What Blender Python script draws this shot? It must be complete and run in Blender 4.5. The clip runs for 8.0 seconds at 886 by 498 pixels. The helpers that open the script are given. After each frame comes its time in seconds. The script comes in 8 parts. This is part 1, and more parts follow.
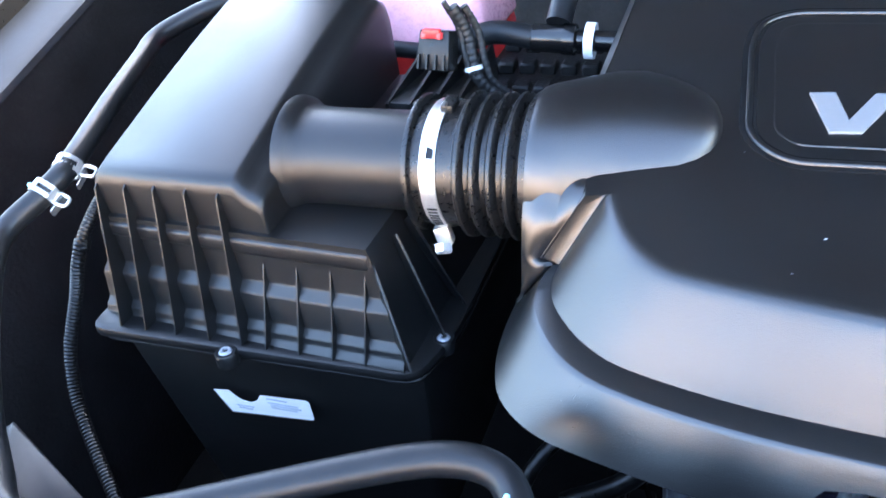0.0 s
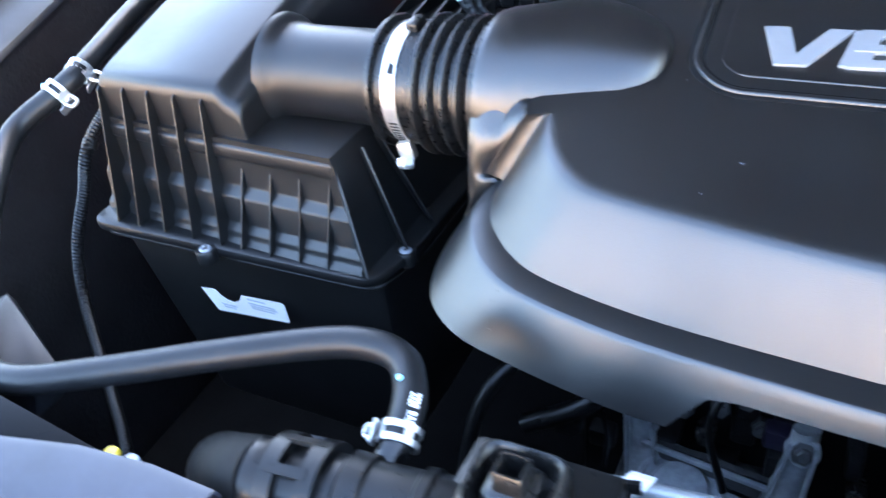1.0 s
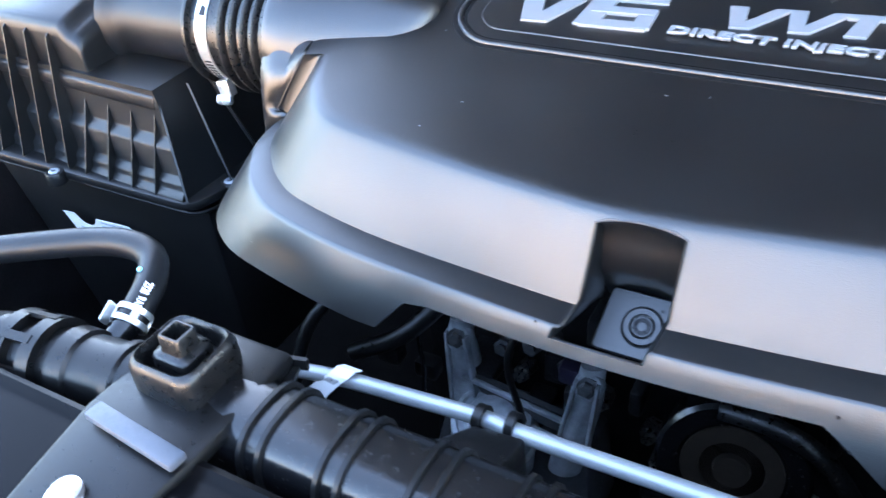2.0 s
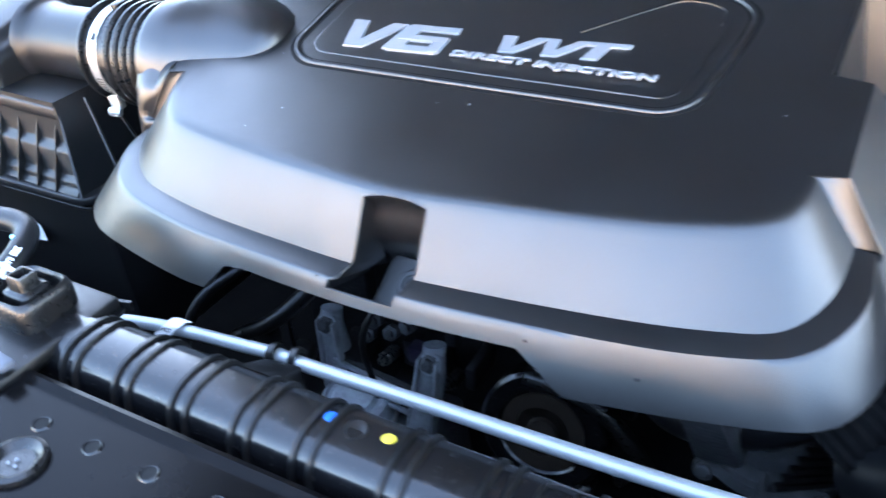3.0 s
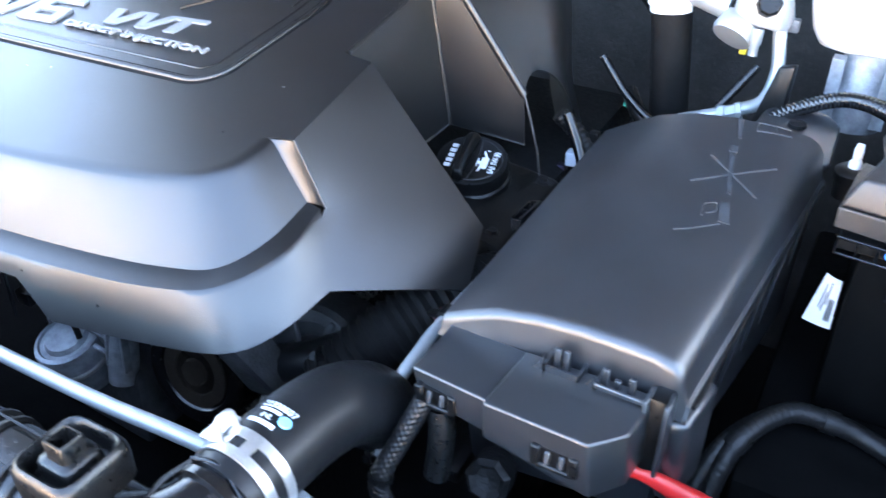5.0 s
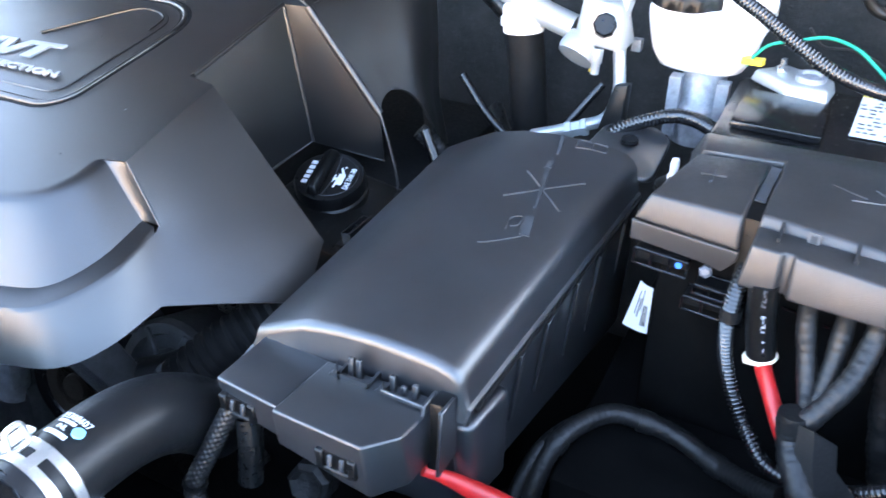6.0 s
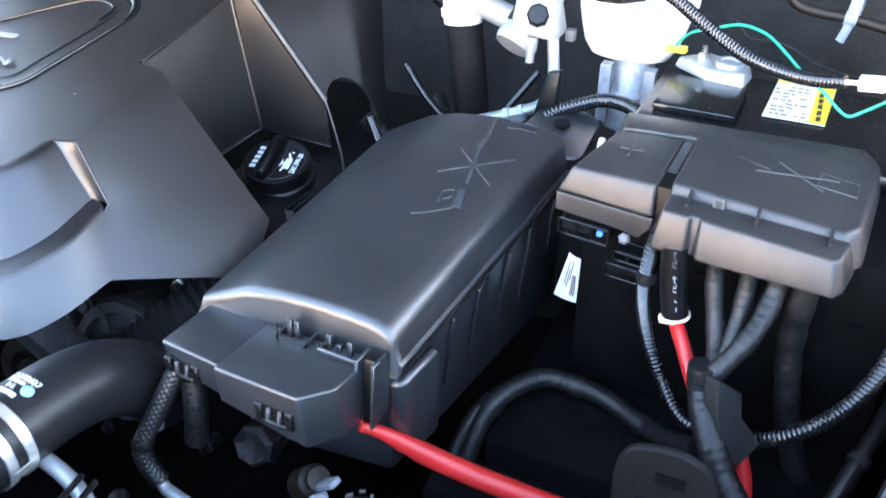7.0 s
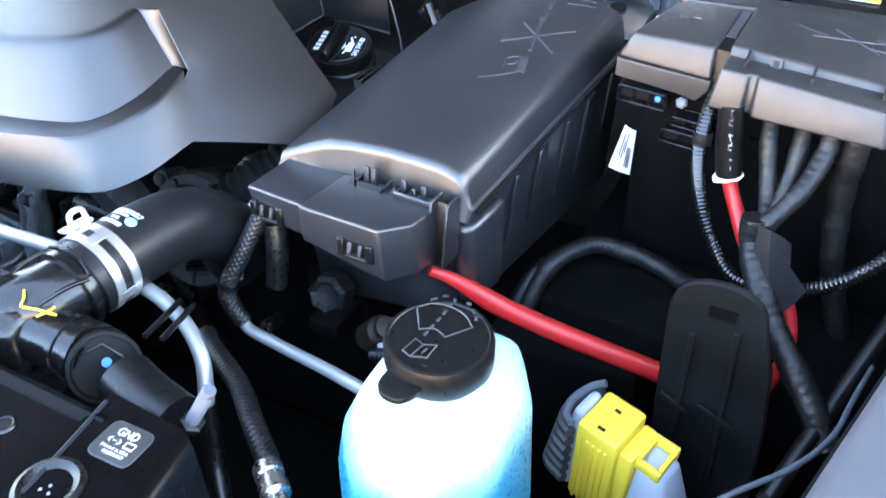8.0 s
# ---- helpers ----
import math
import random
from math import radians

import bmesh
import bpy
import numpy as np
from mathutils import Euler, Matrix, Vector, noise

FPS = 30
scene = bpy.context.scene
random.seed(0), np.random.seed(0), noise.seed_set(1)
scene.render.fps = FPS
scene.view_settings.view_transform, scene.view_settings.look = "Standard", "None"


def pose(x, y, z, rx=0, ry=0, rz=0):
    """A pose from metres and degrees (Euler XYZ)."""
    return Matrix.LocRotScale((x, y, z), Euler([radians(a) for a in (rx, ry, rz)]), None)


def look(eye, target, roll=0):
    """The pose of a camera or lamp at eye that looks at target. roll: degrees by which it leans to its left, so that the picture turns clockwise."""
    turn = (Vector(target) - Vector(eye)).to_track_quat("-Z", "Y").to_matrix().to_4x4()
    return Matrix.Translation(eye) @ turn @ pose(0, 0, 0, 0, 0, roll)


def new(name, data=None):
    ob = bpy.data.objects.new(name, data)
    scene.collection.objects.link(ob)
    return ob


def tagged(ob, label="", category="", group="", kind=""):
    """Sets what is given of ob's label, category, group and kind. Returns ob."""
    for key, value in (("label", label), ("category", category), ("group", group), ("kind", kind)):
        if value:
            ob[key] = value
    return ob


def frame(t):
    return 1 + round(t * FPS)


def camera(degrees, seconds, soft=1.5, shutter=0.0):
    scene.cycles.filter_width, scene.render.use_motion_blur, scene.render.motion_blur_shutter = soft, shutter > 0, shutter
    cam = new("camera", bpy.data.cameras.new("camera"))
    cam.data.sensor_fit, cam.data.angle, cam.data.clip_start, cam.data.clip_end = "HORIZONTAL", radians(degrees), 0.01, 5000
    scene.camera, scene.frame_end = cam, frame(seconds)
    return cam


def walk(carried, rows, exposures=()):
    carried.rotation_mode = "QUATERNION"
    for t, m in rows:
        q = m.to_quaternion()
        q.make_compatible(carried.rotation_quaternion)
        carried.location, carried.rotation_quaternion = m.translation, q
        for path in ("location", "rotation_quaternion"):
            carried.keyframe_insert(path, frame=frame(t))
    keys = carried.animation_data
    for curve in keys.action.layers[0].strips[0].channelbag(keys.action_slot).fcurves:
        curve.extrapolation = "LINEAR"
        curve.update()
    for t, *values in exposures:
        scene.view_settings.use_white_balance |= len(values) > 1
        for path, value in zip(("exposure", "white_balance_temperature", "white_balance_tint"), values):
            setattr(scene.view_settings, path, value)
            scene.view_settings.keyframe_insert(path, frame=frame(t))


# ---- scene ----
cam = camera(56.3, 8.0, shutter=0.4)
PATH = [
    (0, (0.121, 0.041, 1.349), (-0.525, 1.574, 0.24), -6.8),
    (0.5, (0.137, 0.031, 1.331), (-0.577, 1.518, 0.199), -6.9),
    (1, (0.227, 0.033, 1.328), (-0.581, 1.441, 0.159), -6.8),
    (1.5, (0.351, 0.043, 1.318), (-0.463, 1.423, 0.121), -4.6),
    (1.7, (0.386, 0.048, 1.317), (-0.44, 1.412, 0.11), -4.6),
    (2.8, (0.57, 0.001, 1.337), (-0.27, 1.426, 0.213), -3.5),
    (3, (0.626, -0.011, 1.342), (-0.211, 1.431, 0.237), -3.3),
    (3.5, (0.747, -0.03, 1.36), (-0.048, 1.449, 0.274), -2.2),
    (4, (0.862, 0.012, 1.357), (0.059, 1.478, 0.259), -1.8),
    (4.5, (0.949, 0.07, 1.366), (0.113, 1.505, 0.252), -1.2),
    (5, (1.012, 0.101, 1.356), (0.179, 1.521, 0.22), -1.0),
    (5.2, (1.036, 0.111, 1.353), (0.214, 1.531, 0.21), -1.0),
    (6.3, (1.147, 0.139, 1.384), (0.386, 1.624, 0.281), -0.4),
    (6.5, (1.155, 0.135, 1.386), (0.41, 1.633, 0.289), -0.3),
    (7, (1.17, 0.106, 1.372), (0.455, 1.613, 0.269), 0.3),
    (7.5, (1.174, 0.054, 1.346), (0.449, 1.52, 0.195), 0.4),
    (8, (1.175, 0.028, 1.337), (0.435, 1.437, 0.125), -0.2),
]
walk(cam, [(t, look(eye, target, roll)) for t, eye, target, roll in PATH], [(0.0, 4.38, 6300, 10), (1.5, 4.44, 6400, 10), (3.0, 4.52, 6500, 10), (5.0, 4.66, 6650, 10), (6.5, 4.60, 6850, 10), (8.0, 4.85, 7050, 10)])

# ---- daylight: low hazy sun behind the raised bonnet, open sky before the car ----
SUN_ELEVATION, SUN_TURN = 38.0, 14.0
world = bpy.data.worlds.new("sky")
scene.world = world
world.use_nodes = True
wn = world.node_tree.nodes
sky = wn.new("ShaderNodeTexSky")
sky.sky_type, sky.sun_disc = "NISHITA", False
sky.sun_elevation, sky.sun_rotation = radians(SUN_ELEVATION), radians(SUN_TURN)
sky.air_density, sky.dust_density = 1.0, 2.6
wn["Background"].inputs["Strength"].default_value = 0.15
world.node_tree.links.new(sky.outputs["Color"], wn["Background"].inputs["Color"])
sun = new("sun", bpy.data.lights.new("sun", "SUN"))
sun.data.energy, sun.data.angle, sun.data.color = 2.5, radians(0.6), (1.0, 0.94, 0.85)
sun.rotation_euler = (radians(90 - SUN_ELEVATION), 0, radians(180 - SUN_TURN))
scene.view_settings.exposure = 4.5

from mathutils import geometry


# ---- mesh helpers ----
def catmull(pts, k=6):
    """A smooth line through the given points, k steps a span."""
    pts = [Vector(p) for p in pts]
    if len(pts) < 3:
        return [pts[0].lerp(pts[1], i / k) for i in range(k + 1)]
    ext = [2 * pts[0] - pts[1]] + pts + [2 * pts[-1] - pts[-2]]
    out = []
    for i in range(len(pts) - 1):
        a, b, c, d = ext[i:i + 4]
        for j in range(k):
            t = j / k
            out.append(0.5 * (2 * b + (c - a) * t + (2 * a - 5 * b + 4 * c - d) * t * t + (3 * b - a - 3 * c + d) * t ** 3))
    return out + [pts[-1]]


def resample(line, step):
    """The same line in even steps."""
    dist = [0.0]
    for a, b in zip(line, line[1:]):
        dist.append(dist[-1] + (b - a).length)
    n = max(2, int(dist[-1] / step))
    out, j = [], 0
    for i in range(n + 1):
        d = dist[-1] * i / n
        while j < len(line) - 2 and dist[j + 1] < d:
            j += 1
        out.append(line[j].lerp(line[j + 1], (d - dist[j]) / max(1e-9, dist[j + 1] - dist[j])))
    return out


def loft(bm, rows, closed=False, caps=False):
    """Faces between rows of points; closed joins each row's ends."""
    vs = [[bm.verts.new(p) for p in row] for row in rows]
    n = len(rows[0])
    for a, b in zip(vs, vs[1:]):
        for i in range(n if closed else n - 1):
            j = (i + 1) % n
            bm.faces.new((a[i], a[j], b[j], b[i]))
    if caps:
        bm.faces.new(vs[0][::-1])
        bm.faces.new(vs[-1])
    return vs


def tube(bm, pts, r, n=12, k=6, rad=None, step=None, squash=1.0, cap=True):
    """A round hose or rod along a smooth line; rad(s) gives its radius at s metres."""
    line = catmull(pts, k) if k else [Vector(p) for p in pts]
    if step:
        line = resample(line, step)
    tangents = [(line[min(i + 1, len(line) - 1)] - line[max(i - 1, 0)]).normalized() for i in range(len(line))]
    side = tangents[0].orthogonal().normalized()
    rows, s = [], 0.0
    for i, (p, t) in enumerate(zip(line, tangents)):
        side = (side - side.dot(t) * t).normalized()
        up = t.cross(side)
        s += (p - line[i - 1]).length if i else 0.0
        rr = rad(s) if rad else r
        rows.append([p + rr * (math.cos(a) * side + squash * math.sin(a) * up) for a in (2 * math.pi * j / n for j in range(n))])
    loft(bm, rows, True, cap)
    return line


def corrugated(bm, pts, r, depth=0.12, pitch=0.004, n=12):
    """A convoluted plastic conduit."""
    tube(bm, pts, r, n=n, step=pitch / 4, rad=lambda s: r * (1 - depth * (0.5 + 0.5 * math.copysign(abs(math.sin(2 * math.pi * s / pitch)) ** 0.6, math.sin(2 * math.pi * s / pitch)))))


def braided(bm, pts, r, n=48, pitch=0.0048, strands=8):
    """A woven sleeve: crossing strands raised on a round tube."""
    line = resample(catmull(pts, 8), 0.0006)
    tangents = [(line[min(i + 1, len(line) - 1)] - line[max(i - 1, 0)]).normalized() for i in range(len(line))]
    side = tangents[0].orthogonal().normalized()
    rows = []
    for i, (p, t) in enumerate(zip(line, tangents)):
        side = (side - side.dot(t) * t).normalized()
        up = t.cross(side)
        turn = 2 * math.pi * 0.0006 * i / pitch
        rows.append([p + r * (1 + 0.06 * math.cos(turn) * math.cos(strands * a)) * (math.cos(a) * side + math.sin(a) * up) for a in (2 * math.pi * j / n for j in range(n))])
    loft(bm, rows, True, True)


def lathe(bm, at, axis, prof, n=28, squash=None):
    """A turned body: prof is (radius, height) along the axis from at."""
    axis = Vector(axis).normalized()
    side = axis.orthogonal().normalized()
    up = axis.cross(side)
    rows = [[Vector(at) + h * axis + max(r, 1e-5) * (math.cos(a) * side + math.sin(a) * up) for a in (2 * math.pi * j / n for j in range(n))] for r, h in prof]
    loft(bm, rows, True, True)


def band(bm, at, axis, r, width, thick, n=36):
    """A flat ring round an axis."""
    a = Vector(axis).normalized()
    p = Vector(at) - a * width / 2
    rows = []
    side = a.orthogonal().normalized()
    up = a.cross(side)
    for rr, h in ((r, 0), (r + thick, 0), (r + thick, width), (r, width), (r, 0)):
        rows.append([p + h * a + rr * (math.cos(t) * side + math.sin(t) * up) for t in (2 * math.pi * j / n for j in range(n))])
    loft(bm, rows, True)


def bevel(bm, w, seg=2, angle=25, edges=None):
    bmesh.ops.remove_doubles(bm, verts=bm.verts, dist=1e-5)
    bmesh.ops.recalc_face_normals(bm, faces=bm.faces)
    sharp = edges or [e for e in bm.edges if len(e.link_faces) == 2 and e.calc_face_angle(0) > radians(angle)]
    bmesh.ops.bevel(bm, geom=sharp, offset=w, segments=seg, profile=0.5, affect="EDGES", clamp_overlap=True)


def hexa(bm, low, high):
    """A block between two outlines of the same number of corners."""
    loft(bm, [low, high], True, True)


def box(bm, a, b):
    (x0, y0, z0), (x1, y1, z1) = a, b
    hexa(bm, [(x0, y0, z0), (x1, y0, z0), (x1, y1, z0), (x0, y1, z0)], [(x0, y0, z1), (x1, y0, z1), (x1, y1, z1), (x0, y1, z1)])


def bar(bm, a, b, w, h, up=(0, 0, 1)):
    """A square bar from a to b."""
    a, b = Vector(a), Vector(b)
    t = (b - a).normalized()
    s = t.cross(Vector(up)).normalized()
    u = s.cross(t)
    q = [s * w / 2 * i + u * h / 2 * j for i, j in ((-1, -1), (1, -1), (1, 1), (-1, 1))]
    hexa(bm, [a + v for v in q], [b + v for v in q])


def rounded(pts, r, seg=5):
    """An outline with its corners rounded."""
    pts = [Vector(p) for p in pts]
    out = []
    for i, p in enumerate(pts):
        a, b = pts[i - 1] - p, pts[(i + 1) % len(pts)] - p
        ra = min(r, a.length * 0.48, b.length * 0.48)
        p0, p1 = p + a.normalized() * ra, p + b.normalized() * ra
        for j in range(seg + 1):
            t = j / seg
            out.append((1 - t) ** 2 * p0 + 2 * t * (1 - t) * p + t * t * p1)
    return out


def mesh_of(bm, name, smooth=38, keep=False):
    bmesh.ops.remove_doubles(bm, verts=bm.verts, dist=2e-6)
    if not keep:
        bmesh.ops.recalc_face_normals(bm, faces=bm.faces)
    me = bpy.data.meshes.new(name)
    bm.to_mesh(me)
    bm.free()
    if smooth:
        me.polygons.foreach_set("use_smooth", [True] * len(me.polygons))
        me.set_sharp_from_angle(angle=radians(smooth))
    return me


def origin(ob):
    p = Vector((0, 0, 0))
    while ob:
        p += ob.location
        ob = ob.parent
    return p


def thing(name, at, label, category, group=""):
    """A thing's empty at its base."""
    ob = new(name)
    ob.location = at
    ob.empty_display_size = 0.01
    return tagged(ob, label, category, group)


def part(name, bm, material, parent, label="", smooth=38, keep=False):
    """One mesh under a thing or a part; its points are given in the world."""
    bmesh.ops.translate(bm, verts=bm.verts, vec=-origin(parent))
    ob = new(name, mesh_of(bm, name, smooth, keep))
    ob.data.materials.append(material)
    ob.parent = parent
    if label:
        tagged(ob, label)
    return ob


def solo(name, bm, material, label, category, kind="", group="", smooth=38, keep=False):
    """A thing or a piece of the setting that is one mesh."""
    low = min((v.co.z for v in bm.verts), default=0)
    c = sum((v.co for v in bm.verts), Vector()) / max(1, len(bm.verts))
    at = Vector((c.x, c.y, low))
    bmesh.ops.translate(bm, verts=bm.verts, vec=-at)
    ob = new(name, mesh_of(bm, name, smooth, keep))
    ob.data.materials.append(material)
    ob.location = at
    return tagged(ob, label, category, group, kind)


def letters(name, words, at, across, up, material, parent, depth=0.0004, bold=0.0, fold=None, label=""):
    """Raised or printed words filling the parallelogram at, across, up."""
    cu = bpy.data.curves.new(name, "FONT")
    cu.body, cu.extrude, cu.offset, cu.resolution_u = words, 0.5, bold, 3
    tmp = bpy.data.objects.new(name, cu)
    scene.collection.objects.link(tmp)
    me = bpy.data.meshes.new_from_object(tmp)
    bpy.data.objects.remove(tmp)
    bpy.data.curves.remove(cu)
    bm = bmesh.new()
    bm.from_mesh(me)
    bpy.data.meshes.remove(me)
    lo = [min(v.co[i] for v in bm.verts) for i in range(3)]
    hi = [max(v.co[i] for v in bm.verts) for i in range(3)]
    at, across, up = Vector(at), Vector(across), Vector(up)
    n = across.cross(up).normalized()
    for v in bm.verts:
        u, w, d = ((v.co[i] - lo[i]) / max(1e-9, hi[i] - lo[i]) for i in range(3))
        p = at + u * across + w * up
        v.co = (fold(p) if fold else p) + n * d * depth
    return part(name, bm, material, parent, label, smooth=0)


def plate(bm, outline, thick, way=(0, 0, 1)):
    """A flat outline given a thickness."""
    w = Vector(way).normalized() * thick
    pts = [Vector(p) for p in outline]
    hexa(bm, pts, [p + w for p in pts])


def frame_of(at, across, up):
    """A map from millimetres on a face to the world."""
    at, a, u = Vector(at), Vector(across).normalized(), Vector(up)
    u = (u - u.dot(a) * a).normalized()
    n = a.cross(u)
    return lambda x, y, d=0.0: at + (x * a + y * u + d * n) / 1000


# ---- materials ----
def node_material(name, colour, rough=0.5, metal=0.0, grain=0.0, grain_size=0.0006, mottle=0.25, patch=0.04, dust=0.0, coat=0.0,
                  spread=0.12, broad=0.0, spec=0.5, dust_colour=(0.42, 0.40, 0.37), stretch=None):
    m = bpy.data.materials.new(name)
    m.use_nodes = True
    nt = m.node_tree
    nd, ln = nt.nodes, nt.links
    b = nd["Principled BSDF"]
    b.inputs["Metallic"].default_value = metal
    b.inputs["Specular IOR Level"].default_value = spec
    b.inputs["Coat Weight"].default_value = coat
    b.inputs["Coat Roughness"].default_value = 0.08
    tc = nd.new("ShaderNodeTexCoord")
    co = tc.outputs["Object"]
    if stretch:
        mp = nd.new("ShaderNodeMapping")
        mp.inputs["Scale"].default_value = stretch
        ln.new(co, mp.inputs["Vector"])
        co = mp.outputs["Vector"]

    def noise_of(size, detail=4.0, r=0.6):
        t = nd.new("ShaderNodeTexNoise")
        t.inputs["Scale"].default_value = 1.0 / size
        t.inputs["Detail"].default_value = detail
        t.inputs["Roughness"].default_value = r
        ln.new(co, t.inputs["Vector"])
        return t.outputs["Fac"]

    def remap(v, a, b2, c, d):
        t = nd.new("ShaderNodeMapRange")
        for k, val in zip(("From Min", "From Max", "To Min", "To Max"), (a, b2, c, d)):
            t.inputs[k].default_value = val
        ln.new(v, t.inputs["Value"])
        return t.outputs["Result"]

    big, fine = noise_of(patch), noise_of(patch / 9, 5.0, 0.7)
    tint = nd.new("ShaderNodeMix")
    tint.data_type = "RGBA"
    tint.inputs["A"].default_value = (*[c * (1 - mottle) for c in colour], 1)
    tint.inputs["B"].default_value = (*[min(1, c * (1 + mottle)) for c in colour], 1)
    ln.new(remap(big, 0.3, 0.7, 0, 1), tint.inputs["Factor"])
    col = tint.outputs["Result"]
    if dust:
        film = nd.new("ShaderNodeMix")
        film.data_type = "RGBA"
        film.inputs["B"].default_value = (*dust_colour, 1)
        ln.new(col, film.inputs["A"])
        ln.new(remap(fine, 0.5, 0.85, 0.0, dust), film.inputs["Factor"])
        col = film.outputs["Result"]
    ln.new(col, b.inputs["Base Color"])
    gloss = remap(fine, 0.3, 0.7, max(0.02, rough - spread), min(1, rough + spread))
    if broad:
        slow = nd.new("ShaderNodeMath")
        slow.operation = "ADD"
        ln.new(gloss, slow.inputs[0])
        ln.new(remap(noise_of(patch * 1.6, 3.0, 0.5), 0.3, 0.7, -broad, broad), slow.inputs[1])
        gloss = slow.outputs["Value"]
    ln.new(gloss, b.inputs["Roughness"])
    if grain:
        bp = nd.new("ShaderNodeBump")
        bp.inputs["Strength"].default_value = grain
        bp.inputs["Distance"].default_value = grain_size * 0.5
        ln.new(noise_of(grain_size, 2.0), bp.inputs["Height"])
        ln.new(bp.outputs["Normal"], b.inputs["Normal"])
    return m


M = {}
M["cover"] = node_material("cover_plastic", (0.0032, 0.0034, 0.0039), 0.34, grain=0.30, grain_size=0.0010, patch=0.06, spread=0.02, broad=0.05, dust=0.004, spec=0.88)
M["airbox"] = node_material("airbox_plastic", (0.0050, 0.0051, 0.0055), 0.38, grain=0.2, grain_size=0.0010, dust=0.004, spread=0.02, broad=0.03, spec=0.46)
M["fuse"] = node_material("fusebox_plastic", (0.0160, 0.0170, 0.0195), 0.32, grain=0.25, grain_size=0.0009, dust=0.004, spread=0.01, broad=0.03, spec=1.0)
M["battery_cover"] = node_material("battery_cover_plastic", (0.0215, 0.0205, 0.0210), 0.40, grain=0.35, grain_size=0.0010, dust=0.03, spec=0.6)
M["black"] = node_material("black_plastic", (0.0042, 0.0042, 0.0044), 0.36, spec=0.32, dust=0.004)
M["gloss"] = node_material("glossy_black_plastic", (0.004, 0.004, 0.0045), 0.22, spread=0.08, dust=0.02)
M["rubber"] = node_material("black_rubber", (0.005, 0.005, 0.0052), 0.32, grain=0.1, grain_size=0.001, dust=0.003)
M["hose"] = node_material("rubber_hose", (0.0075, 0.0080, 0.0092), 0.40, grain=0.2, grain_size=0.0015, dust=0.008, spec=0.34)
M["tape"] = node_material("harness_tape", (0.0068, 0.0068, 0.0072), 0.46, grain=0.4, grain_size=0.003, dust=0.02, spec=0.4)
M["paint"] = node_material("black_paint", (0.0030, 0.0028, 0.0030), 0.2, spread=0.03, spec=0.07)
M["paint_dark"] = node_material("dark_grey_paint", (0.0062, 0.0066, 0.0075), 0.40, grain=0.35, grain_size=0.006, spec=0.16, spread=0.06, broad=0.05, dust=0.012, patch=0.06, mottle=0.4)
# left rail's copy of the wing paint, darkened to offset the sun on it
M["rail"] = node_material("wing_rail_darkened", (0.0072, 0.009, 0.0125), 0.46, dust=0.004, spread=0.03, spec=0.22)
M["paint_light"] = node_material("grey_blue_paint", (0.011, 0.013, 0.018), 0.42, spec=0.22, dust=0.006)
# near black: deep shade under and between parts, put into the colour
M["deep_shade"] = node_material("deep_shade_black", (0.003, 0.003, 0.003), 0.8, spec=0.05, mottle=0.4)
# panel paint made paler by the sky reflection put into its colour
M["panel_end"] = node_material("panel_end_sky_sheen", (0.022, 0.024, 0.036), 0.34, spec=0.45, spread=0.05, dust=0.02)
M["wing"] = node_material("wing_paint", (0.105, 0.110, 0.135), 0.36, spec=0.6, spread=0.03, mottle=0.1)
# matt black for dim parts; also paints the shade in grooves and holes
M["dull"] = node_material("dim_black", (0.008, 0.008, 0.0082), 0.6, spec=0.1, mottle=0.4)
M["bulkhead"] = node_material("bulkhead_coating", (0.022, 0.020, 0.0185), 0.7, grain=0.5, grain_size=0.006, mottle=0.45, patch=0.09, dust=0.05, spec=0.2)
M["greyloom"] = node_material("grey_rubber_loom", (0.075, 0.085, 0.105), 0.45, mottle=0.2, grain=0.2, grain_size=0.002)
M["cream"] = node_material("cream_tape", (0.72, 0.66, 0.52), 0.55, mottle=0.1)
M["alu"] = node_material("aluminium_tube", (0.36, 0.385, 0.395), 0.42, metal=0.55, mottle=0.06, spread=0.06)
M["cast"] = node_material("cast_aluminium", (0.30, 0.315, 0.34), 0.5, metal=0.4, grain=0.6, grain_size=0.002, mottle=0.3, patch=0.012)
M["casting"] = node_material("dull_casting", (0.055, 0.057, 0.061), 0.45, metal=0.3, grain=0.5, grain_size=0.003, mottle=0.35, patch=0.02)
M["bracket"] = node_material("cast_bracket", (0.34, 0.36, 0.39), 0.42, metal=0.45, grain=0.5, grain_size=0.003, mottle=0.3, patch=0.02)
M["steel"] = node_material("steel", (0.55, 0.55, 0.54), 0.3, metal=1.0, mottle=0.15)
M["zinc"] = node_material("zinc_plated", (0.62, 0.62, 0.61), 0.36, metal=0.85, mottle=0.12, patch=0.01)
M["silver"] = node_material("silver_lettering", (0.22, 0.23, 0.245), 0.4, metal=0.2, mottle=0.04)
M["white"] = node_material("white_plastic", (0.80, 0.80, 0.79), 0.4, mottle=0.04, grain=0.05)
M["paper"] = node_material("white_paper", (0.78, 0.78, 0.77), 0.6, mottle=0.04)
M["print"] = node_material("black_print", (0.02, 0.02, 0.02), 0.45)
M["printw"] = node_material("white_print", (0.75, 0.78, 0.8), 0.55, mottle=0.15, patch=0.004)
M["embossed"] = node_material("scuffed_mark", (0.038, 0.040, 0.044), 0.4, mottle=0.3, patch=0.01)
M["conduit"] = node_material("conduit_plastic", (0.006, 0.006, 0.0065), 0.2, spread=0.05, dust=0.01, spec=0.9)
M["braid"] = node_material("braided_sleeve", (0.008, 0.008, 0.0085), 0.38, grain=0.3, grain_size=0.0012, spec=0.5)
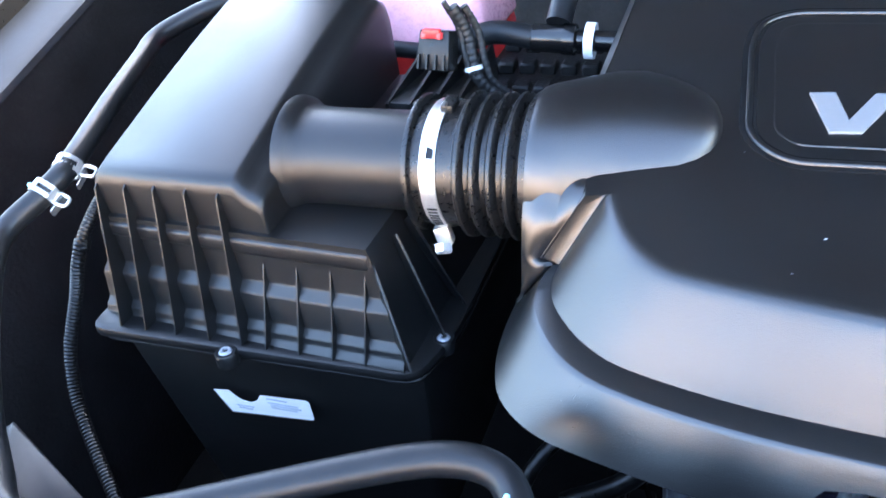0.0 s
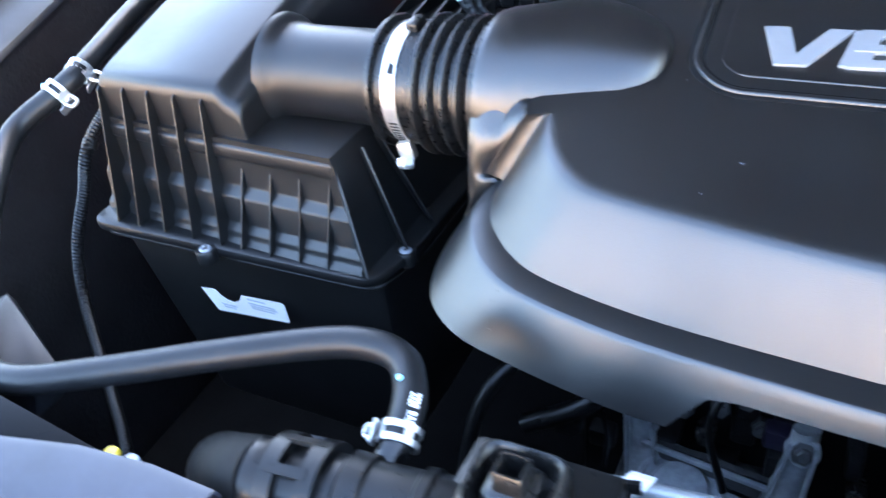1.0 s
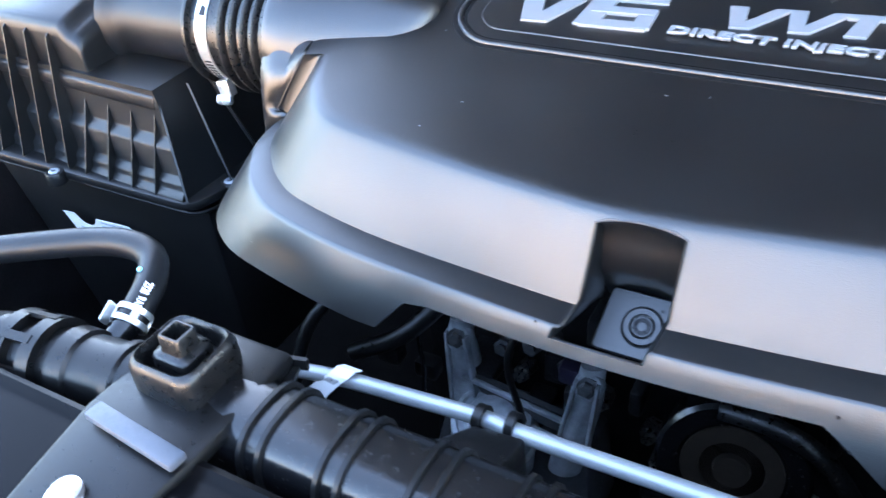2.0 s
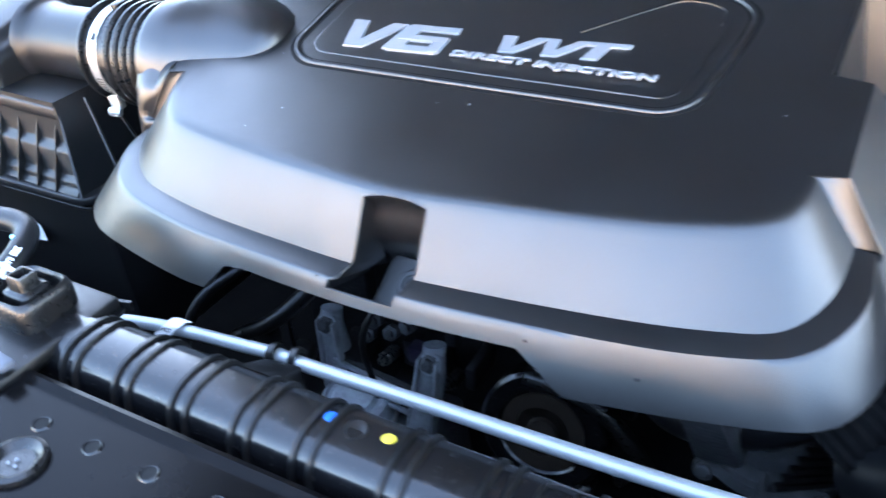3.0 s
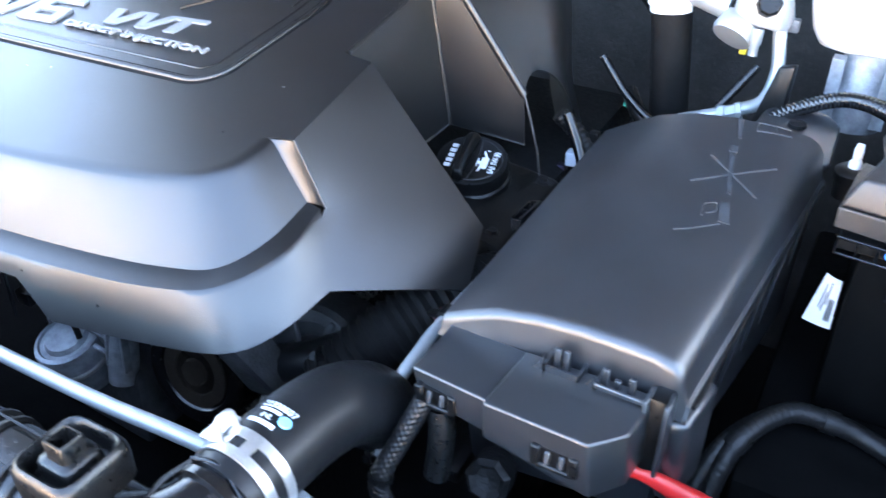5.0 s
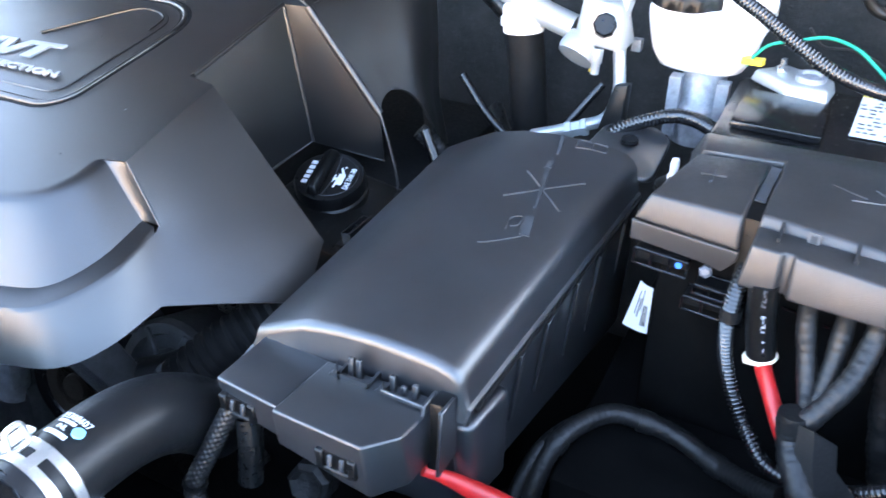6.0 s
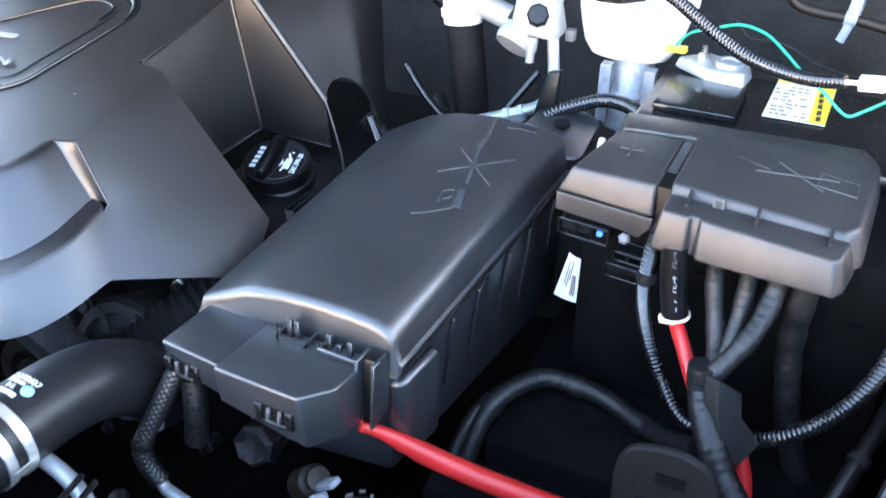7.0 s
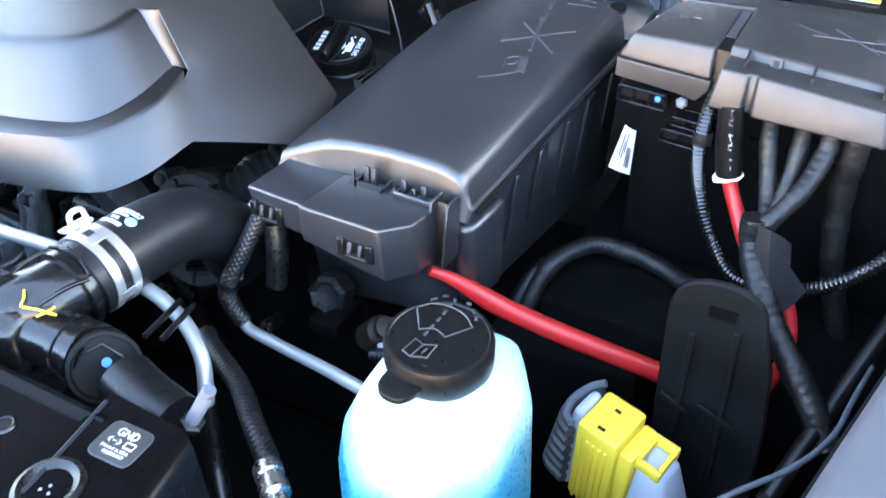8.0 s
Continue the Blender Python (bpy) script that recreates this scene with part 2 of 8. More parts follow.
M["red"] = node_material("red_cable", (0.46, 0.016, 0.016), 0.38, mottle=0.1)
M["pink"] = node_material("pink_tank", (0.80, 0.40, 0.46), 0.3, mottle=0.12)
M["redcap"] = node_material("red_plastic", (0.70, 0.035, 0.035), 0.35, mottle=0.1)
M["yellow"] = node_material("yellow_plastic", (0.80, 0.58, 0.05), 0.42, mottle=0.06, grain=0.1)
M["grey"] = node_material("grey_plastic", (0.36, 0.40, 0.46), 0.45, mottle=0.06, grain=0.1)
M["orange"] = node_material("orange_print", (0.85, 0.36, 0.03), 0.5)
M["bluedot"] = node_material("blue_paint", (0.005, 0.14, 0.60), 0.5)
M["cyandot"] = node_material("pale_blue_paint", (0.25, 0.62, 0.80), 0.5)
M["green"] = node_material("green_wire", (0.01, 0.42, 0.25), 0.4)
M["purple"] = node_material("purple_paint", (0.010, 0.007, 0.02), 0.5)
M["brown"] = node_material("brown_metal", (0.03, 0.022, 0.016), 0.5, metal=0.3)
M["engine"] = node_material("engine_block", (0.012, 0.012, 0.013), 0.5, metal=0.4, grain=0.5, grain_size=0.004, mottle=0.5, patch=0.02)
M["bonnet"] = node_material("bonnet_underside", (0.040, 0.054, 0.076), 0.6, grain=0.2, grain_size=0.01, patch=0.2, spec=0.3)
# near-black blue of the added pad that dims reflections
M["lining"] = node_material("bonnet_dark_pad", (0.010, 0.016, 0.026), 0.9, grain=0.5, grain_size=0.01)
# warm tan of the added reflecting wall
M["warm_wall"] = node_material("warm_reflector", (0.58, 0.46, 0.36), 0.9, grain=0.4, grain_size=0.01, patch=0.8, mottle=0.12)
M["ground"] = node_material("dry_concrete", (0.40, 0.30, 0.21), 0.85, grain=0.5, grain_size=0.02, patch=0.6)


def bottle_material():
    """Milky plastic; the blue fluid shows through below its level."""
    m = node_material("milky_bottle", (0.34, 0.60, 0.66), 0.32, mottle=0.03, grain=0.05)
    nd, ln = m.node_tree.nodes, m.node_tree.links
    b = nd["Principled BSDF"]
    old = b.inputs["Base Color"].links[0].from_socket
    tc = nd.new("ShaderNodeTexCoord")
    sep = nd.new("ShaderNodeSeparateXYZ")
    ln.new(tc.outputs["Object"], sep.inputs["Vector"])
    nz = nd.new("ShaderNodeTexNoise")
    nz.inputs["Scale"].default_value = 14
    ln.new(tc.outputs["Object"], nz.inputs["Vector"])
    add = nd.new("ShaderNodeMath")
    add.operation = "MULTIPLY_ADD"
    add.inputs[1].default_value = 0.02
    ln.new(nz.outputs["Fac"], add.inputs[0])
    ln.new(sep.outputs["Z"], add.inputs[2])
    mr = nd.new("ShaderNodeMapRange")
    mr.inputs["From Min"].default_value, mr.inputs["From Max"].default_value = 0.358, 0.392
    ln.new(add.outputs["Value"], mr.inputs["Value"])
    mix = nd.new("ShaderNodeMix")
    mix.data_type = "RGBA"
    mix.inputs["A"].default_value = (0.014, 0.20, 0.31, 1)
    ln.new(mr.outputs["Result"], mix.inputs["Factor"])
    ln.new(old, mix.inputs["B"])
    ln.new(mix.outputs["Result"], b.inputs["Base Color"])
    b.inputs["Subsurface Weight"].default_value = 0.2
    b.inputs["Subsurface Radius"].default_value = (0.02, 0.03, 0.04)
    b.inputs["Subsurface Scale"].default_value = 0.2
    return m


M["bottle"] = bottle_material()
M["darkred"] = node_material("dark_red_plastic", (0.10, 0.006, 0.008), 0.4)


# ---- the setting: ground, bay walls, raised bonnet ----
def quad_sheet(name, a, b, c, d, thick, material, label, category):
    bm = bmesh.new()
    pts = [Vector(p) for p in (a, b, c, d)]
    n = (pts[1] - pts[0]).cross(pts[3] - pts[0]).normalized() * thick
    hexa(bm, pts, [p - n for p in pts])
    return solo(name, bm, material, label, category, "structure")


bm = bmesh.new()
box(bm, (-60, -60, -0.2), (60, 60, 0))
solo("ground", bm, M["ground"], "pale sunlit concrete ground under and before the car", "ground", "structure")
# added sheet closing the bay below, coloured as the shade under the engine
quad_sheet("floor", (-0.8, 0.0, 0.38), (1.5, 0.0, 0.38), (1.5, 1.35, 0.38), (-0.8, 1.35, 0.38), 0.02, M["deep_shade"], "near-black sheet added beneath the engine for the shade there", "floor")
quad_sheet("wall_rear", (-0.95, 1.32, 0.3), (1.60, 1.32, 0.3), (1.60, 1.46, 1.24), (-0.95, 1.46, 1.24), 0.02, M["bulkhead"], "dark bulkhead closing the engine bay", "wall")
quad_sheet("wall_front", (1.5, 0.05, 0.3), (-0.8, 0.05, 0.3), (-0.8, 0.05, 0.955), (1.5, 0.05, 0.955), 0.02, M["dull"], "dark front panel below the radiator support", "wall")
# raised bonnet, hinged at the bulkhead; unseen, outline skewed to shape sun and sky
bm = bmesh.new()
bonnet_z = lambda y: 1.18 + 0.875 * (1.50 - y)
lid = [Vector((x, y, bonnet_z(y))) for x, y in ((-0.80, 1.50), (1.92, 1.50), (1.90, 0.80), (1.66, 0.22), (-0.36, 0.22), (-0.48, 1.10))]
hexa(bm, lid, [p + Vector((0, 0.02, 0.025)) for p in lid])
solo("ceiling", bm, M["bonnet"], "raised bonnet with a grey painted underside", "bonnet", "structure")
# added pad, placed where the cover top should reflect something dark
bm = bmesh.new()
pad = [p - Vector((0, 0.012, 0.014)) for p in rounded([(x, y, bonnet_z(y)) for x, y in ((0.10, 1.10), (0.80, 1.10), (0.86, 0.60), (0.80, 0.34), (0.06, 0.34), (0.02, 0.60))], 0.06, 4)]
hexa(bm, pad, [p + Vector((0, 0.010, 0.012)) for p in pad])
solo("ceiling_lining", bm, M["lining"], "unseen dark pad added under the bonnet to darken reflections", "bonnet lining", "structure")

# left inner wing: rail on top, dark wall under it
wing = lambda y: (-0.730 - 0.03 * (y - 0.8), 1.001 + 0.27 * (min(y, 1.15) - 0.742))
bm = bmesh.new()
rows, outer = [], []
for y in (0.08, 0.3, 0.5, 0.7, 0.9, 1.1, 1.34):
    x, z = wing(y)
    rows.append([(x - 0.100, y, z + 0.006), (x - 0.078, y, z + 0.008), (x - 0.012, y, z + 0.002), (x - 0.003, y, z - 0.002), (x, y, z - 0.010)])
    outer.append([(x - 0.34, y, z - 0.09), (x - 0.20, y, z + 0.030), (x - 0.095, y, z + 0.036), (x - 0.086, y, z + 0.031), (x - 0.082, y, z + 0.012), (x - 0.084, y, z + 0.004)])
loft(bm, rows)
# colour held far below the right rail's to keep this side dim
ob = solo("trim_left", bm, M["rail"], "grey-blue wing rail beside the air filter box, darkened against the sun", "wing rail", "structure")
ob.modifiers.new("thick", "SOLIDIFY").thickness = 0.004
bm = bmesh.new()
rows = []
for y in (0.08, 0.3, 0.5, 0.7, 0.9, 1.1, 1.33):
    x, z = wing(y)
    rows.append([(x - 0.004, y, z - 0.010), (x - 0.001, y, z - 0.018), (x + 0.010, y, z - 0.06), (x + 0.03, y, z - 0.15), (x + 0.07, y, 0.74), (x + 0.09, y, 0.38)])
loft(bm, rows)
ob = solo("wall_left", bm, M["paint_dark"], "dark grey inner wing panel of the engine bay", "wall", "structure")
ob.modifiers.new("thick", "SOLIDIFY").thickness = 0.005
bm = bmesh.new()
loft(bm, outer)
ob = solo("trim_left_outer", bm, M["black"], "black plastic trim along the wing edge", "wing trim", "structure")
ob.modifiers.new("thick", "SOLIDIFY").thickness = 0.004
# right inner wing, rising towards the bulkhead
bm = bmesh.new()
wing_x = lambda y: 0.26 * (min(y, 0.75) - 0.3)
wing_z = lambda y: 0.27 * max(0.0, min(y, 1.15) - 0.6)
loft(bm, [[(1.60 + wing_x(y), y, 1.0 + wing_z(y)), (1.40 + wing_x(y), y, 1.085 + wing_z(y)), (1.300 + wing_x(y), y, 1.075 + wing_z(y)), (1.255 + wing_x(y), y, 1.045 + wing_z(y)), (1.216 + wing_x(y), y, 1.020 + wing_z(y)), (1.209 + wing_x(y), y, 1.0 + wing_z(y))] for y in (0.15, 0.3, 0.4, 0.55, 0.75, 0.95, 1.15, 1.38)])
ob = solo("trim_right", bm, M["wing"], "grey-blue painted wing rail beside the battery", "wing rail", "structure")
ob.modifiers.new("thick", "SOLIDIFY").thickness = 0.004
bm = bmesh.new()
loft(bm, [[(1.212 + wing_x(y), y, 1.0 + wing_z(y)), (1.225 + wing_x(y), y, 0.95), (1.31, y, 0.38)] for y in (0.15, 0.3, 0.6, 0.9, 1.34)])
ob = solo("wall_right", bm, M["dull"], "dark inner wing panel beside the battery", "wall", "structure")
ob.modifiers.new("thick", "SOLIDIFY").thickness = 0.005
# unseen wall behind the walk, added for warm reflections on front faces
bm = bmesh.new()
box(bm, (-14, -7.3, 0), (14, -7.0, 2.4))
solo("wall_house", bm, M["warm_wall"], "unseen plain warm wall added to reflect sunlight onto the car front", "wall", "structure")

# ---- engine cover ----
XC = 0.316


def top_z(y):
    d = y - 0.443
    return 1.04 + 0.25 * d - 0.1 * d * d


EDGE = [(0.0400, 0.5245), (0.0425, 0.517), (0.0470, 0.505), (0.056, 0.488), (0.073, 0.470), (0.098, 0.459), (0.162, 0.450), (0.240, 0.442), (0.320, 0.438),
        (0.400, 0.446), (0.496, 0.458), (0.562, 0.474), (0.5875, 0.489), (0.5995, 0.511), (0.6025, 0.5365)]
FOOT = [(0.0100, 0.5115), (0.0085, 0.497), (0.012, 0.480), (0.024, 0.463), (0.042, 0.447), (0.070, 0.434), (0.138, 0.4215), (0.225, 0.415), (0.320, 0.4115),
        (0.405, 0.4165), (0.500, 0.426), (0.566, 0.437), (0.609, 0.452), (0.631, 0.486), (0.637, 0.530)]


def smooth_xy(keys, k=5):
    return [(p.x, p.y) for p in catmull([(x, y, 0) for x, y in keys], k)]


def outward(line, d):
    out = []
    for i, (x, y) in enumerate(line):
        a, b = line[max(0, i - 1)], line[min(len(line) - 1, i + 1)]
        t = Vector((b[0] - a[0], b[1] - a[1])).normalized()
        out.append((x + t.y * d, y - t.x * d))
    return out


edge, foot = smooth_xy(EDGE), smooth_xy(FOOT)
GROOVE = [0.005, 0.009, 0.013, 0.017, 0.020, 0.0205, 0.021, 0.0215, 0.0215, 0.0225, 0.024, 0.0245, 0.0240, 0.0215, 0.0145]
LIP = [(-0.0215, 0.508), (-0.0245, 0.480), (-0.023, 0.452), (-0.013, 0.426), (0.013, 0.406), (0.052, 0.395), (0.130, 0.382), (0.222, 0.375), (0.320, 0.3725),
       (0.410, 0.376), (0.500, 0.386), (0.580, 0.399), (0.640, 0.415), (0.667, 0.446), (0.680, 0.494)]


def lip_cut(x):
    """Share of the lower lip that is left; it is cut away over the pump bracket."""
    a = min(1, max(0, (x - 0.162) / 0.028))
    b = min(1, max(0, (x - 0.452) / 0.026))
    s = lambda t: t * t * (3 - 2 * t)
    return 1 - 0.62 * (s(a) - s(b))


rows = [[] for _ in range(13)]
inset = outward(edge, -0.009)
inset2 = outward(edge, -0.004)
groove = [(p.x, p.y) for p in catmull([(*q, 0) for q in (outward(FOOT, w)[i] for i, w in enumerate(GROOVE))], 5)]
lip = smooth_xy(LIP)
for i in range(len(edge)):
    e, f = Vector((*edge[i], top_z(edge[i][1]))), Vector((*foot[i], top_z(foot[i][1]) - 0.050 + 0.006 * max(0, (i - len(edge) + 12) / 11)))
    g, l = Vector((*groove[i], f.z - 0.001)), Vector((*lip[i], top_z(lip[i][1]) - 0.084))
    l = g.lerp(l, lip_cut(lip[i][0]))
    rows[0].append(Vector((*inset[i], top_z(inset[i][1]))))
    rows[1].append(Vector((*inset2[i], top_z(inset2[i][1]) - 0.00005)))
    rows[2].append(e + Vector((0, 0, -0.0016)))
    rows[3].append(e.lerp(f, 0.055) + Vector((0, 0, -0.0006)))
    rows[4].append(e.lerp(f, 0.14) + Vector((0, 0, -0.0002)))
    rows[5].append(e.lerp(f, 0.5))
    rows[6].append(e.lerp(f, 0.93))
    rows[7].append(f)
    rows[8].append(f.lerp(g, 0.94))
    rows[9].append(f.lerp(g, 0.985) + Vector((0, 0, -0.0004)))
    rows[10].append(g.lerp(l, 0.10))
    rows[11].append(g.lerp(l, 0.5))
    rows[12].append(l)

rows_keep = rows
cover = thing("engine_cover", (XC, 0.55, 0.93), "large matt black moulded plastic engine cover with silver lettering", "engine cover")
bm = bmesh.new()
# the bands round the front, cut through by the slot; two columns are set to its sides
S0, S1 = 0.299, 0.3545


def on_band(x, k):
    """Point of row k of the front bands at x."""
    r = rows_keep[k]
    for p, q in zip(r, r[1:]):
        if p.x <= x <= q.x:
            return p.lerp(q, (x - p.x) / (q.x - p.x))
    return r[0]


col = lambda x: min(range(len(edge)), key=lambda i: abs(rows[5][i].x - x))
SL, SR = col(S0), col(S1)
lean = {k: 0.0 if k < 7 else 0.010 * (k - 6) / 5 for k in range(2, 12)}
sides = {k: (on_band(S0 - lean[k], k), on_band(S1 - 0.6 * lean[k], k)) for k in lean}
for k, (p, q) in sides.items():
    rows[k][SL], rows[k][SR] = p, q
    for j in range(SL + 1, SR):
        rows[k][j] = on_band(p.x + (q.x - p.x) * (j - SL) / (SR - SL), k)
for k in range(12):
    for i in range(len(edge) - 1):
        if 3 <= k <= 10 and SL <= i < SR:
            continue
        bm.faces.new([bm.verts.new(p) for p in (rows[k][i], rows[k][i + 1], rows[k + 1][i + 1], rows[k + 1][i])])
for i, j in ((SL, SL + 1), (SR, SR - 1)):
    bm.faces.new([bm.verts.new(p) for p in (rows[3][i], rows[3][j], rows[4][i])])
KINK = Vector((0.623, 0.650, top_z(0.650)))
NOTCH = Vector((0.592, 0.655, top_z(0.655)))
RIB_TOP = Vector((0.6225, 0.540, top_z(0.540)))
SNOUT_IN = Vector((0.023, 0.542, top_z(0.542)))
NOTCH_LEFT = Vector((0.0255, 0.5205, top_z(0.5205)))
n = len(edge) - 1
# right flank beside the oil filler, in one piece with the bands
rib_low = Vector((0.654, 0.531, 1.0160))
rear_low, right_low = Vector((0.741, 0.632, 0.968)), Vector((0.753, 0.583, 0.937))
back = [KINK, KINK.lerp(rear_low, 0.33), KINK.lerp(rear_low, 0.62), KINK.lerp(rear_low, 0.85), rear_low, right_low]
front = [RIB_TOP, RIB_TOP.lerp(rib_low, 0.55), rib_low, rows[10][n], rows[11][n], rows[12][n]]
bulge = (0, 0, 0.001, 0.002, 0.003, 0.003)
loft(bm, [[b.lerp(f, t) + Vector((0.69, -0.19, 0.70)) * (k * math.sin(math.pi * t)) for b, f, k in zip(back, front, bulge)] for t in (0, 0.1, 0.2, 0.3, 0.4, 0.5, 0.6, 0.7, 0.8, 0.9, 1)])
bmesh.ops.remove_doubles(bm, verts=bm.verts, dist=1e-5)
ob = part("shell", bm, M["cover"], cover, smooth=50)
so = ob.modifiers.new("thick", "SOLIDIFY")
so.thickness, so.offset = 0.003, -1
bm = bmesh.new()
# the top sheet, a fine net inside the rounded outline
outline = [NOTCH_LEFT.copy(), rows[2][0].copy()] + [p.copy() for p in rows[0][1:-1]] + [rows[2][n].copy(), RIB_TOP] + [Vector((*q, 0)) for q in ((KINK.x, KINK.y), (NOTCH.x, NOTCH.y), (0.596, 0.794), (0.624, 0.797), (0.640, 0.85), (0.655, 0.89), (0.66, 0.92), (0.655, 1.02), (0.06, 1.02), (0.026, 0.90), (0.024, 0.771), (0.019, 0.674), (0.012, 0.60), (0.023, 0.542))]
ring2 = [p.xy for p in outline]
net = [Vector((0.02 + 0.02 * i, 0.44 + 0.02 * j)) for i in range(32) for j in range(29)]
net = [q for q in net if min((q - r).length for r in ring2) > 0.008]
out = geometry.delaunay_2d_cdt(ring2 + net, [(i, (i + 1) % len(ring2)) for i in range(len(ring2))], [], 1, 1e-6)
nv = [bm.verts.new((q.x, q.y, top_z(q.y))) for q in out[0]]
for tri in out[2]:
    fc_ = bm.faces.new([nv[i] for i in tri])
    fc_.normal_update()
    if fc_.normal.z < 0:
        fc_.normal_flip()
bmesh.ops.remove_doubles(bm, verts=bm.verts, dist=1e-4)
ob = part("top_sheet", bm, M["cover"], cover, smooth=30)
so = ob.modifiers.new("thick", "SOLIDIFY")
so.thickness, so.offset = 0.003, -1
for line in ([RIB_TOP, RIB_TOP.lerp(rib_low, 0.5), rib_low], [rows[2][n], rows[5][n], rows[7][n]]):
    bm = bmesh.new()
    tube(bm, [p + Vector((0, 0.0006, -0.0004)) for p in line], 0.0012, n=8, k=0)
    part("rolled_edge", bm, M["cover"], cover, smooth=80)
bm = bmesh.new()
# left flank: the lip runs up into the intake snout
rows_low_left = Vector((-0.0035, 0.5125, 1.010))
a_line = [Vector((0.0235, 0.5570, 1.084)), SNOUT_IN, NOTCH_LEFT, NOTCH_LEFT.lerp(rows_low_left, 0.5), rows_low_left, rows[9][0], rows[11][0], rows[12][0]]
rim = [Vector((-0.016, y, z)) for y, z in ((0.5380, 1.084), (0.5250, 1.072), (0.519, 1.056), (0.5145, 1.038), (0.5105, 1.018), (0.508, 1.003), (0.507, 0.990), (0.507, 0.974))]
strips = []
for t in (0, 0.04, 0.08, 0.13, 0.19, 0.25, 0.375, 0.5, 0.625, 0.75, 0.875, 1):
    q = [u.lerp(v, t) for u, v in zip(a_line, rim)]
    k = min(1, t / 0.19)
    out = Vector((-0.25, -1, 0.25)) * math.sin(math.pi * t)
    q[1] = q[1].lerp(q[0].lerp(q[3], 0.36), k) + out * 0.0040
    q[2] = q[2].lerp(q[0].lerp(q[3], 0.68), k) + out * 0.0050
    strips.append(catmull([q[0], q[1], q[2]] + [p + out * 0.004 for p in q[3:]], 3))
loft(bm, strips)
ob = part("intake_flank", bm, M["cover"], cover, smooth=60)
so = ob.modifiers.new("thick", "SOLIDIFY")
so.thickness, so.offset = 0.002, 0
bm = bmesh.new()
tube(bm, [NOTCH_LEFT + Vector((0, 0.012, 0.001)), NOTCH_LEFT, NOTCH_LEFT.lerp(rows_low_left, 0.5), rows_low_left], 0.0014, n=8, k=0)
part("rolled_edge", bm, M["cover"], cover, smooth=80)

# short walls that close both ends of the upper band, facing forward
for name, inner, outer in (("end_wall", [rows[k][n] for k in (2, 3, 5, 6, 7)], [RIB_TOP.lerp(rib_low, t) for t in (0.03, 0.2, 0.5, 0.8, 1)]),
                           ("end_wall", [rows[k][0] for k in (2, 3, 5, 6, 7)], [NOTCH_LEFT.lerp(rows_low_left, t) for t in (0, 0.2, 0.5, 0.8, 1)])):
    bm = bmesh.new()
    loft(bm, [inner, [a.lerp(b, 0.12) + Vector((0, 0.001, 0)) for a, b in zip(inner, outer)], [a.lerp(b, 0.88) + Vector((0, 0.001, 0)) for a, b in zip(inner, outer)], outer])
    ob = part(name, bm, M["cover"], cover, smooth=50)
    so = ob.modifiers.new("thick", "SOLIDIFY")
    so.thickness, so.offset = 0.001, 0
# left rear flank
bm = bmesh.new()
loft(bm, [[(0.012, 0.60, top_z(0.60)), (-0.004, 0.61, 1.05), (-0.02, 0.62, 0.95)], [(0.019, 0.674, top_z(0.674)), (0.006, 0.68, 1.07), (-0.01, 0.70, 0.96)],
          [(0.024, 0.771, top_z(0.771)), (0.008, 0.78, 1.08), (-0.005, 0.80, 0.97)], [(0.026, 0.90, top_z(0.90)), (0.01, 0.91, 1.09), (0, 0.92, 0.98)]])
ob = part("rear_flank", bm, M["cover"], cover, smooth=60)
so = ob.modifiers.new("thick", "SOLIDIFY")
so.thickness, so.offset = 0.003, 0

# slot with its filleted walls, open below, and the screw plate under it
bm = bmesh.new()
for i, s_ in ((SL, 1), (SR, -1)):
    line = [rows[k][i] for k in range(4, 12)]
    back_y = [0.444, 0.446, 0.452, 0.456, 0.452, 0.448, 0.444, 0.440]
    drop = [0.004, 0.012, 0.022, 0.026, 0.024, 0.022, 0.020, 0.018]
    loft(bm, [line, [p + Vector((0.0009 * s_, 0.0004, -0.0007)) for p in line], [p + Vector((0.0016 * s_, 0.0020, -0.0026)) for p in line],
              [Vector((p.x + 0.0030 * s_, y, p.z - d)) for p, y, d in zip(line, back_y, drop)]])
top = [rows[4][SL]] + [rows[3][j] for j in range(SL + 1, SR)] + [rows[4][SR]]
deep = ((0.0008, -0.0010, 0), (0.0040, -0.0030, 0.1), (0.0070, -0.0065, 0.25), (0.0088, -0.012, 0.35), (0.0092, -0.024, 0.5), (0.0080, -0.040, 0.5), (0.014, -0.052, 0.5), (0.036, -0.082, 0.5))
loft(bm, [top] + [[Vector((p.x + (0.0032 if j == 0 else -0.0032 if j == len(top) - 1 else 0) * k, p.y + dy, p.z + dz)) for j, p in enumerate(top)] for dy, dz, k in deep])
low = [rows[11][j] for j in range(SL, SR + 1)]
loft(bm, [low, [p + Vector((0, 0.0006, -0.0010)) for p in low], [p + Vector((0, 0.0016, -0.0060)) for p in low]])
ob = part("slot", bm, M["cover"], cover, smooth=60)
so = ob.modifiers.new("thick", "SOLIDIFY")
so.thickness, so.offset = 0.0012, 0
bm = bmesh.new()
inner_ = Vector((0, 0.0009, -0.0010))
path = [rows[k][SL] for k in range(11, 3, -1)] + [rows[3][j] for j in range(SL + 1, SR)] + [rows[k][SR] for k in range(4, 12)]
tube(bm, [p + inner_ for p in path], 0.0015, n=8, k=2)
part("slot_rim", bm, M["cover"], cover, smooth=80)
bm = bmesh.new()
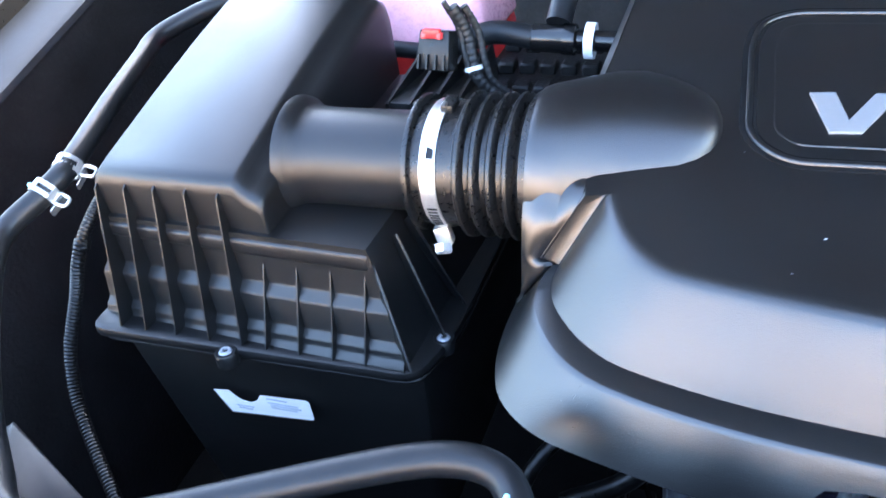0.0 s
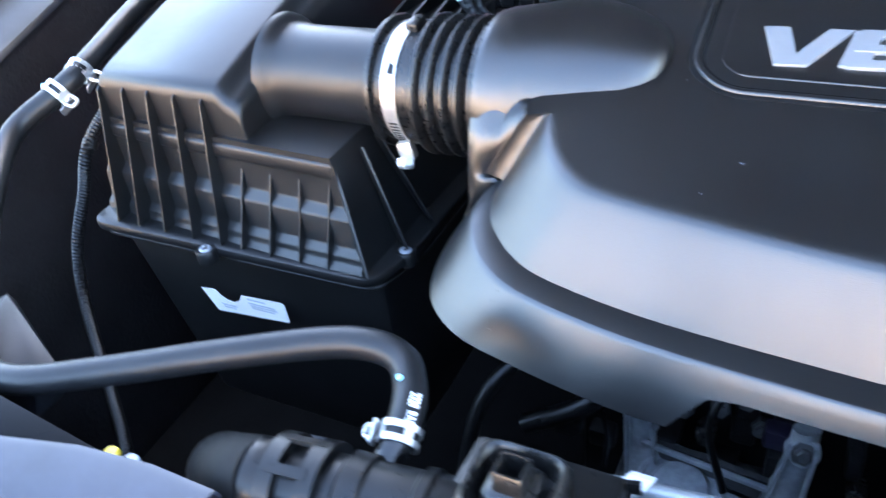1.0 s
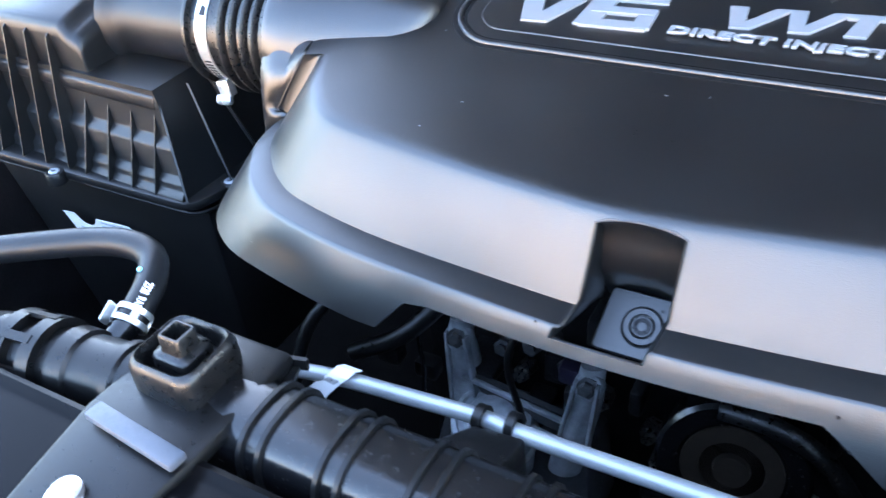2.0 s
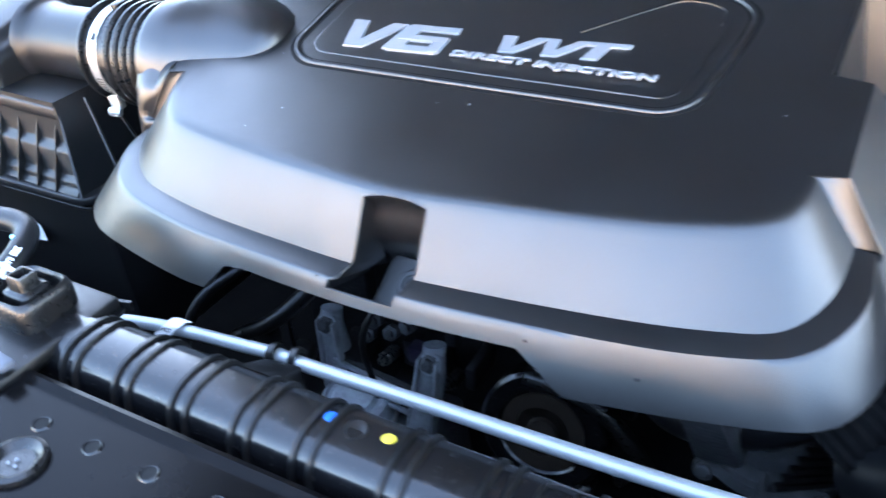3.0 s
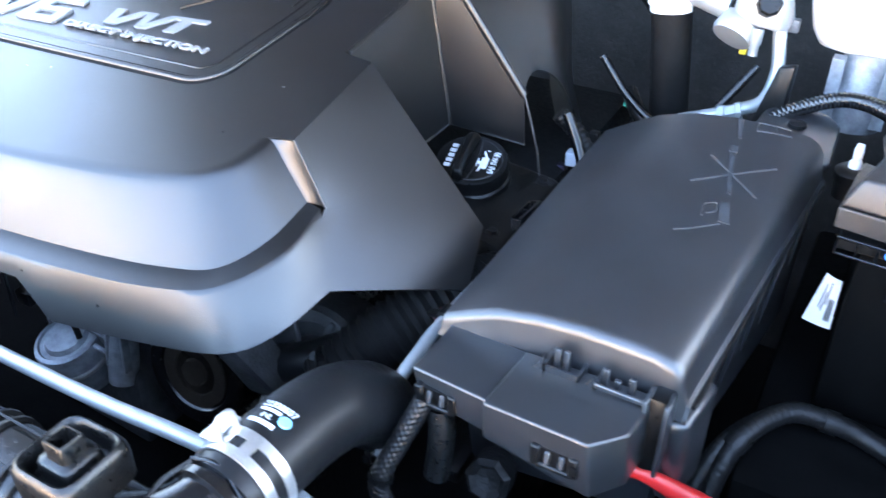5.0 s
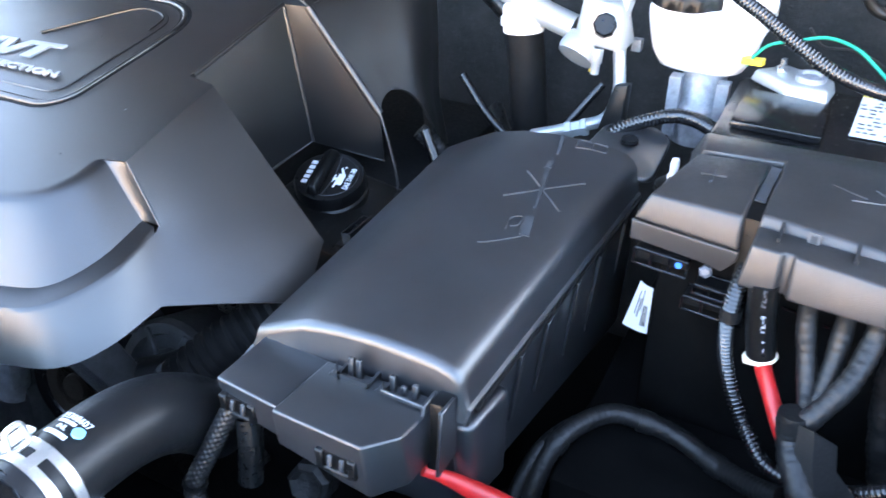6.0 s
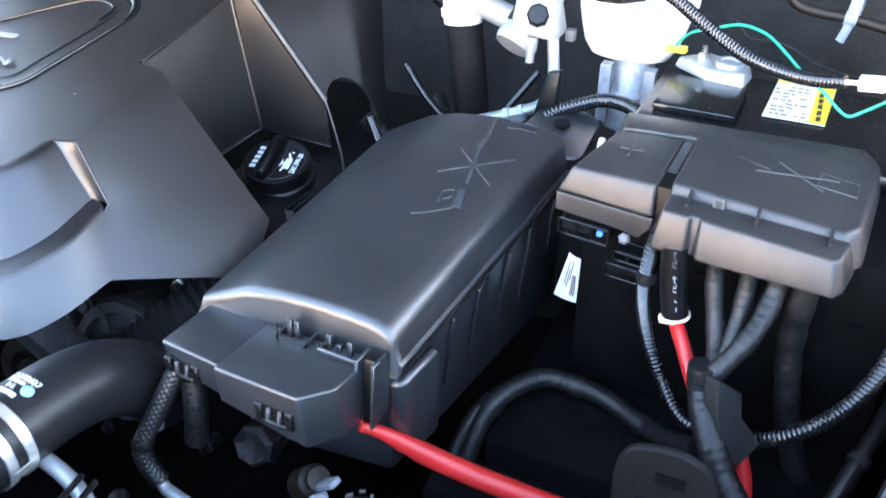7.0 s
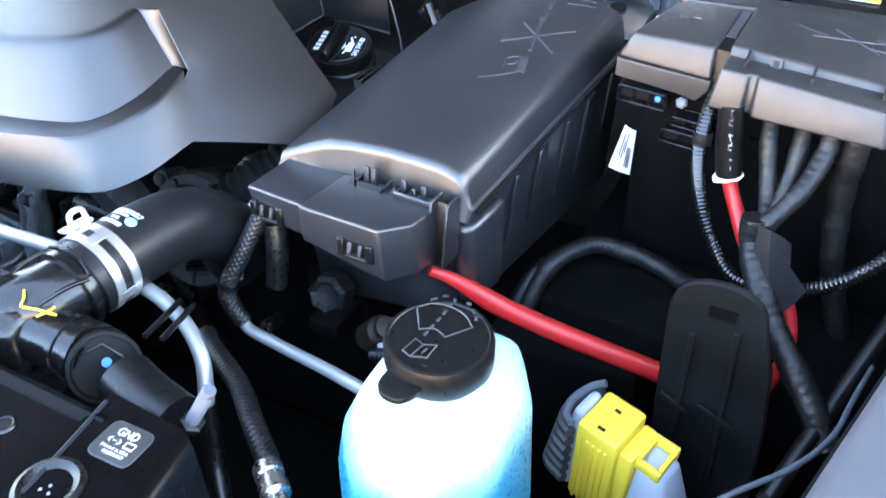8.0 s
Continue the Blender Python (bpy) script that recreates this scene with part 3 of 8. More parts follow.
plate(bm, rounded([(0.303, 0.4275, 0.935), (0.354, 0.4280, 0.935), (0.354, 0.4630, 0.961), (0.306, 0.4630, 0.961)], 0.005), 0.003, (0, -0.6, 0.8))
bevel(bm, 0.001, 1)
pl_ = part("screw_plate", bm, M["cover"], cover, smooth=20)
SA = Vector((0, -0.6, 0.8))
SC = Vector((0.332, 0.4445, 0.9485))
# dark ring paints the shade round the screw head
bm = bmesh.new()
lathe(bm, SC, SA, [(0.0140, 0), (0.0140, 0.0022), (0.0134, 0.0022)], n=32)
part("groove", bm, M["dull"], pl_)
bm = bmesh.new()
lathe(bm, SC, SA, [(0.0128, 0), (0.0128, 0.0035), (0.0120, 0.0045), (0.0085, 0.0045), (0.0080, 0.0025), (0.0070, 0.0020), (0.0066, 0.0040), (0, 0.0042)], n=32)
screw_ = part("screw", bm, M["cover"], pl_, "dull grey retaining screw in the slot", smooth=30)
bm = bmesh.new()
lathe(bm, SC + SA * 0.0022, SA, [(0.0060, 0), (0.0058, 0.0022), (0.0030, 0.0024), (0.0028, 0.0008), (0, 0.0008)], n=12)
part("screw_core", bm, M["engine"], screw_)
bm = bmesh.new()
lathe(bm, (0.334, 0.459, 0.9575), SA, [(0.0032, 0), (0.0032, 0.0022), (0, 0.0024)], n=14)
for k in range(4):
    a = radians(55 - 28 * k)
    c = SC + Vector((1, 0, 0)) * 0.0165 * math.cos(a) + Vector((0, 0.8, 0.6)) * 0.0165 * math.sin(a)
    bar(bm, c, c + SA * 0.0026, 0.0018, 0.0018)
part("key", bm, M["black"], pl_)

# intake snout on the left
bm = bmesh.new()
prof = [(-0.016, 0.0585, 0.578, 1.048), (-0.010, 0.0605, 0.579, 1.048), (0.010, 0.0600, 0.588, 1.048), (0.030, 0.0580, 0.599, 1.049), (0.050, 0.0545, 0.602, 1.051), (0.068, 0.0495, 0.602, 1.053),
        (0.083, 0.0430, 0.600, 1.056), (0.095, 0.0340, 0.599, 1.061), (0.103, 0.0240, 0.598, 1.066), (0.108, 0.012, 0.597, 1.070), (0.1095, 0.001, 0.597, 1.072)]
sunk = []
for x, r, cy, cz in prof:
    w = min(1, max(0, (x + 0.010) / 0.055)) * r / 0.058
    sunk.append((x, r + 0.020 * w, cy + 0.012 * w, cz - 0.020 * w))
loft(bm, [[(x, cy + r * math.cos(a), cz + r * math.sin(a)) for a in (2 * math.pi * j / 56 for j in range(56))] for x, r, cy, cz in sunk], True, True)
part("intake_snout", bm, M["cover"], cover, smooth=60)

# raised badge frame and plate
BADGE = [(0.124, 0.590), (0.150, 0.5655), (0.323, 0.569), (0.487, 0.573), (0.508, 0.592), (0.522, 0.690), (0.524, 0.728), (0.508, 0.752), (0.480, 0.764), (0.30, 0.758), (0.150, 0.754), (0.127, 0.738), (0.120, 0.705)]


def on_top(x, y, d=0.0):
    return Vector((x, y, top_z(y) + d))


ring = rounded([(x, y, 0) for x, y in BADGE], 0.016, 5)


def badge_ring(shrink, h, w):
    bmr = bmesh.new()
    c = Vector((0.322, 0.662, 0))
    n = len(ring)
    prof = ((0, -0.001), (0, h * 0.7), (w * 0.25, h), (w * 0.75, h), (w, h * 0.7), (w, -0.001))
    rws = []
    for i in range(n + 1):
        p, a, b = ring[i % n], ring[(i - 1) % n], ring[(i + 1) % n]
        t = (b - a).normalized()
        inn = Vector((-t.y, t.x, 0))
        rws.append([on_top(*(p + inn * (shrink + u)).xy, d) for u, d in prof])
    loft(bmr, rws)
    return bmr


part("badge_frame", badge_ring(0.0, 0.0022, 0.0045), M["cover"], cover, smooth=60)
part("badge_frame", badge_ring(0.019, 0.0009, 0.003), M["cover"], cover, smooth=60)
# thin dark strips paint the groove shade on both sides of the frame
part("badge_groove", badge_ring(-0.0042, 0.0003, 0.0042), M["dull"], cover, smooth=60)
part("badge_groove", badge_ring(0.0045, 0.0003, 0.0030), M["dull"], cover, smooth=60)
bm = bmesh.new()
inner = []
for i in range(len(ring)):
    t = (ring[(i + 1) % len(ring)] - ring[i - 1]).normalized()
    inner.append(on_top(*(ring[i] + Vector((-t.y, t.x, 0)) * 0.021).xy, 0.0011))
vs = [bm.verts.new(p) for p in inner]
bm.faces.new(vs)
bmesh.ops.triangulate(bm, faces=bm.faces)
part("badge_plate", bm, M["cover"], cover, smooth=0)
bm = bmesh.new()
tick = catmull([on_top(0.385, 0.668, 0.0016), on_top(0.418, 0.703, 0.0016), on_top(0.442, 0.728, 0.0016), on_top(0.458, 0.739, 0.0016), on_top(0.480, 0.738, 0.0016), on_top(0.495, 0.728, 0.0016), on_top(0.497, 0.705, 0.0014)], 6)
tube(bm, tick, 0.0012, n=6, k=0)
part("badge_line", bm, M["cover"], cover)

up_way = (Vector((0, 1, 0.23))).normalized()


def stroke_letter(name, at, across, up, strokes, label):
    """A slanted raised letter made of flat bars; strokes are corners in widths and heights."""
    bms = bmesh.new()
    for i, q in enumerate(strokes):
        low = [at + across * u + up * v for u, v in q]
        hexa(bms, low, [p + Vector((0, -0.0004, 0.0022 + 0.00025 * i)) for p in low])
    bevel(bms, 0.0003, 1)
    part(name, bms, M["silver"], cover, label, smooth=20)


V_BARS = [[(0, 0), (0.20, 0), (0.58, 0.98), (0.42, 0.98), (0.16, 0.30), (0.17, 1), (0, 1)]]
SIX_BARS = [[(0.58, 0.80), (1.10, 0.80), (1.12, 1), (0.62, 1)], [(0.40, 0.04), (0.57, 0.0), (0.74, 0.84), (0.58, 0.96)], [(0.44, 0), (0.93, 0), (0.97, 0.21), (0.45, 0.21)], [(0.83, 0.02), (0.96, 0.05), (1.03, 0.56), (0.90, 0.58)], [(0.53, 0.40), (1.01, 0.40), (1.03, 0.58), (0.58, 0.58)]]
at6, across6, up6 = on_top(0.1775, 0.598, 0.0005), Vector((0.101, 0.0065, 0.0014)), Vector((-0.013, 0.043, 0.0092))
stroke_letter("letter_v", at6, across6, up6, V_BARS, "raised silver letter V")
stroke_letter("digit_six", at6, across6, up6, SIX_BARS, "raised silver digit 6")
atv, acrossv, upv = on_top(0.326, 0.6215, 0.0005), Vector((0.092, 0.0075, 0.0017)), Vector((-0.005, 0.0255, 0.0055))
stroke_letter("letter_v", atv, acrossv, upv, [[(0, 0), (0.15, 0), (0.47, 1), (0.34, 1), (0.12, 0.32), (0.14, 1), (0, 1)]], "raised silver letter V")
stroke_letter("letter_v", atv, acrossv, upv, [[(0.42, 0), (0.57, 0), (0.88, 1), (0.75, 1), (0.545, 0.34), (0.57, 1), (0.44, 1)]], "raised silver letter V")
stroke_letter("letter_t", atv, acrossv, upv, [[(0.80, 0), (0.95, 0), (1.05, 0.78), (1.22, 0.78), (1.25, 1), (0.86, 1), (0.83, 0.78), (0.91, 0.78)]], "raised silver letter T")
letters("letter_direct", "DIRECT INJECTION", on_top(0.287, 0.602, 0.002), (0.181, 0.004, 0.001), up_way * 0.0105 + Vector((0.002, 0, 0)), M["silver"], cover, depth=0.0025, bold=0.03, label="raised silver DIRECT INJECTION lettering")

# lint on the top and small chips on the lip
random.seed(11)
for i in range(7):
    x, y = random.uniform(0.08, 0.58), random.uniform(0.47, 0.60)
    a, d = random.uniform(0, 6.28), random.uniform(0.0012, 0.0030)
    bm = bmesh.new()
    bar(bm, on_top(x, y, 0.0003), on_top(x + d * math.cos(a), y + d * math.sin(a), 0.0004), 0.0004, 0.0003)
    part("lint", bm, M["grey"], cover, smooth=0)
for x, k, r in ((0.280, 10, 0.0008), (0.452, 11, 0.0010), (0.530, 11, 0.0012), (0.462, 12, 0.0009)):
    bm = bmesh.new()
    lathe(bm, on_band(x, k), (0, -0.7, 0.7), [(r * 1.4, -0.0004), (r, 0.0004), (0, 0.0005)], n=7)
    part("chip", bm, M["dull"], cover)

# pocket round the oil filler: two flat walls, a rim line below and a rounded ridge
bm = bmesh.new()
pa, pb, pc, pd = NOTCH + Vector((0.003, 0.002, 0.0005)), Vector((0.597, 0.793, top_z(0.793) + 0.0005)), Vector((0.624, 0.797, 1.115)), Vector((0.696, 0.806, 1.011))
pk, pr = Vector((0.621, 0.786, 0.972)), Vector((0.698, 0.807, 0.956))
loft(bm, [[pa, pa.lerp(pb, 0.5), pb], [Vector((0.612, 0.655, 1.03)), Vector((0.612, 0.72, 1.03)), pb.lerp(pk, 0.55)], [Vector((0.622, 0.655, 0.972)), Vector((0.620, 0.72, 0.972)), pk]])
ob = part("pocket_wall", bm, M["cover"], cover, smooth=20)
so = ob.modifiers.new("thick", "SOLIDIFY")
so.thickness, so.offset = 0.002, 0
bm = bmesh.new()
loft(bm, [[pb, pc], [pb.lerp(pk, 0.35), pc.lerp(pd, 0.33)], [pb.lerp(pk, 0.7), pc.lerp(pd, 0.66)], [pb.lerp(pk, 0.9), pd], [pk, pr]])
ob = part("pocket_wall", bm, M["cover"], cover, smooth=40)
so = ob.modifiers.new("thick", "SOLIDIFY")
so.thickness, so.offset = 0.002, 0
for line, rr in (([pa, pb], 0.0022), ([pb + Vector((0.001, -0.002, -0.002)), pk + Vector((0.001, -0.001, 0))], 0.0022), ([pc, pc.lerp(pd, 0.5), pd], 0.0042), ([Vector((0.622, 0.70, 0.972)), pk, pk.lerp(pr, 0.5), pr], 0.0012),
                 ([pd, Vector((0.706, 0.803, 0.985)), Vector((0.717, 0.798, 0.955)), Vector((0.724, 0.792, 0.925))], 0.0014)):
    bm = bmesh.new()
    tube(bm, line, rr, n=10, k=0)
    part("rolled_edge", bm, M["cover"], cover, smooth=80)
# curved rear flank with an arched cut-out over the wiring
bm = bmesh.new()
PN, PB = Vector((0.82, -0.16, 0.55)).normalized(), Vector((0.2, 1, 0)).normalized()
arch = catmull([(0.696, 0.806, 1.011), (0.6923, 0.8165, 1.0195), (0.6918, 0.8284, 1.0245), (0.6946, 0.8431, 1.0238), (0.7014, 0.855, 1.0172), (0.7108, 0.8623, 1.0053), (0.7209, 0.8661, 0.9913), (0.7317, 0.8703, 0.9765), (0.742, 0.880, 0.955)], 5)
cols = []
for i, q in enumerate(arch):
    v = i / (len(arch) - 1)
    head = pc + PB * (0.20 * v) + Vector((0.012 * v, 0, 0.006 * v))
    bend = -PN * (0.030 * max(0, v - 0.55) ** 2 / 0.2)
    line = [q + 0.6 * bend, q.lerp(head, 0.3) + bend, q.lerp(head, 0.6) + bend + PN * 0.002, q.lerp(head, 0.85) + bend + PN * 0.002, head + bend, head + bend + Vector((-0.010, 0.004, 0.004)), head + bend + Vector((-0.03, 0.01, 0.006 + 0.006 * v))]
    cols.append(catmull(line, 4))
back_ = [p - PN * 0.012 + PB * 0.022 for p in cols[-1]]
loft(bm, cols + [back_, [p - PN * 0.05 + PB * 0.03 for p in cols[-1]]])
ob = part("rear_side_panel", bm, M["cover"], cover, smooth=60)
so = ob.modifiers.new("thick", "SOLIDIFY")
so.thickness, so.offset = 0.003, 0


# ---- air filter housing and intake duct ----
box_ = thing("air_filter_box", (-0.24, 0.62, 0.70), "black ribbed plastic air filter housing with a white sticker", "air filter box")
bm = bmesh.new()
hexa(bm, [(-0.36, 0.51, 0.66), (-0.11, 0.51, 0.66), (-0.11, 0.80, 0.66), (-0.36, 0.80, 0.66)], [(-0.385, 0.478, 0.900), (-0.098, 0.492, 0.897), (-0.092, 0.80, 0.90), (-0.385, 0.80, 0.90)])
bevel(bm, 0.008, 2)
part("body", bm, M["airbox"], box_)
bm = bmesh.new()
rim = [(-0.398, 0.456, 0), (-0.096, 0.472, 0), (-0.082, 0.53, 0), (-0.082, 0.81, 0), (-0.40, 0.81, 0)]
rim = rounded(rim, 0.018, 4)
zr = lambda x: 0.914 - 0.035 * (x + 0.25)
rr = [Vector((p.x, p.y, zr(p.x) - 0.006)) for p in rim]
hexa(bm, rr, [p + Vector((0, 0, 0.010)) for p in rr])
bevel(bm, 0.003, 2)
part("flange", bm, M["airbox"], box_)
# lower flange of the body, a thin seam under the upper one
bm = bmesh.new()
rr = [Vector((p.x * 0.99 - 0.003, p.y + 0.008, zr(p.x) - 0.016)) for p in rim]
hexa(bm, rr, [p + Vector((0, 0, 0.004)) for p in rr])
bevel(bm, 0.001, 1)
part("body_flange", bm, M["airbox"], box_)
# upper shell: front wall stepping out over three ledges, low shelf on one side, high dome on the other
STEPS = [(0.5000, 1.012), (0.4995, 1.003), (0.4985, 0.9995), (0.4980, 0.9945), (0.4970, 0.970), (0.4960, 0.967), (0.4895, 0.9625), (0.4880, 0.959), (0.4870, 0.936), (0.4858, 0.9335), (0.4815, 0.9300), (0.4806, 0.9275), (0.4800, 0.9245), (0.4790, 0.9225), (0.4745, 0.9190), (0.4738, 0.9165), (0.4730, 0.908)]
bm = bmesh.new()
rws = []
for k in range(13):
    t = k / 12
    rws.append([Vector((-0.386 - 0.10 * (1.0 - z) + t * (0.386 - 0.132 + 0.41 * (1.0 - z)), y + 0.0012 * (1 - t), z - 0.004 * t)) for y, z in STEPS])
left_wall = [[Vector((p.x - 0.006 * j, p.y + (0.80 - p.y) * j, p.z + 0.012 * j)) for p in rws[0]] for j in (1, 0.5)]
right_wall = [[Vector((p.x + 0.010 * j, p.y + (0.80 - p.y) * j, p.z + 0.010 * j)) for p in rws[-1]] for j in (0.5, 1)]
loft(bm, left_wall + rws + right_wall)
bm.faces.new([bm.verts.new(p) for p in (rws[0][0], rws[-1][0], right_wall[-1][0], left_wall[0][0])])
part("lid_base", bm, M["airbox"], box_, smooth=50)
bm = bmesh.new()
prof = [(0.5050, 1.000, 0.0), (0.5040, 1.040, 0.0), (0.5046, 1.0465, 0.0), (0.5066, 1.0510, 0.0), (0.5100, 1.0542, 0.0), (0.5145, 1.0562, 0.0), (0.520, 1.0582, 0.0), (0.60, 1.079, 0.003), (0.68, 1.098, 0.006), (0.75, 1.113, 0.008), (0.785, 1.117, 0.009), (0.797, 1.112, 0.009), (0.802, 1.10, 0.009), (0.806, 0.98, 0.010)]
rws = []
for y, z, s in prof:
    xl, xr = -0.380 - s, -0.238 - s * 0.7
    h = max(0.0, z - 0.018 - 0.985)
    sl = 0.03
    rws.append([(xl - 0.012, y, min(z, 1.0) - 0.02), (xl - 0.002, y, z - 0.014), (xl + 0.001, y, z - 0.006), (xl + 0.007, y + 0.001, z), (xr - 0.009, y + 0.001, z), (xr - 0.0045, y, z - 0.0020), (xr - 0.001, y, z - 0.0060), (xr + 0.003, y, z - 0.0100), (xr + 0.008, y, z - 0.0120), (xr + 0.0125, y, z - 0.0138), (xr + 0.0155, y, z - 0.0180), (xr + 0.0165, y, z - 0.0240),
                (xr + 0.0170 + sl * h, y + 0.001, z - 0.018 - h), (xr + 0.0185 + sl * h, y + 0.001, z - 0.026 - h)])
loft(bm, rws)
bm.faces.new([bm.verts.new(p) for p in rws[0][::-1]])
bm.faces.new([bm.verts.new(p) for p in rws[-1]])
part("dome", bm, M["airbox"], box_, smooth=44)
# shelf under the duct
bm = bmesh.new()
hexa(bm, [(-0.386, 0.4975, 0.994), (-0.134, 0.4970, 0.988), (-0.128, 0.566, 0.990), (-0.386, 0.60, 0.996)], [(-0.384, 0.4985, 1.0075), (-0.134, 0.4985, 1.0035), (-0.133, 0.566, 1.0060), (-0.384, 0.60, 1.0100)])
bevel(bm, 0.0035, 3)
part("shelf", bm, M["airbox"], box_)
# ribs down the front
RIBS = [(-0.378, 1.042, -0.368), (-0.349, 1.043, -0.343), (-0.320, 1.044, -0.313), (-0.290, 1.044, -0.281), (-0.260, 1.043, -0.250), (-0.230, 0.994, -0.228), (-0.200, 0.994, -0.198), (-0.170, 0.995, -0.168), (-0.140, 0.996, -0.140)]
for i, (x, z, xb) in enumerate(RIBS):
    bm = bmesh.new()
    yb, zb = 0.464 + 0.035 * (xb + 0.37), zr(xb) + 0.003
    yt = 0.5015
    p = [(x, yt + 0.004, z), (x, yt - 0.0005, z - 0.003), (xb, yb, zb), (xb, 0.490, zb), (x * 0.5 + xb * 0.5, 0.510, 0.95), (x, yt + 0.012, z - 0.01)]
    plate(bm, p, 0.0013, (1, 0, 0))
    part("rib", bm, M["airbox"], box_, smooth=0)
for a, b in (((-0.134, 0.501, 0.998), (-0.101, 0.4735, 0.914)), ((-0.124, 0.530, 1.004), (-0.088, 0.520, 0.914)), ((-0.121, 0.552, 1.008), (-0.086, 0.565, 0.914))):
    bm = bmesh.new()
    a, b = Vector(a), Vector(b)
    q = [a, b, Vector((b.x - 0.02, b.y + 0.016, b.z)), Vector((a.x - 0.012, a.y + 0.012, a.z - 0.015))]
    loft(bm, [q, [v + Vector((0.0013, 0.0013, 0)) for v in q]], True, True)
    part("rib", bm, M["airbox"], box_, smooth=0)
# screws in the flange
for x, y in ((-0.259, 0.459), (-0.090, 0.521)):
    bm = bmesh.new()
    lathe(bm, (x, y, zr(x) - 0.008), (0, 0, 1), [(0.0095, 0), (0.0095, 0.011), (0.0085, 0.0125), (0.0070, 0.0125)], n=20)
    boss = part("screw_boss", bm, M["airbox"], box_)
    bm = bmesh.new()
    lathe(bm, (x, y, zr(x) + 0.0015), (0, 0, 1), [(0.0058, 0), (0.0058, 0.0030), (0.0045, 0.0045), (0.0025, 0.0045), (0.0022, 0.002), (0, 0.002)], n=14)
    part("screw", bm, M["cast"], boss, "small steel screw")
# outlet duct with its collar
AX = Vector((1, -0.025, 0.035)).normalized()
DUCT = Vector((-0.215, 0.583, 1.039))
bm = bmesh.new()
lathe(bm, DUCT, AX, [(0.0500, -0.010), (0.0490, -0.0045), (0.0465, -0.0010), (0.0438, 0.002), (0.0420, 0.007), (0.0410, 0.014), (0.0404, 0.026), (0.0400, 0.118), (0.0425, 0.120), (0.0425, 0.140), (0.038, 0.140), (0.038, 0.10)], n=44)
part("duct", bm, M["airbox"], box_, smooth=40)
bm = bmesh.new()
bar(bm, DUCT + AX * 0.098 + Vector((0, -0.004, 0.041)), DUCT + AX * 0.118 + Vector((0, -0.004, 0.046)), 0.014, 0.005)
bevel(bm, 0.0012, 2)
part("lug", bm, M["airbox"], box_)
# sticker: no code is drawn, only grey bars
st = frame_of((-0.262, 0.4835, 0.833), (1, 0.05, 0.02), (0, -0.06, 1))
bm = bmesh.new()
tilt = lambda x, y, d=0.0: st(x, y - 0.06 * x, d)
plate(bm, [tilt(*p) for p in ((-32, -15), (51, -8), (52, -5), (52, 15), (49, 17), (4, 14), (-1, 6), (-8, 2), (-16, 3), (-22, 7), (-27, 14), (-43, 12))], 0.0006, (0, -1, 0))
sticker = part("sticker", bm, M["paper"], box_, "white sticker with illegible print", smooth=0)
bm = bmesh.new()
for x0, x1, y in ((10, 30, 11), (10, 40, 6), (12, 42, 3), (12, 38, 0), (-24, -6, -4), (-22, -8, -7)):
    plate(bm, [tilt(x0, y, 0.9), tilt(x1, y, 0.9), tilt(x1, y + 1.6, 0.9), tilt(x0, y + 1.6, 0.9)], 0.0003, (0, -1, 0))
part("print", bm, M["grey"], sticker, smooth=0)

# rubber bellows between duct and engine cover
boot = thing("intake_bellows", tuple(DUCT + AX * 0.16 + Vector((0, 0, -0.06))), "black corrugated rubber intake bellows held by a steel clamp", "air hose")
bm = bmesh.new()
prof = [(0.0440, 0.108), (0.0485, 0.109), (0.0490, 0.140)]
x = 0.142
for i, r in enumerate((0.0565, 0.0560, 0.0560, 0.0565)):
    prof += [(0.0485, x), (0.0490, x + 0.002), (r - 0.002, x + 0.0035), (r, x + 0.005), (r, x + 0.0075), (r - 0.002, x + 0.009), (0.0490, x + 0.0105)]
    x += 0.0125
prof += [(0.0500, x), (0.0570, x + 0.004), (0.0575, x + 0.010), (0.050, x + 0.012)]
lathe(bm, DUCT, AX, prof, n=48)
part("bellows", bm, M["rubber"], boot, smooth=40)
bm = bmesh.new()
lathe(bm, DUCT, AX, [(0.049, 0.104), (0.0535, 0.105), (0.0540, 0.107), (0.0535, 0.109), (0.049, 0.110)], n=48)
part("lip", bm, M["rubber"], boot)
clamp = thing("worm_clamp", tuple(DUCT + AX * 0.122 + Vector((0, 0, -0.055))), "bright steel worm-drive clamp with a hexagon screw", "hose clamp")
bm = bmesh.new()
band(bm, DUCT + AX * 0.1245, AX, 0.0490, 0.0125, 0.0012, 56)
part("band", bm, M["zinc"], clamp)
SCR = Vector((-0.086, 0.543, 0.990))
bm = bmesh.new()
lathe(bm, SCR + Vector((-0.002, -0.004, 0.004)), (0.2, -0.55, -0.8), [(0.0075, 0), (0.0075, 0.006), (0.006, 0.008), (0.0025, 0.008), (0.0022, 0.0065), (0, 0.0065)], n=6)
part("screw_head", bm, M["zinc"], clamp, smooth=20)
bm = bmesh.new()
bar(bm, SCR + Vector((-0.004, 0.0, 0.018)), SCR + Vector((0.0, 0.0, 0.002)), 0.013, 0.010, (0, -1, 0.5))
bevel(bm, 0.002, 2)
part("screw_housing", bm, M["zinc"], clamp)
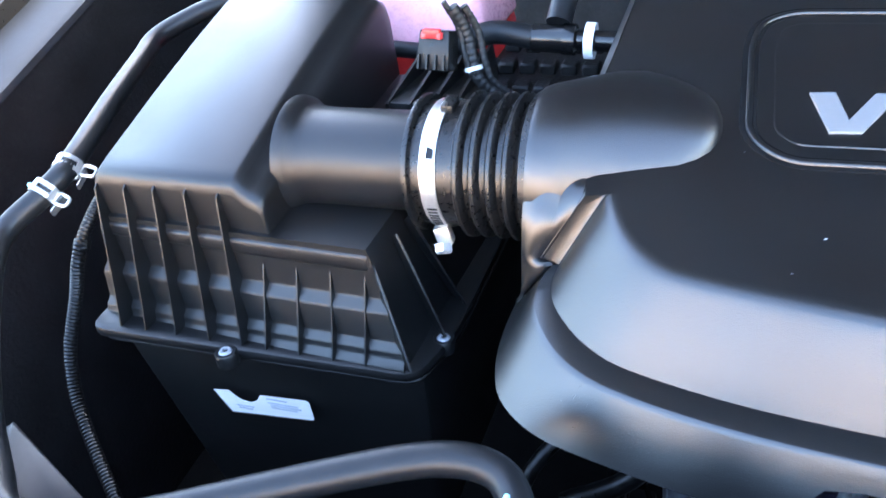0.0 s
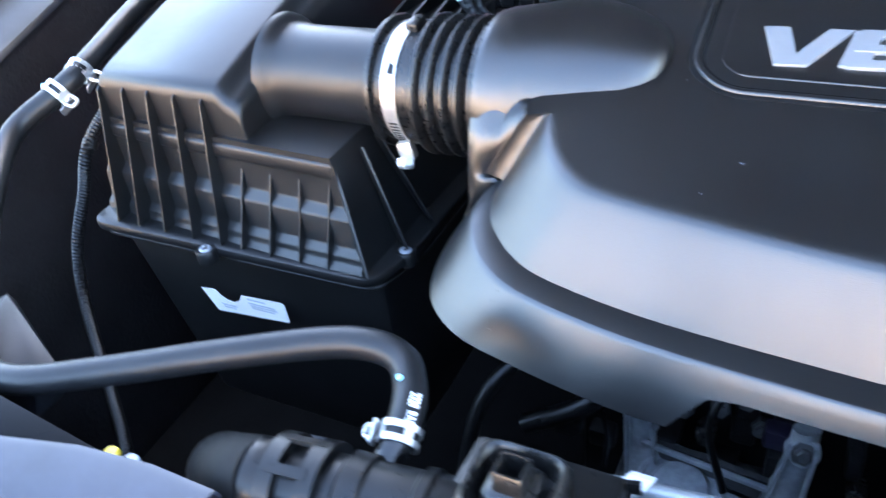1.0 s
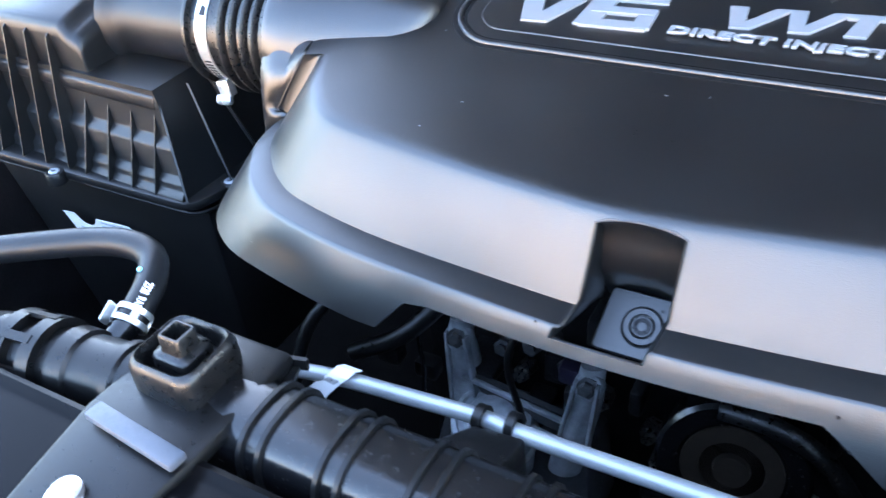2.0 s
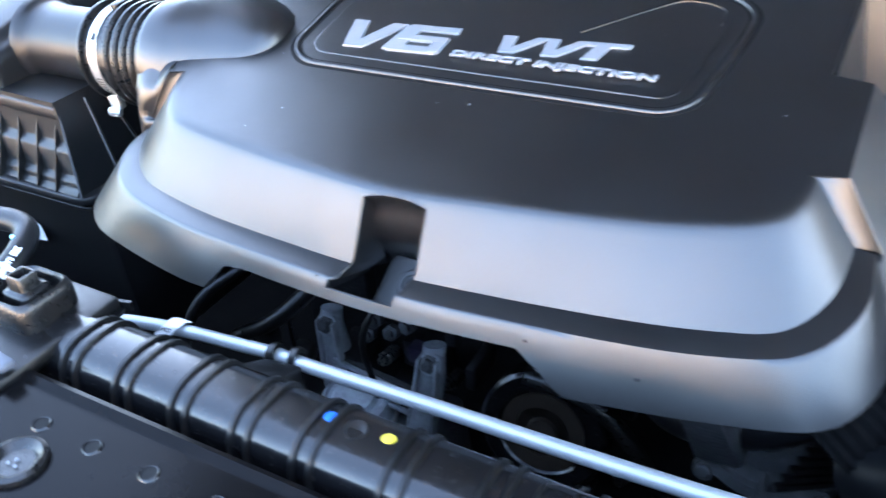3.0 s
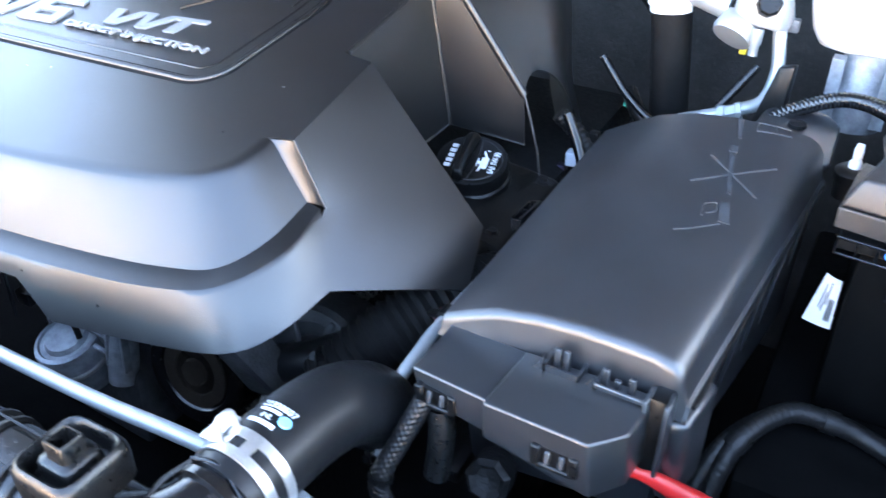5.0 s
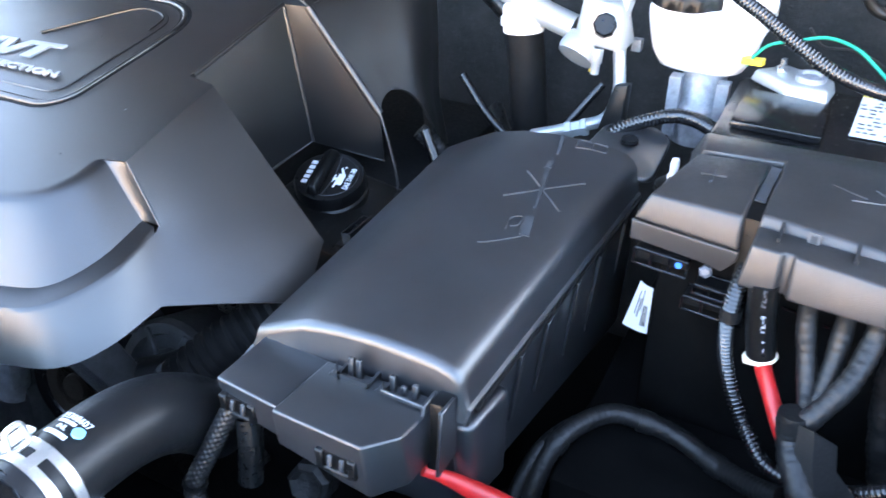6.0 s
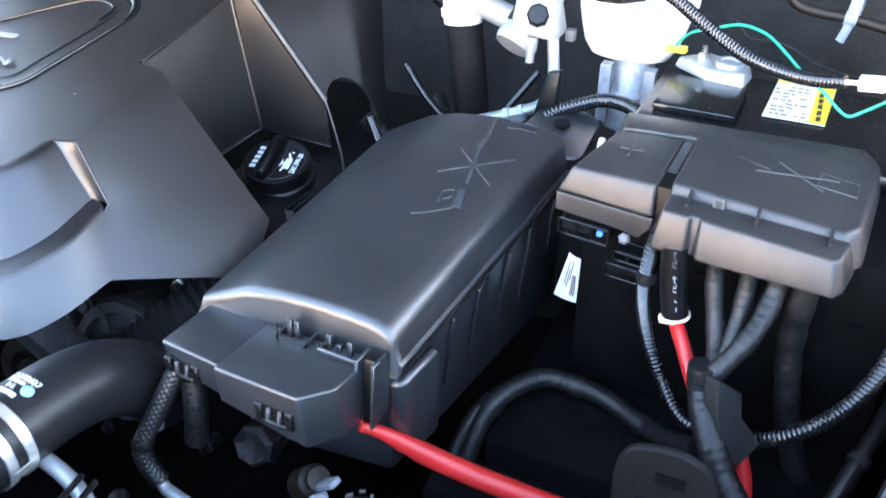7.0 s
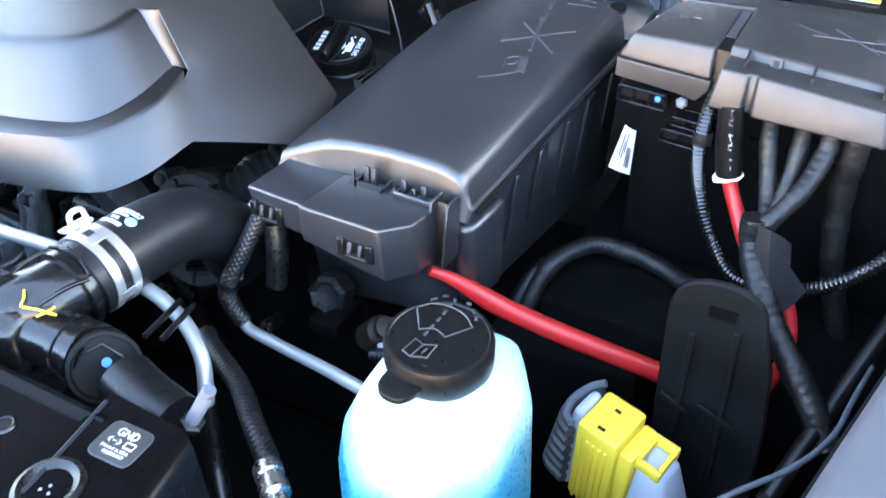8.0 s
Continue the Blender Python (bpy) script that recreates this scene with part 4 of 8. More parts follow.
for i in range(9):
    bm = bmesh.new()
    a = radians(196 + i * 4.2)
    p = DUCT + AX * 0.1245 + Vector((0, math.cos(a) * 0.0505, math.sin(a) * 0.0505))
    bar(bm, p - AX * 0.004, p + AX * 0.004, 0.0011, 0.0008, Vector((0, math.cos(a), math.sin(a))))
    part("tooth", bm, M["black"], clamp, smooth=0)
bm = bmesh.new()
bar(bm, DUCT + AX * 0.1245 + Vector((0, -0.0485 * 0.60, 0.0505 * 0.78)), DUCT + AX * 0.1245 + Vector((0, -0.0505 * 0.86, 0.0505 * 0.52)), 0.005, 0.0022, (0, -0.7, 0.7))
part("slot", bm, M["black"], clamp)
bm = bmesh.new()
bar(bm, DUCT + AX * 0.130 + Vector((0, -0.012, 0.050)), DUCT + AX * 0.130 + Vector((0, 0.006, 0.052)), 0.010, 0.008)
bevel(bm, 0.0015)
part("locating_tab", bm, M["rubber"], boot)

# ---- long bypass hose down the left and across to the radiator ----
hose = thing("bypass_hose", (-0.3, 0.27, 0.94), "long matt black rubber coolant hose with white stripe print", "coolant hose")
bm = bmesh.new()
PATH_L = [(-0.34, 0.93, 1.09), (-0.40, 0.865, 1.088), (-0.445, 0.824, 1.085), (-0.480, 0.790, 1.074), (-0.494, 0.762, 1.066), (-0.486, 0.725, 1.060), (-0.459, 0.634, 1.052), (-0.430, 0.535, 1.040), (-0.436, 0.502, 1.028), (-0.452, 0.455, 1.008), (-0.413, 0.391, 0.990), (-0.358, 0.324, 0.970), (-0.312, 0.280, 0.958),
          (-0.282, 0.256, 0.955), (-0.239, 0.252, 0.958), (-0.180, 0.276, 0.964), (-0.110, 0.306, 0.974), (-0.045, 0.333, 0.982), (-0.010, 0.341, 0.985), (0.014, 0.338, 0.983), (0.028, 0.322, 0.979), (0.034, 0.304, 0.974), (0.036, 0.288, 0.968)]
tube(bm, PATH_L, 0.0105, n=16, k=8)
part("tube", bm, M["hose"], hose, smooth=80)
for p, c in (((0.0235, 0.319, 0.989), "cyandot"), ((-0.302, 0.262, 0.967), "cyandot"), ((-0.447, 0.500, 1.036), "cyandot"), ((0.022, 0.331, 0.990), "green")):
    bm = bmesh.new()
    lathe(bm, p, (0.1, -0.5, 0.85), [(0.0022, -0.001), (0.0018, 0.0008), (0.0, 0.001)], n=8)
    part("paint_mark", bm, M[c], hose)
letters("print_mark", "2328  RAD", (0.0345, 0.3130, 0.9862), (0.0035, -0.0190, -0.0062), (0.0058, 0.0016, -0.0014), M["printw"], hose, depth=0.0012, bold=0.02)


def spring_clamp(at, axis, r, tail, label="pale zinc spring clamp on a rubber hose", width=0.012, size=1.0):
    """A spring band clamp: two strips joined by webs, a pierced loop and a flat tang."""
    c = thing("spring_clamp", tuple(Vector(at) - Vector((0, 0, r))), label, "hose clamp", "spring clamps")
    a, t = Vector(axis).normalized(), Vector(tail).normalized()
    t = (t - t.dot(a) * a).normalized()
    s = a.cross(t)
    at = Vector(at)
    bmc = bmesh.new()
    for off in (-width * 0.34, width * 0.34):
        band(bmc, at + a * off, a, r, width * 0.32, 0.0012, 40)
    for ang in (-0.55, 0.55, 2.2, 4.1):
        p = at + (math.cos(ang) * t + math.sin(ang) * s) * (r + 0.0006)
        bar(bmc, p - a * width * 0.36, p + a * width * 0.36, 0.006 * size, 0.0013, math.cos(ang) * t + math.sin(ang) * s)
    part("band", bmc, M["zinc"], c)
    p = at + t * (r + 0.0012)
    # pierced loop standing up
    bmc = bmesh.new()
    h, w = 0.012 * size, 0.0055 * size
    q = rounded([p + s * 0.002 - a * w, p + s * 0.002 + a * w, p + s * 0.005 + t * h + a * w * 0.75, p + s * 0.005 + t * h - a * w * 0.75], 0.003 * size, 4)
    tube(bmc, q + q[:1], 0.0016 * size, n=8, k=0)
    part("loop", bmc, M["zinc"], c, smooth=60)
    # flat tang lying along the hose
    bmc = bmesh.new()
    q = rounded([p - s * 0.003 * size - a * w, p - s * 0.013 * size - a * w + t * 0.001, p - s * 0.013 * size + a * w * 2.2 + t * 0.001, p - s * 0.003 * size + a * w * 2.2], 0.002 * size, 3)
    plate(bmc, q, 0.0014, t)
    part("tang", bmc, M["zinc"], c, smooth=30)
    return c


spring_clamp((-0.4305, 0.531, 1.0385), (0.05, -0.9, -0.4), 0.0110, (0.75, -0.25, -0.6))
spring_clamp((-0.4362, 0.503, 1.0285), (-0.22, -0.85, -0.4), 0.0110, (0.75, -0.3, -0.6))
spring_clamp((0.0352, 0.2935, 0.970), (0.1, -0.85, -0.35), 0.0112, (-0.55, -0.45, -0.1), size=0.85)

# thin convoluted conduit beside the filter box
bm = bmesh.new()
corrugated(bm, [(-0.44, 0.62, 1.0), (-0.428, 0.56, 0.998), (-0.420, 0.515, 0.985), (-0.421, 0.495, 0.965), (-0.430, 0.485, 0.930), (-0.437, 0.462, 0.885), (-0.428, 0.44, 0.845), (-0.395, 0.41, 0.815), (-0.35, 0.375, 0.79), (-0.30, 0.335, 0.77), (-0.27, 0.30, 0.74)], 0.0062, 0.18, 0.0035)
c1 = thing("wiring_conduit", (-0.4, 0.42, 0.74), "thin black convoluted wiring conduit beside the filter box", "conduit")
part("tube", bm, M["black"], c1)
bm = bmesh.new()
band(bm, (-0.4205, 0.505, 0.975), (-0.03, -0.5, -0.6), 0.0068, 0.008, 0.0008, 18)
part("tape_wrap", bm, M["tape"], c1)

# grey bracket at the lower left
bm = bmesh.new()
hexa(bm, [(-0.40, 0.36, 0.90), (-0.262, 0.288, 0.90), (-0.262, 0.262, 0.90), (-0.42, 0.255, 0.92)], [(-0.365, 0.338, 0.935), (-0.258, 0.292, 0.930), (-0.258, 0.274, 0.930), (-0.30, 0.232, 0.948)])
bevel(bm, 0.003)
solo("wing_bracket", bm, M["paint_light"], "grey-blue painted sheet metal bracket by the wing", "bracket")

# ---- behind the filter box ----
tank = thing("coolant_tank", (-0.235, 0.93, 0.86), "translucent pink-red coolant expansion tank", "coolant tank")
bm = bmesh.new()
hexa(bm, rounded([(-0.31, 0.87, 0.86), (-0.15, 0.87, 0.86), (-0.15, 1.02, 0.86), (-0.31, 1.02, 0.86)], 0.03), rounded([(-0.31, 0.87, 1.020), (-0.15, 0.87, 1.020), (-0.15, 1.02, 1.020), (-0.31, 1.02, 1.020)], 0.03))
bevel(bm, 0.006, 3)
part("lower_half", bm, M["redcap"], tank)
bm = bmesh.new()
hexa(bm, rounded([(-0.313, 0.867, 1.022), (-0.147, 0.867, 1.022), (-0.147, 1.023, 1.022), (-0.313, 1.023, 1.022)], 0.03), rounded([(-0.29, 0.885, 1.115), (-0.17, 0.885, 1.115), (-0.17, 1.0, 1.115), (-0.29, 1.0, 1.115)], 0.03))
bevel(bm, 0.010, 3)
part("upper_half", bm, M["pink"], tank, "paler pink upper half of the tank")
bm = bmesh.new()
tube(bm, [(-0.36, 0.86, 1.022), (-0.30, 0.852, 1.030), (-0.24, 0.848, 1.029), (-0.18, 0.852, 1.022), (-0.12, 0.87, 1.00)], 0.009, n=14)
part("overflow_hose", bm, M["hose"], tank, "black hose along the tank", smooth=80)

conn = thing("sensor_connector", (-0.148, 0.725, 1.03), "black wiring connector with a red locking tab", "connector")
f = frame_of((-0.150, 0.722, 1.075), (1, -0.1, 0), (0, 0.35, 1))
bm = bmesh.new()
hexa(bm, [f(-17, -14, 8), f(17, -14, 8), f(17, -14, -14), f(-17, -14, -14)], [f(-14, 22, 8), f(16, 22, 8), f(16, 22, -14), f(-14, 22, -14)])
bevel(bm, 0.002)
body = part("body", bm, M["black"], conn)
for i in range(4):
    bm = bmesh.new()
    bar(bm, f(-13 + 8.5 * i, -13, 9), f(-13 + 8.5 * i, 0, 9), 0.002, 0.004, (0, -1, 0.3))
    part("rib", bm, M["black"], body)
bm = bmesh.new()
bar(bm, f(-8, 19, 11), f(9, 19, 11), 0.006, 0.008)
bar(bm, f(-7, 14, 11), f(-7, 20, 11), 0.005, 0.006)
bar(bm, f(8, 14, 11), f(8, 20, 11), 0.005, 0.006)
bevel(bm, 0.001)
part("lock_tab", bm, M["redcap"], conn, "red locking tab")
bm = bmesh.new()
box(bm, (-0.20, 0.70, 0.99), (-0.115, 0.80, 1.035))
bevel(bm, 0.004)
part("socket", bm, M["airbox"], conn)
for i in range(4):
    bm = bmesh.new()
    bar(bm, (-0.195 + 0.022 * i, 0.702, 1.02), (-0.185 + 0.022 * i, 0.80, 1.045), 0.003, 0.03)
    part("fin", bm, M["airbox"], conn)
harness = thing("wiring_harness", (-0.12, 0.74, 0.98), "black taped wiring loom behind the filter box", "wiring")
for k, (o, r) in enumerate((((0, 0, 0), 0.0065), ((0.010, 0.004, 0), 0.004), ((-0.006, -0.004, 0.006), 0.003))):
    bm = bmesh.new()
    corrugated(bm, [Vector(p) + Vector(o) for p in ((-0.135, 0.735, 1.115), (-0.125, 0.74, 1.09), (-0.118, 0.735, 1.06), (-0.108, 0.735, 1.04), (-0.07, 0.75, 1.01), (-0.02, 0.78, 0.99), (0.05, 0.80, 0.97))], r, 0.12, 0.006)
    part("wire", bm, M["tape"], harness)
bm = bmesh.new()
band(bm, (-0.118, 0.733, 1.058), (0.3, -0.3, -1), 0.0075, 0.004, 0.001, 20)
part("tie", bm, M["white"], harness, "white cable tie")

vent = thing("breather_pipe", (-0.05, 0.80, 1.03), "black breather hose with a white clip", "hose")
bm = bmesh.new()
tube(bm, [(-0.16, 0.79, 1.055), (-0.12, 0.80, 1.068), (-0.075, 0.80, 1.064)], 0.0115, n=16)
part("hose", bm, M["hose"], vent, smooth=80)
bm = bmesh.new()
lathe(bm, (-0.078, 0.80, 1.064), (1, 0, -0.03), [(0.013, 0), (0.0135, 0.002), (0.0135, 0.028), (0.0150, 0.030), (0.0150, 0.042), (0.010, 0.044), (0.010, 0.10)], n=24)
part("joint", bm, M["gloss"], vent)
bm = bmesh.new()
band(bm, (-0.022, 0.80, 1.062), (1, 0, -0.03), 0.0150, 0.009, 0.0022, 24)
part("clip", bm, M["paper"], vent, "white clip")
bm = bmesh.new()
tube(bm, [(-0.055, 0.81, 1.075), (-0.050, 0.84, 1.10), (-0.03, 0.88, 1.12)], 0.0125, n=16)
part("branch", bm, M["hose"], vent, smooth=80)

# engine intake casting behind, and dark filler forms
bm = bmesh.new()
for i in range(7):
    for j in range(3):
        x, y, z = -0.125 + 0.022 * i, 0.80 + 0.03 * j, 1.0 + 0.012 * j
        box(bm, (x, y, z), (x + 0.017, y + 0.02, z + 0.012))
box(bm, (-0.15, 0.80, 0.80), (0.05, 1.0, 1.0))
bevel(bm, 0.002, 1)
solo("engine_part", bm, M["engine"], "dark ribbed engine casting behind the intake hose", "engine part", "")


# ---- radiator with its plastic tank ----
rad = thing("radiator", (0.40, 0.262, 0.60), "black ribbed plastic radiator tank across the front", "radiator")
AXY, AXZ = 0.262, 0.955


def tank_section(x, r, h=1.0, drop=0.0):
    pts = []
    for j in range(24):
        a = 2 * math.pi * j / 24
        c, s = math.cos(a), math.sin(a)
        e = 0.75
        pts.append((x, AXY + r * math.copysign(abs(c) ** e, c), AXZ - drop + r * h * math.copysign(abs(s) ** e, s)))
    return pts


bm = bmesh.new()
loft(bm, [tank_section(x, r) for x, r in ((0.095, 0.020), (0.10, 0.027), (0.15, 0.029), (0.30, 0.0295), (0.52, 0.0295), (0.70, 0.029), (0.745, 0.027), (0.75, 0.02))], True, True)
part("tank", bm, M["gloss"], rad, smooth=60)
bm = bmesh.new()
box(bm, (0.06, 0.235, 0.50), (0.78, 0.285, 0.935))
part("core", bm, M["black"], rad)
for x in (0.175, 0.225, 0.275, 0.325, 0.372, 0.432, 0.487, 0.535, 0.585, 0.63):
    for dx in (0, 0.0125):
        bm = bmesh.new()
        w = 0.0024
        loft(bm, [tank_section(x + dx - w, 0.0285), tank_section(x + dx - w * 0.6, 0.0318), tank_section(x + dx + w * 0.6, 0.0318), tank_section(x + dx + w, 0.0285)], True, True)
        part("rib", bm, M["black"], rad, smooth=40)
bm = bmesh.new()
for k in range(2):
    lathe(bm, (0.40, 0.264, AXZ + 0.0275), (0, -0.1, 1), [(0.008, 0.001), (0.0078, 0.0022), (0.0065, 0.0024), (0.005, 0.0018), (0, 0.0018)], n=18)
part("boss", bm, M["black"], rad)
# flat date panel
bm = bmesh.new()
pl = rounded([(0.515, 0.252, AXZ + 0.0295), (0.645, 0.252, AXZ + 0.0295), (0.645, 0.278, AXZ + 0.0295), (0.515, 0.278, AXZ + 0.0295)], 0.010)
tube(bm, pl + pl[:1], 0.0009, n=5, k=0)
part("panel_line", bm, M["black"], rad)
for p, c in (((0.380, 0.2665, AXZ + 0.0275), "bluedot"), ((0.421, 0.2665, AXZ + 0.0272), "yellow")):
    bm = bmesh.new()
    lathe(bm, p, (0, 0.1, 1), [(0.0048, 0), (0.0046, 0.0020), (0.003, 0.0024), (0, 0.0024)], n=10)
    part("paint_dot", bm, M[c], rad, "round paint mark")


def rubber_mount(x, y, z):
    """Moulded rubber mount: rolled outer rim, sunk moat, raised centre with a square socket."""
    m = thing("radiator_mount", (x, y, z - 0.045), "black rubber radiator mount with a square socket", "rubber mount", "radiator mounts")

    def ring_at(half, zz, soft=0.5):
        half *= 0.74
        return [Vector((p.x, p.y, z + zz)) for p in rounded([(x - half, y - half, 0), (x + half, y - half, 0), (x + half, y + half, 0), (x - half, y + half, 0)], half * soft, 6)]

    bmm = bmesh.new()
    loft(bmm, [ring_at(0.0330, -0.032), ring_at(0.0335, -0.018), ring_at(0.0330, -0.012), ring_at(0.0310, -0.008), ring_at(0.0285, -0.0065), ring_at(0.0262, -0.008), ring_at(0.0248, -0.012), ring_at(0.0242, -0.022)], True)
    part("rim", bmm, M["rubber"], m, smooth=60)
    bmm = bmesh.new()
    loft(bmm, [ring_at(0.0250, -0.021), ring_at(0.0170, -0.0215)], True, True)
    part("moat", bmm, M["rubber"], m)
    bmm = bmesh.new()
    loft(bmm, [ring_at(0.0185, -0.0225), ring_at(0.0180, -0.010), ring_at(0.0165, -0.0075), ring_at(0.0120, -0.0065), ring_at(0.0112, -0.004), ring_at(0.0108, 0.003, 0.3), ring_at(0.0098, 0.0044, 0.3), ring_at(0.0084, 0.0044, 0.25), ring_at(0.0076, 0.003, 0.25), ring_at(0.0072, -0.012, 0.25)], True)
    ct = part("socket", bmm, M["rubber"], m, smooth=50)
    bmm = bmesh.new()
    loft(bmm, [ring_at(0.0076, -0.011, 0.25), ring_at(0.002, -0.0112, 0.25)], True, True)
    part("socket_floor", bmm, M["black"], ct)
    return m


rubber_mount(0.118, 0.263, 1.012)
rubber_mount(0.680, 0.263, 1.022)


def mount_bracket(x):
    """The dark bracket that holds a mount and reaches forward to the panel."""
    b = thing("mount_bracket", (x, 0.24, 0.94), "dark metal bracket over the radiator mount", "bracket", "mount brackets")
    bmm = bmesh.new()
    lo = [(x - 0.036, 0.150, 0.965), (x + 0.030, 0.150, 0.965), (x + 0.042, 0.22, 0.972), (x + 0.042, 0.302, 0.972), (x - 0.040, 0.302, 0.972), (x - 0.042, 0.22, 0.972)]
    hexa(bmm, [(a, y, z) for a, y, z in lo], [(a, y, z + 0.012) for a, y, z in lo])
    bevel(bmm, 0.004)
    part("plate", bmm, M["black"], b)
    bmm = bmesh.new()
    bar(bmm, (x - 0.030, 0.215, 0.988), (x + 0.040, 0.208, 0.988), 0.012, 0.006)
    bevel(bmm, 0.002)
    part("weld_strip", bmm, M["greyloom"], b, "bare metal strip")
    bmm = bmesh.new()
    lathe(bmm, (x - 0.005, 0.172, 0.977), (0, 0, 1), [(0.013, 0), (0.013, 0.002), (0.0085, 0.0025), (0.0085, 0.007), (0.004, 0.0085), (0, 0.0085)], n=18)
    part("bolt", bmm, M["zinc"], b, "pale flanged bolt")
    return b


mount_bracket(0.122)

# ---- front panel with its lip, holes and labels ----
panel = thing("radiator_crossmember", (0.35, 0.14, 0.93), "glossy black painted front panel with a bright rear lip", "panel")
bm = bmesh.new()
sect = lambda x: [(x, 0.221, 0.955), (x, 0.2215, 0.973), (x, 0.2200, 0.9775), (x, 0.2165, 0.9785), (x, 0.2130, 0.9765), (x, 0.2115, 0.9755), (x, 0.2095, 0.9752), (x, 0.2070, 0.9752), (x, 0.180, 0.9752), (x, 0.140, 0.9752), (x, 0.05, 0.974), (x, 0.00, 0.960), (x, -0.05, 0.90), (x, -0.07, 0.80)]
loft(bm, [sect(x) for x in (-0.02, 0.1, 0.3, 0.5, 0.7, 0.86)])
ob = part("sheet", bm, M["paint"], panel, smooth=60)
so = ob.modifiers.new("thick", "SOLIDIFY")
so.thickness, so.offset = 0.002, -1
for x in (0.212, 0.257, 0.304, 0.355, 0.405, 0.458, 0.547, 0.60, 0.70, 0.76, 0.81):
    bm = bmesh.new()
    lathe(bm, (x, 0.189, 0.9756), (0, 0, 1), [(0.0068, -0.0006), (0.0062, 0.0004), (0.0056, 0.0009), (0.0050, 0.0006), (0.0047, -0.0008), (0.0040, -0.0008)], n=20)
    hole = part("hole", bm, M["gloss"], panel)
    # dark disc near the surface paints the shade inside the hole
    bm = bmesh.new()
    lathe(bm, (x, 0.189, 0.9756), (0, 0, 1), [(0.0048, -0.0004), (0.0048, 0.0003), (0, 0.0003)], n=20)
    part("hole_floor", bm, M["dull"], hole)
for x, y in ((0.225, 0.160), (0.868, 0.170)):
    bm = bmesh.new()
    lathe(bm, (x, y, 0.9755), (0, 0, 1), [(0.019, -0.002), (0.019, 0.003), (0.016, 0.0045), (0.013, 0.003), (0.0105, 0.0005), (0, 0.0005)], n=28)
    plug = part("plug", bm, M["rubber"], panel)
    bm = bmesh.new()
    for k in range(3):
        lathe(bm, (x - 0.003 + 0.003 * k, y - 0.003 + 0.004 * (k % 2), 0.9767), (0, 0, 1), [(0.0012, 0), (0.001, 0.001), (0, 0.001)], n=8)
    part("stud", bm, M["cast"], plug)
# left stretch of the panel, paler with painted-in sky reflection, gap before the bracket
bm = bmesh.new()
sect2 = lambda x, d: [(x, 0.2195 + d, 0.955), (x, 0.220 + d, 0.974), (x, 0.2175 + d, 0.980), (x, 0.212 + d, 0.981), (x, 0.16 + d, 0.972), (x, 0.10 + d, 0.960), (x, 0.0, 0.94), (x, -0.06, 0.88)]
loft(bm, [sect2(-0.035, 0), sect2(-0.08, 0.001), sect2(-0.13, -0.004), sect2(-0.18, -0.016), sect2(-0.30, -0.05), sect2(-0.6, -0.10)])
left = thing("crossmember_end", (-0.2, 0.12, 0.93), "front panel end with small chips, sky sheen in its grey-blue colour", "panel")
ob = part("sheet", bm, M["panel_end"], left, smooth=60)
so = ob.modifiers.new("thick", "SOLIDIFY")
so.thickness, so.offset = 0.002, -1
bm = bmesh.new()
hexa(bm, [(-0.34, 0.195, 0.952), (-0.135, 0.213, 0.956), (-0.128, 0.222, 0.958), (-0.34, 0.245, 0.955)], [(-0.34, 0.195, 0.960), (-0.135, 0.213, 0.966), (-0.128, 0.222, 0.968), (-0.34, 0.245, 0.966)])
bevel(bm, 0.002)
part("seal_strip", bm, M["paint"], left)
for x, y, r in ((-0.075, 0.170, 0.0050), (-0.120, 0.150, 0.0045), (-0.055, 0.135, 0.0030)):
    bm = bmesh.new()
    lathe(bm, (x, y, 0.9735 - 0.21 * (0.16 - y)), (0, -0.2, 1), [(r, -0.002), (r * 0.9, 0.0012), (r * 0.6, 0.0010), (r * 0.4, 0.0004), (0, 0.0004)], n=14)
    part("dimple", bm, M["gloss"], left)
for x, c in ((-0.130, "yellow"), (-0.114, "grey")):
    bm = bmesh.new()
    lathe(bm, (x, 0.226, 0.952), (0.2, 0.3, 1), [(0.0050, -0.01), (0.0050, 0.007), (0.0032, 0.009), (0, 0.009)], n=14)
    solo("clip_fastener", bm, M[c], "small coloured push-in clip at the panel", "clip")

# warning label on the panel
lab = frame_of((0.422, 0.1435, 0.9762), (1, 0, 0), (0, 1, 0))
lb = thing("warning_label", tuple(lab(0, 0)), "orange, black and white warning label", "label")
bm = bmesh.new()
plate(bm, [lab(*p) for p in ((-45, -60), (90, -60), (90, 38), (-45, 38))], 0.0006, (0, 0, 1))
part("sheet", bm, M["print"], lb, smooth=0)
bm = bmesh.new()
plate(bm, [lab(p[0], p[1], 0.8) for p in ((-45, -60), (-27, -60), (-27, 38), (-45, 38))], 0.0004, (0, 0, 1))
part("stripe", bm, M["orange"], lb, "orange warning stripe", smooth=0)
bm = bmesh.new()
plate(bm, [lab(p[0], p[1], 1.3) for p in ((-42, 18), (-30, 18), (-36, 28))], 0.0003, (0, 0, 1))
part("triangle", bm, M["print"], lb, smooth=0)
bm = bmesh.new()
lathe(bm, lab(-14, 24, 0.6), lab(0, 0, 1) - lab(0, 0, 0), [(0.0085, 0), (0.0085, 0.0006), (0, 0.0006)], n=24)
part("sign", bm, M["redcap"], lb, "round red prohibition sign", smooth=0)
bm = bmesh.new()
